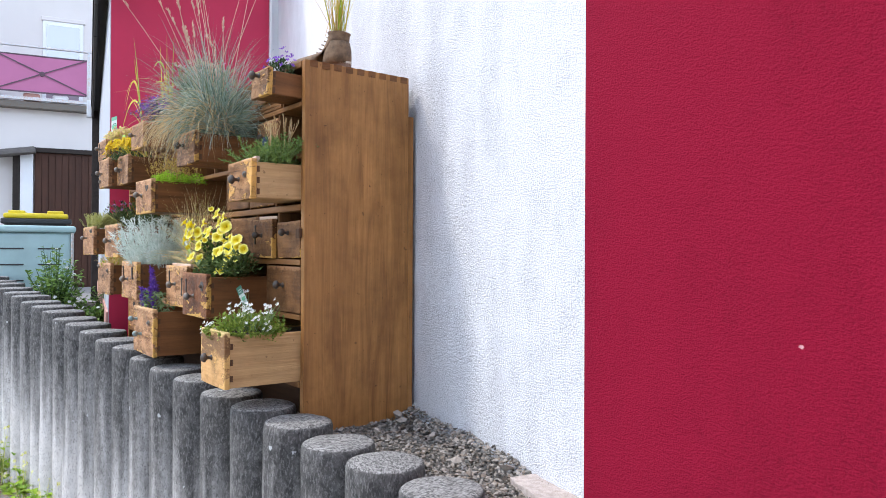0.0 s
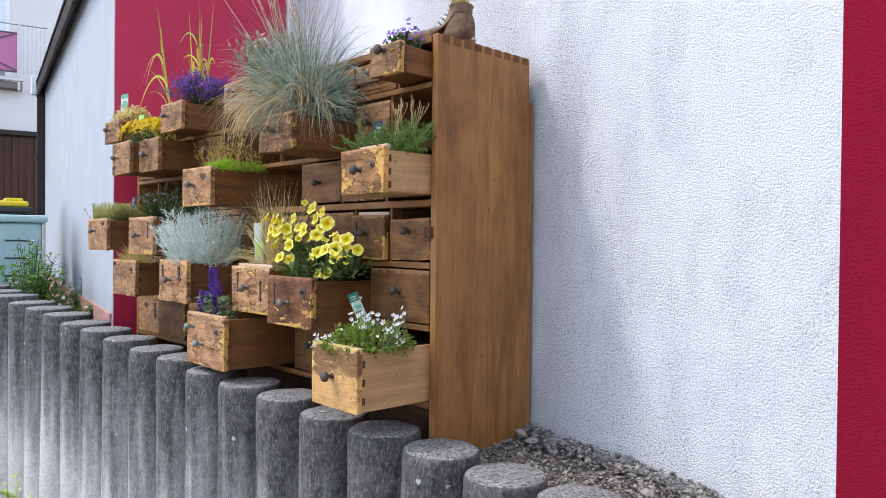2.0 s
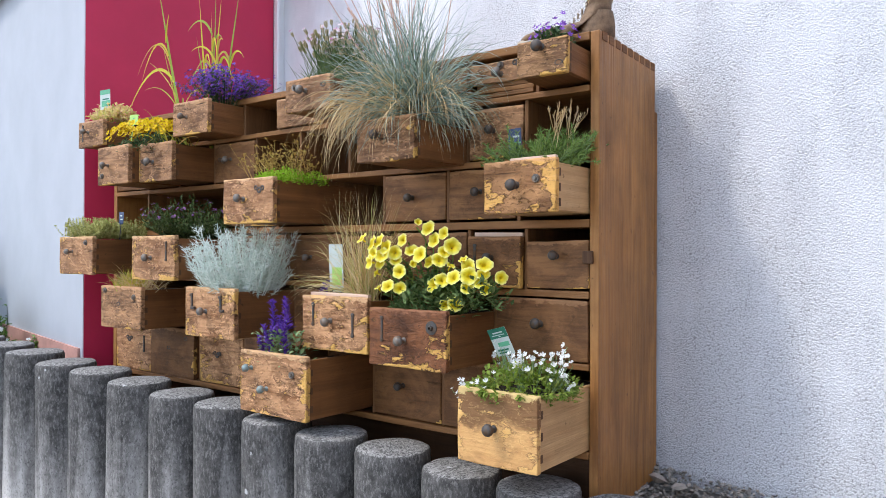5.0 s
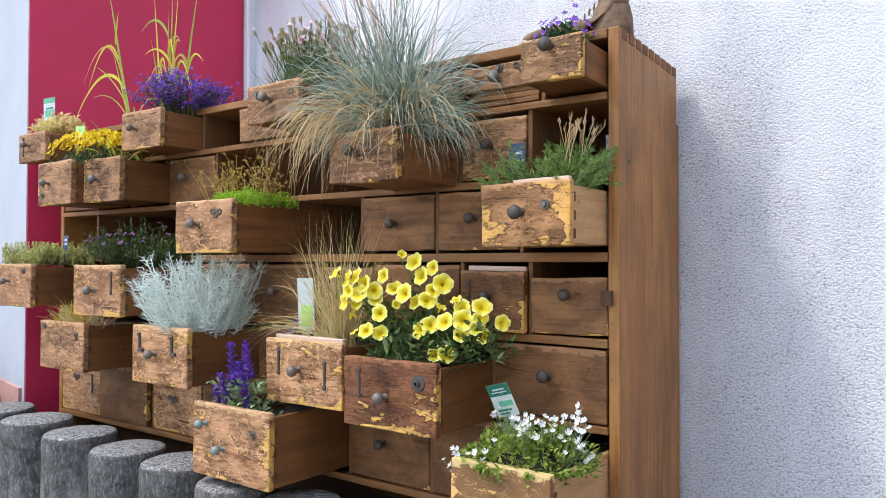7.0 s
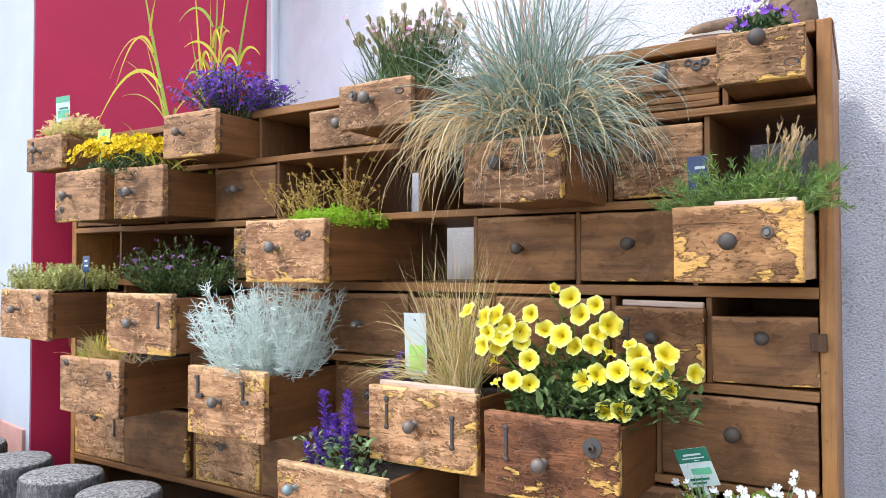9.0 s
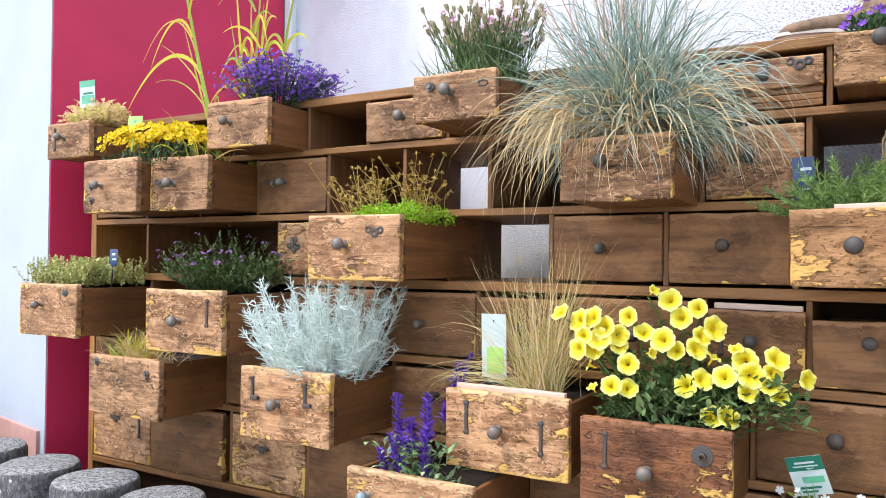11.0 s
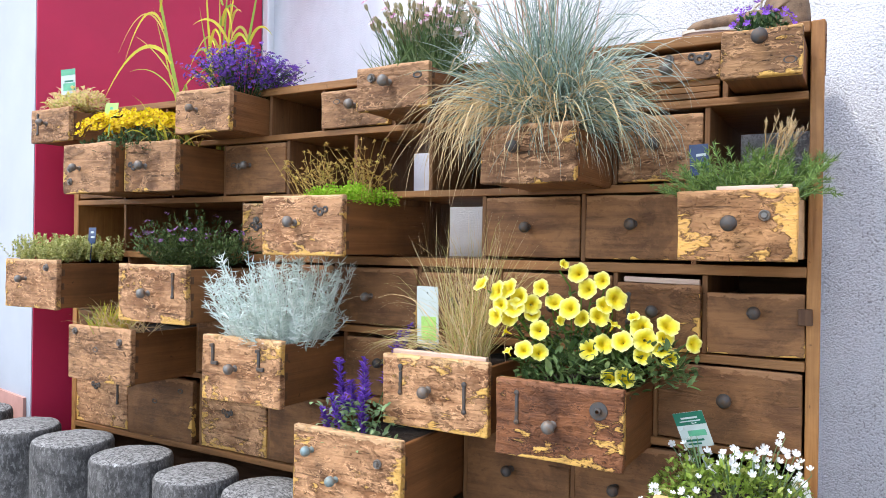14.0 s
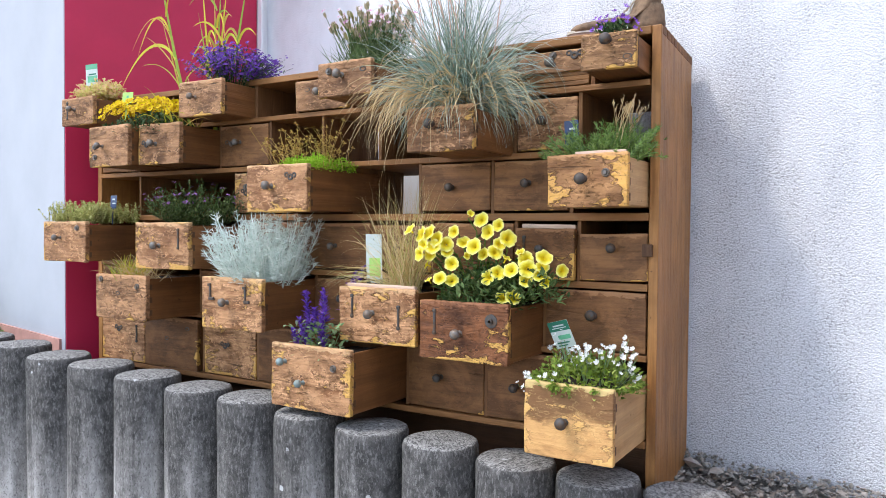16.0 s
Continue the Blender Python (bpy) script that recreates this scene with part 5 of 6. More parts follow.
mos = plant("moss_saxifrage", "mos", "bright green moss cushion with thin dry flower stalks", "plant", 0.12, -0.03, 0.135)
rnd = random.Random(13)
vf, st, hd = ([], []), ([], []), ([], [])
for cx, cy, r in ((-0.045, -0.075, 0.055), (-0.05, -0.01, 0.052), (0.02, -0.06, 0.06), (0.06, -0.01, 0.055), (-0.03, 0.05, 0.045), (0.10, -0.07, 0.055), (0.05, 0.05, 0.045)):
    mound(vf, rnd, 520, r, r, r * 0.85, 0.0085, 0.006, 0.8, -0.2, 0.25, (cx, cy, 0.008))
for k in range(62):
    root = Vector((rnd.uniform(-0.05, 0.1), rnd.uniform(-0.11, 0.13), 0.0))
    d = Vector((rnd.gauss(-0.1, 0.22), (root.y + 0.04) * 4.0 + rnd.gauss(0.05, 0.25), 1)).normalized()
    L, pts, p = rnd.uniform(0.08, 0.19), [], root
    for j in range(6):
        pts.append(p.copy())
        p = p + d * L / 5
        d = (d + Vector((rnd.gauss(0, 0.14), rnd.gauss(0, 0.14), -0.03))).normalized()
    stem(st, pts, 0.0009, 0.0006)
    for q in [pts[-1]] + [pts[3] + Vector((rnd.gauss(0, 0.014), rnd.gauss(0, 0.018), rnd.uniform(0.008, 0.025))) for _ in range(rnd.choice((1, 2, 3)))]:
        if q is not pts[-1]:
            stem(st, [pts[3], q], 0.0008, 0.0006)
        for j in range(6):
            leaf(hd, q, rand_dir(rnd, -0.2, 1), rnd.uniform(0.007, 0.011), 0.0055, rnd)
part_data("cushion", vf, LIME, mos, kind="stuff")
part_data("stalkwork", st, BUFF, mos, kind="stuff")
part_data("seed_head_tuft", hd, BUFF, mos, kind="stuff")

sed = plant("sedum", "tl", "low yellowish sedum with reddish tips", "plant", 0.09, 0.0, 0.125)
rnd = random.Random(14)
vf = ([], [])
for cy in (-0.06, 0.0, 0.055):
    mound(vf, rnd, 380, 0.09, 0.065, 0.07, 0.019, 0.012, 0.8, -0.05, 0.3, (0.02, cy, 0))
part_data("foliage", vf, SEDUM, sed, kind="stuff")

low = plant("sparse_sedge", "low", "sparse yellowish tuft of small grass", "grass", 0.06, 0.0, 0.15)
rnd = random.Random(15)
vf, vg = ([], []), ([], [])
for k in range(150):
    blade(vf, (rnd.gauss(0.02, 0.03), rnd.gauss(0.0, 0.055), 0), (rnd.gauss(-0.2, 0.5), rnd.gauss(0, 0.6), 0.9), rnd.uniform(0.06, 0.15), 0.003, rnd.uniform(0.4, 2.2), 6, rnd)
for k in range(140):
    blade(vg, (rnd.gauss(0.02, 0.03), rnd.gauss(0.04, 0.04), 0), (rnd.gauss(0, 0.4), rnd.gauss(0, 0.5), 1), rnd.uniform(0.05, 0.12), 0.005, 0.5, 4, rnd)
part_data("dry_blade_tuft", vf, STRAW, low, kind="stuff")
part_data("blade_tuft", vg, STRIPED, low, kind="stuff")

# small flowers that can be told apart are copies of a few shared meshes
def bloom_mesh(name, radius, petals, material, cup, gap, seed):
    vf = ([], [])
    r = random.Random(seed)
    bloom(vf, (0, 0, 0), (0, 0, 1), radius, petals, r, cup, gap)
    b0 = len(vf[0])
    vf[0].extend([Vector((0, 0, -0.5 * radius)), Vector((0.12 * radius, 0, 0.02 * radius)), Vector((-0.06 * radius, 0.1 * radius, 0.02 * radius)), Vector((-0.06 * radius, -0.1 * radius, 0.02 * radius))])
    vf[1].extend([(b0, b0 + 1, b0 + 2), (b0, b0 + 2, b0 + 3), (b0, b0 + 3, b0 + 1)])
    return mesh_from(name, vf[0], vf[1], material)


def set_flower(me, parent, p, d, s, name="flower"):
    ob = hang(new(name, me), parent)
    ob.matrix_basis = Matrix.LocRotScale(p, Vector(d).to_track_quat("Z", "Y"), (s, s, s))
    return ob


rnd = random.Random(16)
yel = plant("yellow_daisies", "yl", "mass of small golden yellow daisies with green leaves", "flowers", 0.12, -0.10, 0.135)
DAISY = [bloom_mesh("flower", 0.0125, 7, GOLD_PETAL, 0.15 + 0.2 * k, 0.0, k) for k in range(3)]
vf, eyes = ([], []), ([], [])
mound(vf, rnd, 850, 0.13, 0.235, 0.08, 0.022, 0.007, 0.7, -0.1)
for k in range(298):
    y = rnd.uniform(-0.205, 0.205)
    x = rnd.uniform(-0.105, 0.08)
    z = 0.012 + 0.115 * math.sqrt(max(0.1, 1 - (y / 0.30) ** 2 - (x / 0.19) ** 2)) + rnd.uniform(-0.03, 0.012)
    d = Vector((x * 3 - 0.9, y * 2 - 0.3, 0.55)) + rand_dir(rnd, -0.6, 1) * 0.5
    set_flower(rnd.choice(DAISY), yel, (x, y, z), d, rnd.uniform(0.78, 1.08))
    bloom(eyes, Vector((x, y, z)) + d.normalized() * 0.0028, d, 0.0036, 6, rnd, 0.2, 0.0)
part_data("foliage", vf, DEEP, yel, kind="stuff")
part_data("flower_eye", eyes, EYE, yel, kind="stuff")

# lobelia
lob = plant("lobelia", "lob", "cushion of deep blue-violet lobelia", "flowers", 0.12, 0.0, 0.13)
rnd = random.Random(17)
vf, fl, st = ([], []), ([], []), ([], [])
for k in range(190):
    a, out = rnd.uniform(0, 6.283), math.sqrt(rnd.random())
    d = Vector((math.cos(a) * out * 0.66, math.sin(a) * out * 0.62 - 0.1, rnd.uniform(0.3, 0.95))).normalized()
    L = rnd.uniform(0.135, 0.178) * (1 + 0.22 * noise.noise(Vector((d.x * 2.5, d.y * 2.5, 4))))
    root = Vector((0.035 + math.cos(a) * out * 0.06, math.sin(a) * out * 0.07 - 0.02, -0.015))
    tip = root + d * L - Vector((0, 0, 0.04 * max(0, 0.6 - d.z)))
    stem(st, [root, root.lerp(tip, 0.55) + Vector((0, 0, 0.012)), tip], 0.0010, 0.0007)
    for j in range(11):
        leaf(vf, root.lerp(tip, rnd.uniform(0.25, 1.0)), d * 0.5 + rand_dir(rnd, -0.3, 0.8), rnd.uniform(0.009, 0.015), 0.0035, rnd)
    for j in range(rnd.choice((6, 8, 10, 12))):
        q = root.lerp(tip, 1.02 - 0.7 * rnd.random() ** 1.6) + rand_dir(rnd) * 0.012
        bloom(fl, q, d + Vector((-0.5, -0.2, 0.1)) + rand_dir(rnd) * 0.7, rnd.uniform(0.0052, 0.0082), 5, rnd, 0.15, 0.18)
part_data("stemwork", st, DEEP, lob, kind="stuff")
part_data("foliage", vf, DEEP, lob, kind="stuff")
part_data("blossom", fl, BLUE, lob, kind="stuff")

# pinks
dia = plant("pinks", "dia", "tuft of pinks with many brown buds and a few pink flowers", "flowers", 0.15, -0.015, 0.10)
rnd = random.Random(18)
vf, st, fl = ([], []), ([], []), ([], [])
BUDS = []
for k in range(3):
    bd = ([], [])
    for s in range(5):
        leaf(bd, (0, 0, 0), Vector((0.22 * math.cos(s * 1.257), 0.22 * math.sin(s * 1.257), 1)), 0.023 + 0.002 * k, 0.0085, rnd)
    BUDS.append(mesh_from("bud", bd[0], bd[1], BUD))
for k in range(420):
    blade(vf, (rnd.gauss(0, 0.05), rnd.gauss(0, 0.06), 0), (rnd.gauss(0, 0.5), rnd.gauss(0, 0.6), 0.9), rnd.uniform(0.06, 0.13), 0.0032, rnd.uniform(0.2, 1.0), 4, rnd)
for k in range(285):
    root = Vector((rnd.uniform(-0.07, 0.07), rnd.uniform(-0.075, 0.075), 0))
    a, out = rnd.uniform(0, 6.283), math.sqrt(rnd.random())
    d = Vector((math.cos(a) * out * 0.62 - 0.05, math.sin(a) * out * 0.66, 1)).normalized()
    L = rnd.uniform(0.10, 0.20) * (0.62 + 0.38 * d.z)
    tip = root + d * L
    stem(st, [root, root + d * L * 0.5, tip], 0.0013, 0.001)
    for j in range(3):
        leaf(vf, root + d * L * rnd.uniform(0.3, 0.8), d + rand_dir(rnd) * 0.8, 0.03, 0.003, rnd)
    set_flower(rnd.choice(BUDS), dia, tip - d * 0.004, d, rnd.uniform(0.8, 1.15), "bud")
    if rnd.random() < 0.5:
        bloom(fl, tip + d * 0.021, d + Vector((-0.6, 0, 0)), rnd.uniform(0.007, 0.0115), 5, rnd, 0.1)
part_data("leaf_mass", vf, PINK_LEAF, dia, kind="stuff")
part_data("stemwork", st, PINK_LEAF, dia, kind="stuff")
part_data("blossom", fl, PINK_PETAL, dia, "pink and whitish flowers", kind="stuff")

# rosemary and dry twigs
ros = plant("rosemary", "ros", "green rosemary spreading over the drawer, with dry twigs", "herb", 0.12, 0.0, 0.12)
rnd = random.Random(19)
vf, st, tw = ([], []), ([], []), ([], [])
for k in range(170):
    root = Vector((rnd.gauss(0.02, 0.04), rnd.uniform(-0.09, 0.09), 0))
    d = Vector((rnd.gauss(-0.25, 0.45), root.y * 5 + rnd.gauss(-0.1, 0.42), rnd.uniform(0.4, 1.0))).normalized()
    L = rnd.uniform(0.065, 0.135)
    pts, p = [], root
    for j in range(7):
        pts.append(p.copy())
        p = p + d * L / 6
        d = (d + Vector((rnd.gauss(0, 0.06), rnd.gauss(0, 0.06), rnd.uniform(-0.16, 0.10)))).normalized()
    stem(st, pts, 0.0015, 0.0009)
    for j in range(84):
        t = rnd.uniform(0.08, 1.0) * 6
        i = min(5, int(t))
        q = pts[i].lerp(pts[i + 1], t - i)
        way = (pts[i + 1] - pts[i]).normalized()
        blade(vf, q, way * rnd.uniform(0.6, 1.3) + rand_dir(rnd, -0.7, 0.9), rnd.uniform(0.010, 0.019), 0.0021, 0.1, 2, rnd)
# forked dry flower stalks
for k in range(6):
    root = Vector((rnd.gauss(0.02, 0.02), -0.045 + rnd.gauss(0, 0.02), 0.04))
    d = Vector((rnd.gauss(-0.1, 0.15), rnd.gauss(-0.3, 0.2), 1)).normalized()
    L = rnd.uniform(0.11, 0.165)
    mid, tip = root + d * L * 0.55, root + d * L + Vector((0, rnd.gauss(0, 0.012), 0))
    stem(tw, [root, mid, tip], 0.0018, 0.0011)
    for j in range(3):
        side = mid + (d + Vector((rnd.gauss(0, 0.3), rnd.gauss(0, 0.55), 0))).normalized() * L * rnd.uniform(0.25, 0.42)
        stem(tw, [mid.lerp(root, 0.2 * j), side], 0.0013, 0.0009)
        for i in range(5):
            leaf(tw, side.lerp(mid, rnd.uniform(0, 0.45)), d + rand_dir(rnd) * 0.45, 0.016, 0.0036, rnd)
    for i in range(7):
        leaf(tw, tip.lerp(mid, rnd.uniform(0, 0.5)), d + rand_dir(rnd) * 0.4, 0.017, 0.0036, rnd)
part_data("needle_foliage", vf, ROSEMARY, ros, kind="stuff")
part_data("stemwork", st, SAGE, ros, kind="stuff")
part_data("dry_twig_tuft", tw, STRAW, ros, "dry beige twigs", kind="stuff")

# bellflowers on top
bel = plant("bellflower", "tr", "small violet bellflowers at the drawer's rim", "flowers", 0.085, 0.01, 0.095)
rnd = random.Random(20)
vf, fl = ([], []), ([], [])
mound(vf, rnd, 320, 0.055, 0.06, 0.055, 0.018, 0.008, 0.8, 0.0)
for k in range(44):
    d = rand_dir(rnd, 0.1, 1)
    bloom(fl, Vector((d.x * 0.06, d.y * 0.07, d.z * rnd.uniform(0.045, 0.095) + 0.012)), d + Vector((-0.4, 0, 0.3)), rnd.uniform(0.006, 0.0092), 5, rnd, 0.5)
part_data("foliage", vf, DEEP, bel, kind="stuff")
part_data("blossom", fl, PURPLE, bel, kind="stuff")

# salvia: spikes of violet whorls
sal = plant("salvia", "sal", "violet salvia with upright flower spikes and grey-green leaves", "flowers", 0.065, 0.0, 0.14)
rnd = random.Random(21)
vf, st = ([], []), ([], [])
for k in range(420):
    d = rand_dir(rnd, -0.1, 0.9)
    p = Vector((rnd.gauss(-0.02, 0.032), rnd.gauss(0.005, 0.042), 0.02 + 0.11 * rnd.random() ** 1.7))
    p.x = max(p.x, -0.05)
    leaf(vf, p, d + Vector((-0.25, 0, 0.1)), rnd.uniform(0.017, 0.030), rnd.uniform(0.008, 0.014), rnd, 0.2, 0.35)
part_data("leaf_mass", vf, SAGE, sal, kind="stuff")
SPIKES = ((0.075, 0.02, 0.11), (0.058, 0.10, 0.23), (0.04, 0.05, 0.15), (0.022, 0.09, 0.18), (-0.03, 0.05, 0.15), (-0.035, 0.13, 0.24), (0.0, 0.15, 0.290), (-0.03, 0.16, 0.305), (0.012, 0.10, 0.14))
for y, a, b in SPIKES:
    fl = ([], [])
    top = Vector((0.17 if b > 0.28 else rnd.uniform(-0.07, 0.03), y * 1.05, b))
    foot = Vector((top.x * 0.6, y * 0.8, a))
    stem(st, [Vector((0, y * 0.5, 0)), foot, top], 0.0018, 0.001)
    n = int((b - a) / 0.010) + 5
    for j in range(n * 9):
        t = rnd.random()
        q = foot.lerp(top, t)
        r = (0.019 * (1 - 0.55 * t) + 0.005) * (0.75 + 0.45 * abs(math.sin(t * n * 0.9)))
        ang = rnd.uniform(0, 6.28)
        leaf(fl, q, Vector((math.cos(ang), math.sin(ang), rnd.uniform(0.3, 1.3))), r * rnd.uniform(0.8, 1.35), 0.0062, rnd, 0.3)
    part_data("flower_spike", fl, VIOLET, sal)
part_data("stemwork", st, SAGE, sal, kind="stuff")

# petunias
pet = plant("yellow_petunias", "pet", "bushy petunia with many pale yellow trumpet flowers", "flowers", 0.10, 0.0, 0.14)
rnd = random.Random(22)
vf, st = ([], []), ([], [])
mound(vf, rnd, 850, 0.10, 0.15, 0.12, 0.030, 0.011, 0.7, 0.05, 0.2, (0.01, -0.01, 0.0))
mound(vf, rnd, 330, 0.07, 0.10, 0.075, 0.028, 0.011, 0.7, -0.3, 0.2, (0.01, -0.17, 0.05))
flower = bmesh.new()
prof = [(0.0030, -0.022), (0.0040, -0.012), (0.0060, -0.0055), (0.0125, -0.0005), (0.0225, 0.0032), (0.0300, 0.0022)]
rings, segs = [], 40
for k, (r, z) in enumerate(prof):
    ring = []
    for j in range(segs):
        a = 2 * math.pi * j / segs
        lobe = abs(math.cos(a * 2.5)) ** 0.5
        f = 1.0 if k < 3 else 0.89 + 0.11 * lobe + 0.022 * math.sin(a * 11 + k) + 0.012 * math.sin(a * 17)
        ring.append(flower.verts.new((r * f * math.cos(a), r * f * math.sin(a), z + ((0.0030 * math.sin(a * 5 + 0.6) + 0.0014 * math.sin(a * 13)) * (k - 2) / 3 if k > 3 else 0))))
    rings.append(ring)
for a, b in zip(rings, rings[1:]):
    for j in range(segs):
        flower.faces.new((a[j], a[(j + 1) % segs], b[(j + 1) % segs], b[j]))
flower_me = bpy.data.meshes.new("flower")
flower.to_mesh(flower_me)
flower.free()
flower_me.polygons.foreach_set("use_smooth", [True] * len(flower_me.polygons))
flower_me.materials.append(PETUNIA)
# places along the cabinet and above its base
BLOOMS = ((.655, .681), (.616, .666), (.587, .673), (.565, .654), (.602, .636), (.571, .631), (.611, .610), (.584, .612), (.538, .639), (.538, .618), (.523, .676), (.492, .645),
          (.453, .634), (.517, .583), (.545, .540), (.518, .534), (.446, .711), (.394, .696), (.424, .676), (.362, .658), (.385, .642), (.392, .619), (.430, .612), (.411, .545),
          (.380, .560), (.339, .569), (.361, .491), (.332, .492), (.306, .598), (.293, .574), (.299, .540), (.257, .579), (.262, .556), (.244, .537), (.250, .606), (.199, .571))
BUDDING = ((.475, .730), (.363, .602), (.322, .620), (.472, .607), (.590, .578), (.584, .534))
for k, (u, w) in enumerate(BLOOMS + BUDDING):
    y, z = u - 0.4595, w - 0.307 - 0.14
    x = -0.105 + 0.24 * (0.66 - u) + 0.2 * max(0, z - 0.113) + rnd.uniform(-0.012, 0.012)
    ob = hang(new("flower", flower_me), pet)
    d = Vector((-1.0, (y + 0.03) * 1.5 - 0.25, 0.35)) + rand_dir(rnd, -0.5, 0.8) * 0.5
    s = rnd.uniform(0.64, 0.92)
    if k >= len(BLOOMS):
        s = rnd.uniform(0.40, 0.55)
        d = d + rand_dir(rnd, -0.2, 0.9) * 1.1
    ob.matrix_basis = Matrix.LocRotScale((x, y, z), d.to_track_quat("Z", "Y"), (s, s, s if k < len(BLOOMS) else s * 1.6))
    foot = Vector((0.02 + x * 0.2, y * 0.55, min(z * 0.4, 0.08)))
    knee = Vector((x * 0.55 + 0.02, y * 0.85, z * 0.82))
    stem(st, [foot, knee, Vector((x, y, z)) - d.normalized() * 0.024], 0.0018, 0.0022)
    for j in range(9):
        q = foot.lerp(knee, rnd.uniform(0.3, 1.0))
        leaf(vf, q, rand_dir(rnd, -0.3, 0.9), rnd.uniform(0.018, 0.034), rnd.uniform(0.008, 0.013), rnd, 0.2, 0.3)
part_data("leaf_mass", vf, PETUNIA_LEAF, pet, kind="stuff")
part_data("stemwork", st, GREEN, pet, kind="stuff")

# white bellflowers
whi = plant("white_bellflower", "whi", "white bellflowers with small bright green leaves hanging over the rim", "flowers", 0.13, 0.0, 0.17)
rnd = random.Random(23)
vf, st = ([], []), ([], [])
mound(vf, rnd, 1500, 0.145, 0.15, 0.085, 0.017, 0.009, 0.7, -0.15)
for k in range(60):
    a = rnd.uniform(0, 6.28)
    q = Vector((math.cos(a) * 0.13 - 0.01, math.sin(a) * 0.14, 0.02))
    for j in range(10):
        leaf(vf, q, rand_dir(rnd, -0.7, 0.5) + Vector((math.cos(a), math.sin(a), -0.2)), 0.020, 0.009, rnd)
STAR = [bloom_mesh("flower", 0.0132, 5, WHITE_PETAL, 0.45 + 0.3 * k, 0.04, 30 + k) for k in range(3)]
CLUSTERS = ((0.02, 0.07, 0.13), (0.03, 0.035, 0.07), (-0.05, -0.015, 0.10), (-0.02, -0.06, 0.10), (0.03, -0.11, 0.10), (-0.03, -0.125, 0.07), (0.02, -0.14, 0.045), (-0.11, 0.11, 0.02), (-0.10, 0.055, 0.035), (0.06, 0.10, 0.06), (0.0, 0.0, 0.08), (0.05, -0.07, 0.09))
for cx, cy, cz in CLUSTERS:
    for k in range(rnd.choice((6, 8, 10))):
        p = Vector((cx, cy, cz)) + Vector((rnd.gauss(0, 0.017), rnd.gauss(0, 0.017), rnd.gauss(0, 0.016)))
        d = Vector((-0.7 + cx, cy * 2, 0.55)) + rand_dir(rnd) * 0.7
        set_flower(rnd.choice(STAR), whi, p, d, rnd.uniform(0.44, 0.68))
        stem(st, [Vector((cx * 0.6, cy * 0.7, 0.0)), p - d.normalized() * 0.012, p], 0.0011, 0.0009)
part_data("leaf_mass", vf, BELL_LEAF, whi, kind="stuff")
part_data("stemwork", st, SAGE, whi, kind="stuff")

# ---- gravel, brick, weeds, bark ----
def pebble(vf, p, r, rnd):
    verts, faces = vf
    b = len(verts)
    sx, sy, sz = r * rnd.uniform(0.7, 1.3), r * rnd.uniform(0.7, 1.3), r * rnd.uniform(0.45, 0.8)
    turn = Euler((rnd.uniform(-0.6, 0.6), rnd.uniform(-0.6, 0.6), rnd.uniform(0, 6))).to_matrix()
    for x, y, z in ((1, 0, 0), (0.4, 0.9, 0.1), (-0.8, 0.6, -0.1), (-0.9, -0.5, 0.1), (0.3, -1, 0), (0.3, 0.2, 0.9), (-0.4, -0.1, 0.85), (0, 0, -0.9)):
        j = rnd.uniform(0.75, 1.2)
        verts.append(Vector(p) + turn @ Vector((x * sx * j, y * sy * j, z * sz * j)))
    for f in ((0, 1, 5), (1, 2, 6, 5), (2, 3, 6), (3, 4, 6), (4, 0, 5), (4, 5, 6), (1, 0, 7), (2, 1, 7), (3, 2, 7), (4, 3, 7), (0, 4, 7)):
        faces.append(tuple(b + k for k in f))


rnd = random.Random(31)
vf = ([], [])
for k in range(10500):
    y = rnd.uniform(0.9, 2.75)
    wall_x = 1.544 + 0.242 * (y - 1.299)
    x = rnd.uniform(1.22 - 0.066 * (y - 2), wall_x - 0.005)
    z = 0.925 + 0.012 * noise.noise(Vector((x * 6, y * 6, 0))) - 0.10 * max(0.0, 1.75 - y)
    z += 0.035 * max(0.0, 1 - abs(x - wall_x) / 0.12)
    pebble(vf, (x, y, z + rnd.uniform(0, 0.008)), rnd.choice((0.003, 0.004, 0.005, 0.006, 0.009)) * rnd.uniform(0.8, 1.2), rnd)
gravel = part_data("gravel", vf, GRAVEL, kind="stuff")
tagged(gravel, "loose grey and beige gravel along the white wall", "gravel")
for k, (x, y, r) in enumerate(((1.70, 2.36, 0.026), (1.66, 2.28, 0.022), (1.57, 1.62, 0.024), (1.60, 2.02, 0.018), (1.48, 1.75, 0.02), (1.64, 1.93, 0.016), (1.50, 2.20, 0.018))):
    vf = ([], [])
    pebble(vf, (0, 0, 0), r, rnd)
    ob = part_data("pebble", vf, GRAVEL)
    ob.location = (x, y, 0.945 - 0.10 * max(0.0, 1.75 - y) + r * 0.4)
    tagged(ob, "rough beige pebble lying on the gravel", "stone", "pebbles on the gravel")

brick = part("edging_brick", worn_box((-0.055, -0.11, 0.0), (0.055, 0.11, 0.05), 0.004, (3, 5, 1), 0.006, 77), BRICK_FACE)
brick.matrix_world = pose(1.545, 1.44, 0.885, 2, -3, -20)
tagged(brick, "broken pale concrete edging brick against the wall", "brick")

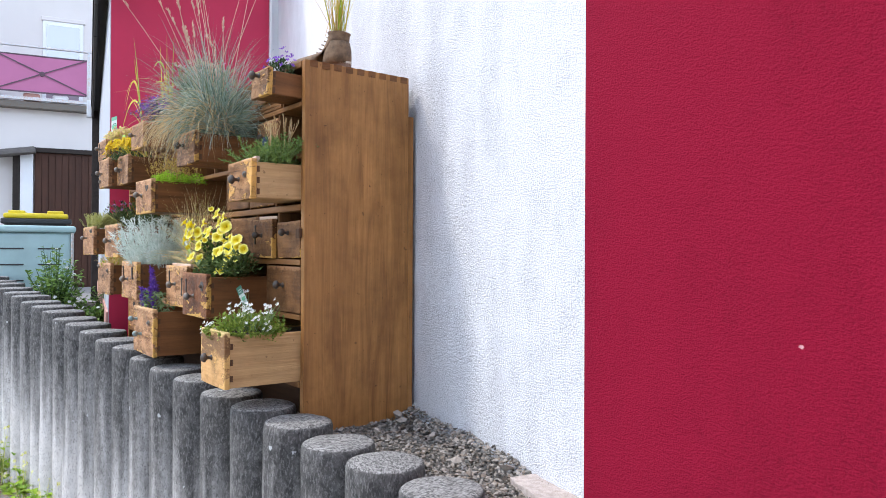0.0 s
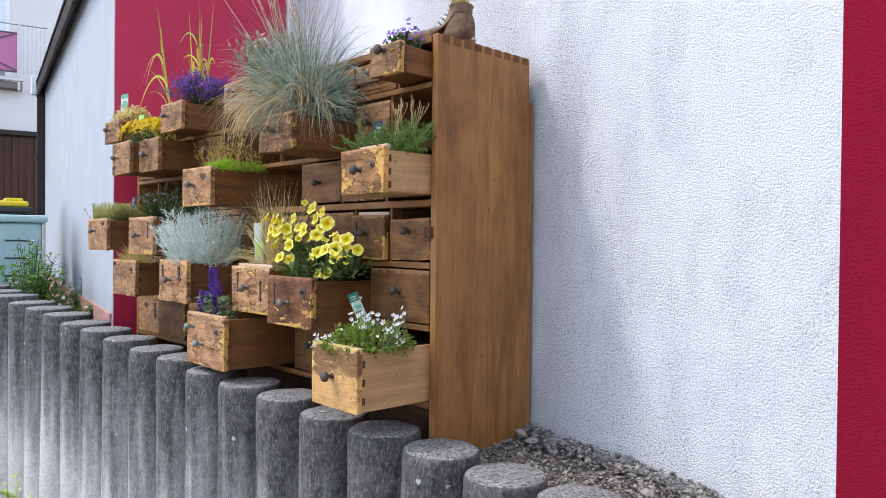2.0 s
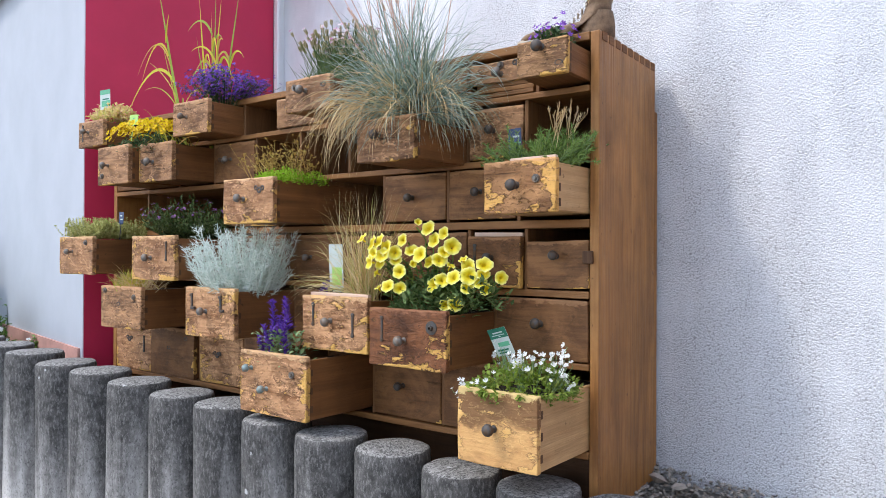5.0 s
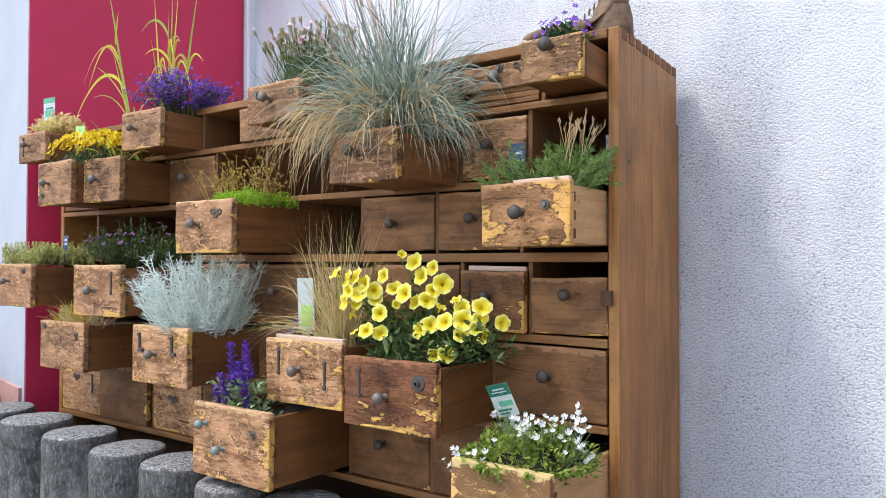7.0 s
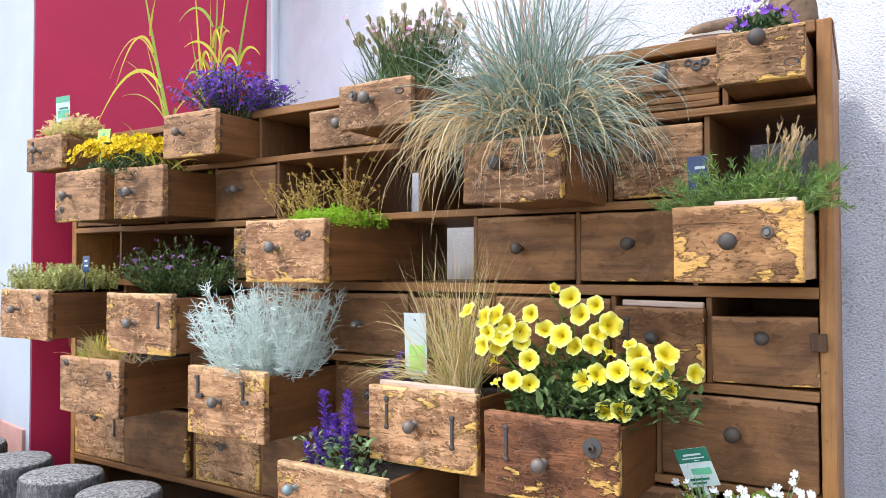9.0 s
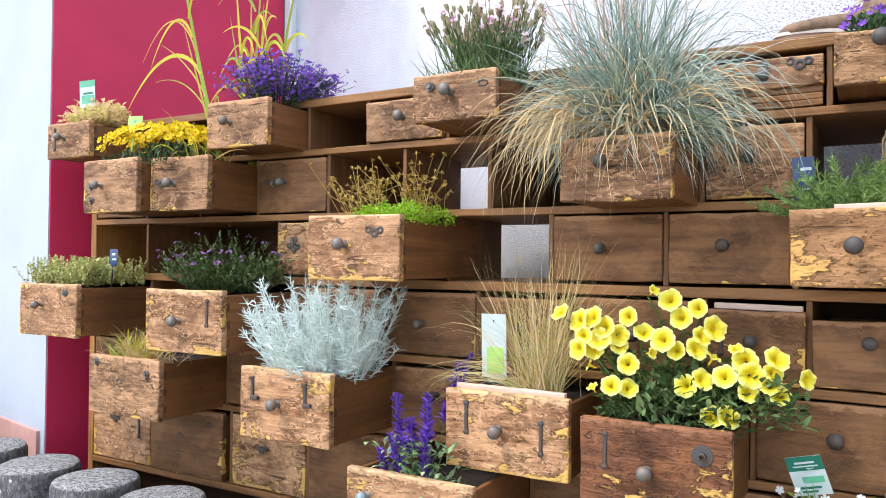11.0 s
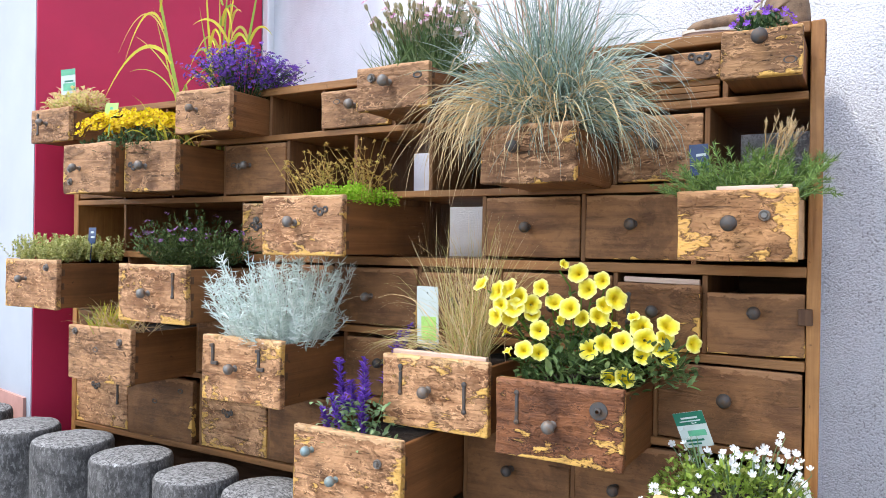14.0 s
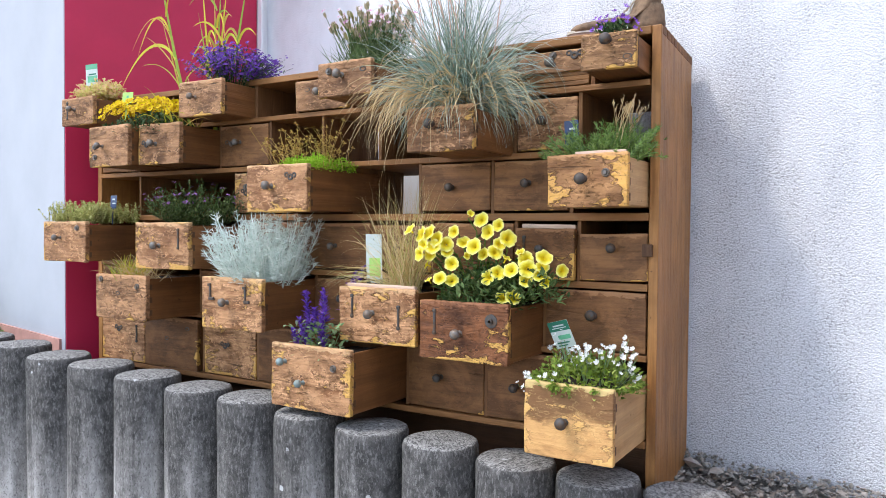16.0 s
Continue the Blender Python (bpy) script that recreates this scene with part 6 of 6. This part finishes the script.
WEED = foliage("weed_leaf", [(0.26, 0.42, 0.04), (0.40, 0.56, 0.06), (0.16, 0.30, 0.05), (0.50, 0.56, 0.10)], 0.5, 0.35)
for n, (x, y, h, spread, count) in enumerate(((0.93, 5.35, 0.24, 0.13, 110), (0.95, 4.85, 0.22, 0.15, 170), (0.86, 5.75, 0.36, 0.14, 150))):
    w = thing("roadside_weed", pose(x, y, 0.0), "leafy yellow-green weed at the foot of the posts", "weed", "weeds along the posts")
    rnd = random.Random(40 + n)
    vf, st = ([], []), ([], [])
    for k in range(count // 9):
        tip = Vector((rnd.gauss(0, spread * 0.55), rnd.gauss(0, spread), h * rnd.uniform(0.4, 1.0)))
        stem(st, [Vector((tip.x * 0.3, tip.y * 0.3, 0)), tip * 0.6, tip], 0.0022, 0.0012)
        for j in range(9):
            leaf(vf, tip * rnd.uniform(0.45, 1.0), rand_dir(rnd, -0.2, 0.7), rnd.uniform(0.035, 0.07), rnd.uniform(0.02, 0.034), rnd)
    part_data("leaf_mass", vf, WEED, w, kind="stuff")
    part_data("stemwork", st, WEED, w, kind="stuff")
    fl = ([], [])
    for k in range(12):
        tip = Vector((rnd.gauss(-0.03, spread * 0.4), rnd.gauss(-0.15, spread), h * rnd.uniform(0.9, 1.5)))
        bloom(fl, tip, rand_dir(rnd, 0, 1) + Vector((-0.5, -0.5, 0)), 0.011, 4, rnd)
        stem(fl, [Vector((tip.x * 0.3, tip.y * 0.3, 0)), tip * 0.7, tip], 0.0012, 0.0008)
    part_data("blossom", fl, foliage("weed_flower", [(0.72, 0.70, 0.20), (0.80, 0.80, 0.35)], 0.6, 0.3), w, kind="stuff")
vf = ([], [])
rnd = random.Random(44)
for k in range(1500):
    leaf(vf, (rnd.uniform(0.35, 1.0), rnd.uniform(4.0, 6.4), 0.004 + rnd.uniform(0, 0.02)), rand_dir(rnd, -0.15, 0.25), rnd.uniform(0.02, 0.06), rnd.uniform(0.008, 0.024), rnd, 0.15)
tagged(part_data("bark_litter", vf, MULCH, kind="stuff"), "brown bark chips and dead leaves on the ground", "litter")


# ---- plant tags ----
CARD = smooth_paint("tag_card", (0.50, 0.56, 0.53), 0.6, 0.05, 30, 0.02)
TAG_GREEN = smooth_paint("tag_dark_green", (0.012, 0.14, 0.085), 0.35, 0.05, 30, 0.02)
TAG_MINT = smooth_paint("tag_mint", (0.12, 0.42, 0.24), 0.6, 0.12, 25, 0.02)
TAG_BLUE = smooth_paint("tag_blue", (0.014, 0.04, 0.13), 0.35, 0.2, 40, 0.02)
TAG_BLACK = smooth_paint("tag_black", (0.02, 0.022, 0.025), 0.4, 0.05, 30, 0.02)
TAG_LIME = smooth_paint("tag_lime", (0.36, 0.60, 0.14), 0.6, 0.06, 30, 0.02)


def plant_label(label, x, u, z, w, h, turn, pieces, base=CARD, tongue=0.1):
    """A printed card; pieces: material, centre and size on it in parts of its width and height."""
    m = CAB @ Matrix.Translation((x, u, z)) @ pose(0, 0, 0, *turn)
    t = thing("plant_label", m, label, "plant label", "plant tags")
    bm = box((-0.0004, -w / 2, -h / 2), (0.0004, w / 2, h / 2))
    box((-0.0003, -w * 0.06, -h / 2 - tongue), (0.0003, w * 0.06, -h / 2), 0.0, 1, bm)
    part("card", bm, base, t)
    for k, (mat, cy, cz, sy, sz) in enumerate(pieces):
        y, zz = -cy * w, cz * h
        part("print_bar", box((-0.0008 - 0.0002 * k, y - sy * w / 2, zz - sz * h / 2), (-0.0004, y + sy * w / 2, zz + sz * h / 2)), mat, t)


plant_label("dark green and white plant tag with unreadable print", -0.14, 0.196, 0.395, 0.062, 0.080, (-16, -18, 0), [(TAG_GREEN, 0, 0.32, 1.0, 0.36), (CARD, 0.0, 0.34, 0.55, 0.05), (CARD, 0.0, 0.25, 0.7, 0.03), (TAG_MINT, 0.1, -0.1, 0.6, 0.16), (TAG_GREEN, -0.05, -0.3, 0.6, 0.05), (TAG_GREEN, -0.1, -0.4, 0.45, 0.04)])
plant_label("pale plant tag with a green picture and a black foot", -0.14, 0.842, 0.583, 0.060, 0.165, (0, -3, 4), [(TAG_LIME, 0.05, -0.14, 0.7, 0.36), (TAG_BLACK, 0, -0.44, 1.0, 0.12), (CARD, 0.05, -0.43, 0.6, 0.03), (TAG_BLACK, 0.0, 0.4, 0.06, 0.03)], CARD, 0.06)
plant_label("small green and white plant tag stuck in the sedum", -0.12, 2.362, 1.330, 0.056, 0.092, (-5, 4, 20), [(TAG_MINT, 0, 0.38, 1.0, 0.24), (TAG_GREEN, 0.05, 0.02, 0.62, 0.07), (TAG_MINT, 0.05, -0.20, 0.80, 0.30)], CARD, 0.02)
plant_label("small light green plant tag among the daisies", -0.12, 2.120, 1.212, 0.068, 0.045, (3, 5, 0), [(TAG_MINT, 0, 0.1, 0.2, 0.2)], TAG_LIME, 0.07)
plant_label("dark blue plant tag with pale print beside the rosemary", -0.05, 0.210, 0.955, 0.040, 0.085, (-4, 4, 10), [(CARD, 0.1, 0.22, 0.5, 0.07), (TAG_MINT, 0.2, 0.0, 0.5, 0.05), (CARD, 0.1, -0.25, 0.35, 0.04)], TAG_BLUE, 0.06)
plant_label("small dark blue plant tag behind the thyme", -0.13, 2.200, 0.785, 0.040, 0.055, (0, 4, 0), [(CARD, 0.0, 0.2, 0.4, 0.12), (CARD, 0.1, -0.1, 0.5, 0.1)], TAG_BLUE, 0.08)

# ---- old boot with grass ----
LEATHER = smooth_paint("boot_leather", (0.27, 0.165, 0.09), 0.75, 0.3, 24, 0.9)
RUBBER = smooth_paint("boot_sole", (0.30, 0.19, 0.14), 0.75, 0.15, 25, 0.3)
INSIDE = smooth_paint("boot_lining", (0.10, 0.07, 0.05), 0.9, 0.1, 20, 0.2)
LACE = smooth_paint("boot_lace", (0.62, 0.55, 0.45), 0.8, 0.1, 60, 0.3)
boot = thing("work_boot", CAB @ Matrix.Translation((0.205, 0.015, 1.2515)) @ pose(0, 0, 0, 0, 0, 27), "worn brown leather ankle boot used as a planter", "boot")


def loft(sections, segs, close_first=True, close_last=True):
    """sections: centre (x, y, z), half width, half height, tilt of the ring in degrees about x."""
    bm = bmesh.new()
    rings = []
    for (cx, cy, cz), hw, hh, tilt in sections:
        rot = Matrix.Rotation(radians(tilt), 3, "X")
        rings.append([bm.verts.new(Vector((cx, cy, cz)) + rot @ Vector((hw * math.cos(a), 0, hh * math.sin(a)))) for a in (2 * math.pi * k / segs for k in range(segs))])
    for a, b in zip(rings, rings[1:]):
        for k in range(segs):
            bm.faces.new((a[k], a[(k + 1) % segs], b[(k + 1) % segs], b[k]))
    if close_first:
        bm.faces.new(rings[0][::-1])
    if close_last:
        bm.faces.new(rings[-1])
    for v in bm.verts:
        v.co += noise.noise_vector(v.co * 22) * 0.003 + noise.noise_vector(v.co * 60) * 0.0012
    bmesh.ops.recalc_face_normals(bm, faces=bm.faces[:])
    return bm


foot = [((0, 0.285, 0.032), 0.012, 0.008, 0), ((0, 0.272, 0.034), 0.034, 0.015, 0), ((0, 0.245, 0.037), 0.045, 0.020, 0), ((0, 0.205, 0.041), 0.048, 0.026, 6),
        ((0, 0.165, 0.044), 0.047, 0.028, 12), ((0, 0.130, 0.051), 0.046, 0.037, 30), ((0, 0.100, 0.064), 0.045, 0.047, 55), ((0, 0.066, 0.090), 0.050, 0.048, 76),
        ((0, 0.054, 0.118), 0.047, 0.040, 86), ((0, 0.051, 0.134), 0.044, 0.037, 88), ((0, 0.051, 0.141), 0.049, 0.041, 88), ((0, 0.051, 0.140), 0.044, 0.037, 88), ((0, 0.051, 0.120), 0.040, 0.034, 88)]
part("upper", loft(foot, 22), LEATHER, boot, "creased brown leather", True)
heel = [((0, 0.060, 0.022), 0.054, 0.056, 88), ((0, 0.058, 0.05), 0.0545, 0.055, 88), ((0, 0.056, 0.08), 0.0525, 0.050, 88), ((0, 0.054, 0.105), 0.0485, 0.0435, 88), ((0, 0.054, 0.107), 0.045, 0.040, 88)]
part("heel_counter", loft(heel, 20), LEATHER, boot, "", True)
sole = bmesh.new()
outline = []
for k in range(36):
    a = 2 * math.pi * k / 36
    y = 0.147 - 0.147 * math.cos(a)
    wdt = 0.047 - 0.012 * math.exp(-((y - 0.12) / 0.045) ** 2)
    outline.append((math.sin(a) * wdt * (1 if abs(math.sin(a)) > 0.3 else 0.97), y))
loz = [sole.verts.new((x, y, 0.0 if y < 0.09 or y > 0.13 else 0.006)) for x, y in outline]
hiz = [sole.verts.new((x * 1.03, y, 0.024)) for x, y in outline]
sole.faces.new(loz)
sole.faces.new(hiz[::-1])
for k in range(36):
    sole.faces.new((loz[k], hiz[k], hiz[(k + 1) % 36], loz[(k + 1) % 36]))
bmesh.ops.recalc_face_normals(sole, faces=sole.faces[:])
part("sole", sole, RUBBER, boot, "reddish brown rubber sole")
welt = bmesh.new()
lower = [welt.verts.new((x * 1.07, (y - 0.147) * 1.02 + 0.147, 0.0225)) for x, y in outline]
upper = [welt.verts.new((x * 1.05, (y - 0.147) * 1.015 + 0.147, 0.030)) for x, y in outline]
welt.faces.new(lower)
welt.faces.new(upper[::-1])
for k in range(36):
    welt.faces.new((lower[k], upper[k], upper[(k + 1) % 36], lower[(k + 1) % 36]))
bmesh.ops.recalc_face_normals(welt, faces=welt.faces[:])
part("welt", welt, LACE, boot, "pale stitched welt")
for k in range(5):
    bm = bmesh.new()
    y, z = 0.090 + 0.012 * k, 0.128 - 0.013 * k
    box((-0.026, y - 0.0025, z - 0.002), (0.026, y + 0.0025, z + 0.0025), 0.001, 1, bm)
    part("lace", bm, LACE, boot, "pale lace")
vf = ([], [])
stem(vf, [(0.026, 0.102, 0.114), (0.046, 0.10, 0.09), (0.050, 0.105, 0.05), (0.047, 0.115, 0.03)], 0.0025, 0.002)
part_data("loose_lace", vf, LACE, boot)
part("lining", lathe([(0.033, 0.124), (0.0, 0.122)], 16, None, Matrix.Translation((0, 0.051, 0))), INSIDE, boot)
rnd = random.Random(51)
tuft = thing("boot_grass", boot.matrix_world @ Matrix.Translation((0, 0.051, 0.125)), "yellowing upright grass growing out of the boot", "grass")
vf = ([], [])
for k in range(46):
    blade(vf, (rnd.gauss(0, 0.014), rnd.gauss(0, 0.016), 0), (rnd.gauss(0, 0.14), rnd.gauss(0, 0.16), 1), rnd.uniform(0.12, 0.36), rnd.uniform(0.003, 0.006), rnd.uniform(0.0, 0.6), 7, rnd)
part_data("blade_tuft", vf, STRIPED, tuft, kind="stuff")
vf = ([], [])
for k in range(26):
    blade(vf, (rnd.gauss(0, 0.014), rnd.gauss(0, 0.016), 0), (rnd.gauss(0, 0.22), rnd.gauss(0, 0.26), 1), rnd.uniform(0.08, 0.3), rnd.uniform(0.002, 0.004), rnd.uniform(0.0, 0.9), 7, rnd)
part_data("dry_blade_tuft", vf, STRAW, tuft, kind="stuff")

# ---- yard beyond: bins, bushes, neighbouring house ----
TEAL = smooth_paint("teal_plastic", (0.40, 0.57, 0.57), 0.45, 0.06, 6, 0.05)
YELLOW_LID = smooth_paint("yellow_plastic", (0.80, 0.60, 0.02), 0.4, 0.05, 8, 0.05)
BLACK_PLASTIC = smooth_paint("black_plastic", (0.03, 0.032, 0.035), 0.45, 0.05, 8, 0.05)
HOUSE_WHITE = smooth_paint("house_render", (0.72, 0.67, 0.64), 0.85, 0.03, 1.2, 0.2)
PINK_PANEL = smooth_paint("balcony_panel", (0.50, 0.15, 0.29), 0.5, 0.05, 2, 0.05)
DARK_STEEL = smooth_paint("dark_steel", (0.10, 0.05, 0.07), 0.5, 0.05, 6, 0.05)
GALVANISED = iron("galvanised", (0.55, 0.56, 0.58), 0.6, 0.4)
GLASS, nt, bs = nodes_of("window_glass")
bs.inputs["Base Color"].default_value = (0.50, 0.50, 0.53, 1)
bs.inputs["Roughness"].default_value, bs.inputs["Metallic"].default_value = 0.04, 0.55

bin_t = thing("compost_bin", pose(1.33, 7.15, 0.93, 0, 0, -12), "teal plastic bin with a ridged front and flat lid", "bin")
part("body", box((-0.30, -0.30, 0.0), (0.27, 0.30, 0.80), 0.03, 3), TEAL, bin_t)
part("lid", box((-0.33, -0.33, 0.80), (0.30, 0.33, 0.855), 0.018, 2), TEAL, bin_t)
for k in range(3):
    for s in (-0.17, 0.10):
        part("slot", box((s - 0.08, -0.306, 0.40 + 0.13 * k), (s + 0.09, -0.298, 0.412 + 0.13 * k), 0.002), BLACK_PLASTIC, bin_t)
part("hinge_strip", box((0.262, -0.31, 0.15), (0.285, -0.28, 0.80), 0.006), GALVANISED, bin_t)
bin_y = thing("wheelie_bin", pose(1.52, 8.15, 0.93, 0, 0, -12), "black wheeled bin with a bright yellow lid", "bin")
part("body", box((-0.26, -0.30, 0.05), (0.26, 0.30, 0.93), 0.03, 2), BLACK_PLASTIC, bin_y)
part("rim", box((-0.29, -0.33, 0.90), (0.30, 0.34, 0.95), 0.012, 2), BLACK_PLASTIC, bin_y)
part("lid", box((-0.27, -0.32, 0.95), (0.27, 0.32, 1.00), 0.02, 2), YELLOW_LID, bin_y, "bright yellow lid")
for s in (-0.16, 0.16):
    part("lid_bulge", box((s - 0.07, -0.30, 0.99), (s + 0.07, 0.25, 1.025), 0.012, 2), YELLOW_LID, bin_y)
    wheel = lathe([(0.0, -0.02), (0.09, -0.02), (0.1, -0.01), (0.1, 0.01), (0.09, 0.02), (0.0, 0.02)], 16, None, Matrix.Translation((s * 1.5, 0.28, 0.10)) @ Matrix.Rotation(radians(90), 4, "Y"))
    part("wheel", wheel, BLACK_PLASTIC, bin_y)

for n, (x, y, rx, ry, h, count) in enumerate(((1.28, 6.2, 0.24, 0.36, 0.62, 1500), (1.50, 5.85, 0.16, 0.16, 0.22, 420), (1.70, 6.5, 0.14, 0.2, 0.34, 320))):
    b = thing("garden_bush", pose(x, y, 0.97), "loose green bush with small pale flowers behind the posts", "bush", "bushes behind the posts")
    rnd = random.Random(60 + n)
    vf, st, fl = ([], []), ([], []), ([], [])
    for k in range(count // 10):
        d = rand_dir(rnd, 0.25, 1.0)
        tip = Vector((d.x * rx, d.y * ry, d.z * h)) * rnd.uniform(0.7, 1.1)
        stem(st, [Vector((d.x * 0.03, d.y * 0.03, 0)), tip * 0.6 + Vector((0, 0, 0.03)), tip], 0.003, 0.0015)
        for j in range(10):
            leaf(vf, tip * rnd.uniform(0.5, 1.0), rand_dir(rnd, -0.3, 0.8), rnd.uniform(0.025, 0.055), rnd.uniform(0.014, 0.028), rnd)
        if rnd.random() < 0.15:
            bloom(fl, tip, d + Vector((-0.3, -0.5, 0)), 0.013, 5, rnd)
    part_data("leaf_mass", vf, GREEN, b, kind="stuff")
    part_data("stemwork", st, DEEP, b, kind="stuff")
    part_data("blossom", fl, WHITE_PETAL, b, kind="stuff")

house = thing("neighbour_house", BLD @ Matrix.Translation((-1.2, 13.2, 0.0)), "white rendered neighbouring house with a balcony over a shed", "house")
part("lower_wall", box((-7.0, 0.05, 0.9), (5.0, 0.35, 4.06), 0.0), HOUSE_WHITE, house)
part("upper_wall", box((-7.0, 1.35, 4.0), (5.0, 1.65, 9.0), 0.0), HOUSE_WHITE, house)
part("roof", box((-7.3, 1.0, 9.0), (5.3, 6.0, 9.25), 0.02), DARK_TIMBER, house)
win = part("window", box((-0.80, 1.31, 4.35), (-0.10, 1.37, 5.98), 0.01), WHITE_METAL, house, "white framed window")
part("pane", box((-0.73, 1.295, 4.42), (-0.17, 1.312, 5.90)), GLASS, win)
part("window_frame", box((-0.73, 1.288, 4.95), (-0.17, 1.318, 5.0)), WHITE_METAL, win)
part("reveal", box((-0.83, 1.30, 5.98), (-0.07, 1.36, 6.06), 0.01), HOUSE_WHITE, win)
balcony = part("balcony", box((-5.0, -0.12, 4.04), (0.05, 1.34, 4.16), 0.01), ZINC, house, "grey balcony slab with a metal edge")
part("edge_strip", box((-5.0, -0.15, 4.17), (0.07, -0.10, 4.23), 0.005), GALVANISED, balcony)
part("handrail", box((-5.0, -0.12, 5.09), (0.42, -0.085, 5.125), 0.01), GALVANISED, balcony)
for k in range(3):
    x = -1.43 - 1.45 * k
    p = part("panel", box((x, -0.105, 4.33), (x + 1.40, -0.095, 4.965), 0.002), PINK_PANEL, balcony, "dusky pink balustrade panel")
    for a, b in (((x, 4.34), (x + 1.40, 4.955)), ((x, 4.955), (x + 1.40, 4.34))):
        vf = ([], [])
        stem(vf, [(a[0], -0.112, a[1]), (b[0], -0.112, b[1])], 0.013, 0.013)
        part_data("brace", vf, DARK_STEEL, p)
    part("boss", lathe([(0, 0.02), (0.04, 0.018), (0.045, 0.0)], 14, None, Matrix.Translation((x + 0.70, -0.108, 4.648)) @ Matrix.Rotation(radians(90), 4, "X")), DARK_STEEL, p)
    for z in (4.325, 4.955):
        part("panel_rail", box((x, -0.112, z - 0.012), (x + 1.40, -0.09, z + 0.012), 0.003), DARK_STEEL, p)
for x in (0.0, -1.45, -2.9):
    part("rail_post", box((x - 0.02, -0.13, 4.02), (x + 0.02, -0.09, 5.10), 0.004), GALVANISED, balcony)
for k in range(6):
    part("rail_bar", box((0.06 + 0.06 * k, -0.105, 4.3), (0.072 + 0.06 * k, -0.093, 5.09)), GALVANISED, balcony)
for x in (-0.9, -0.45, -1.6):
    part("planter", box((x - 0.12, -0.06, 4.17), (x + 0.13, 0.1, 4.31), 0.02), PINK_RENDER if x < -0.8 else WHITE_METAL, balcony)
shed = part("shed_door", box((-0.84, -0.02, 0.93), (1.3, 0.045, 3.30), 0.0), BROWN_BOARD, house, "dark brown boarded garage front")
for k in range(20):
    x = -0.83 + 0.105 * k
    part("board", box((x, -0.036, 0.95), (x + 0.098, -0.02, 3.28), 0.003), BROWN_BOARD, shed)
part("door_handle", box((-0.01, -0.06, 1.9), (0.02, -0.036, 2.05), 0.004), GALVANISED, shed)
part("shed_beam", box((-0.95, -0.10, 3.29), (1.35, 0.05, 3.37), 0.005), DARK_TIMBER, house)
part("pillar", box((-1.06, -0.06, 0.93), (-0.86, 0.045, 3.27), 0.005), WHITE_METAL, house)
part("dark_post", box((-1.17, -0.07, 0.93), (-1.065, 0.045, 3.24), 0.005), DARK_TIMBER, house)
canopy = bmesh.new()
box((-1.6, -0.35, -0.05), (0.0, 0.04, 0.05), 0.01, 1, canopy)
c = part("canopy", canopy, GREY_TIMBER, house, "grey weathered canopy beam")
c.location, c.rotation_euler = (-0.82, 0.0, 3.31), (0, radians(-9), 0)
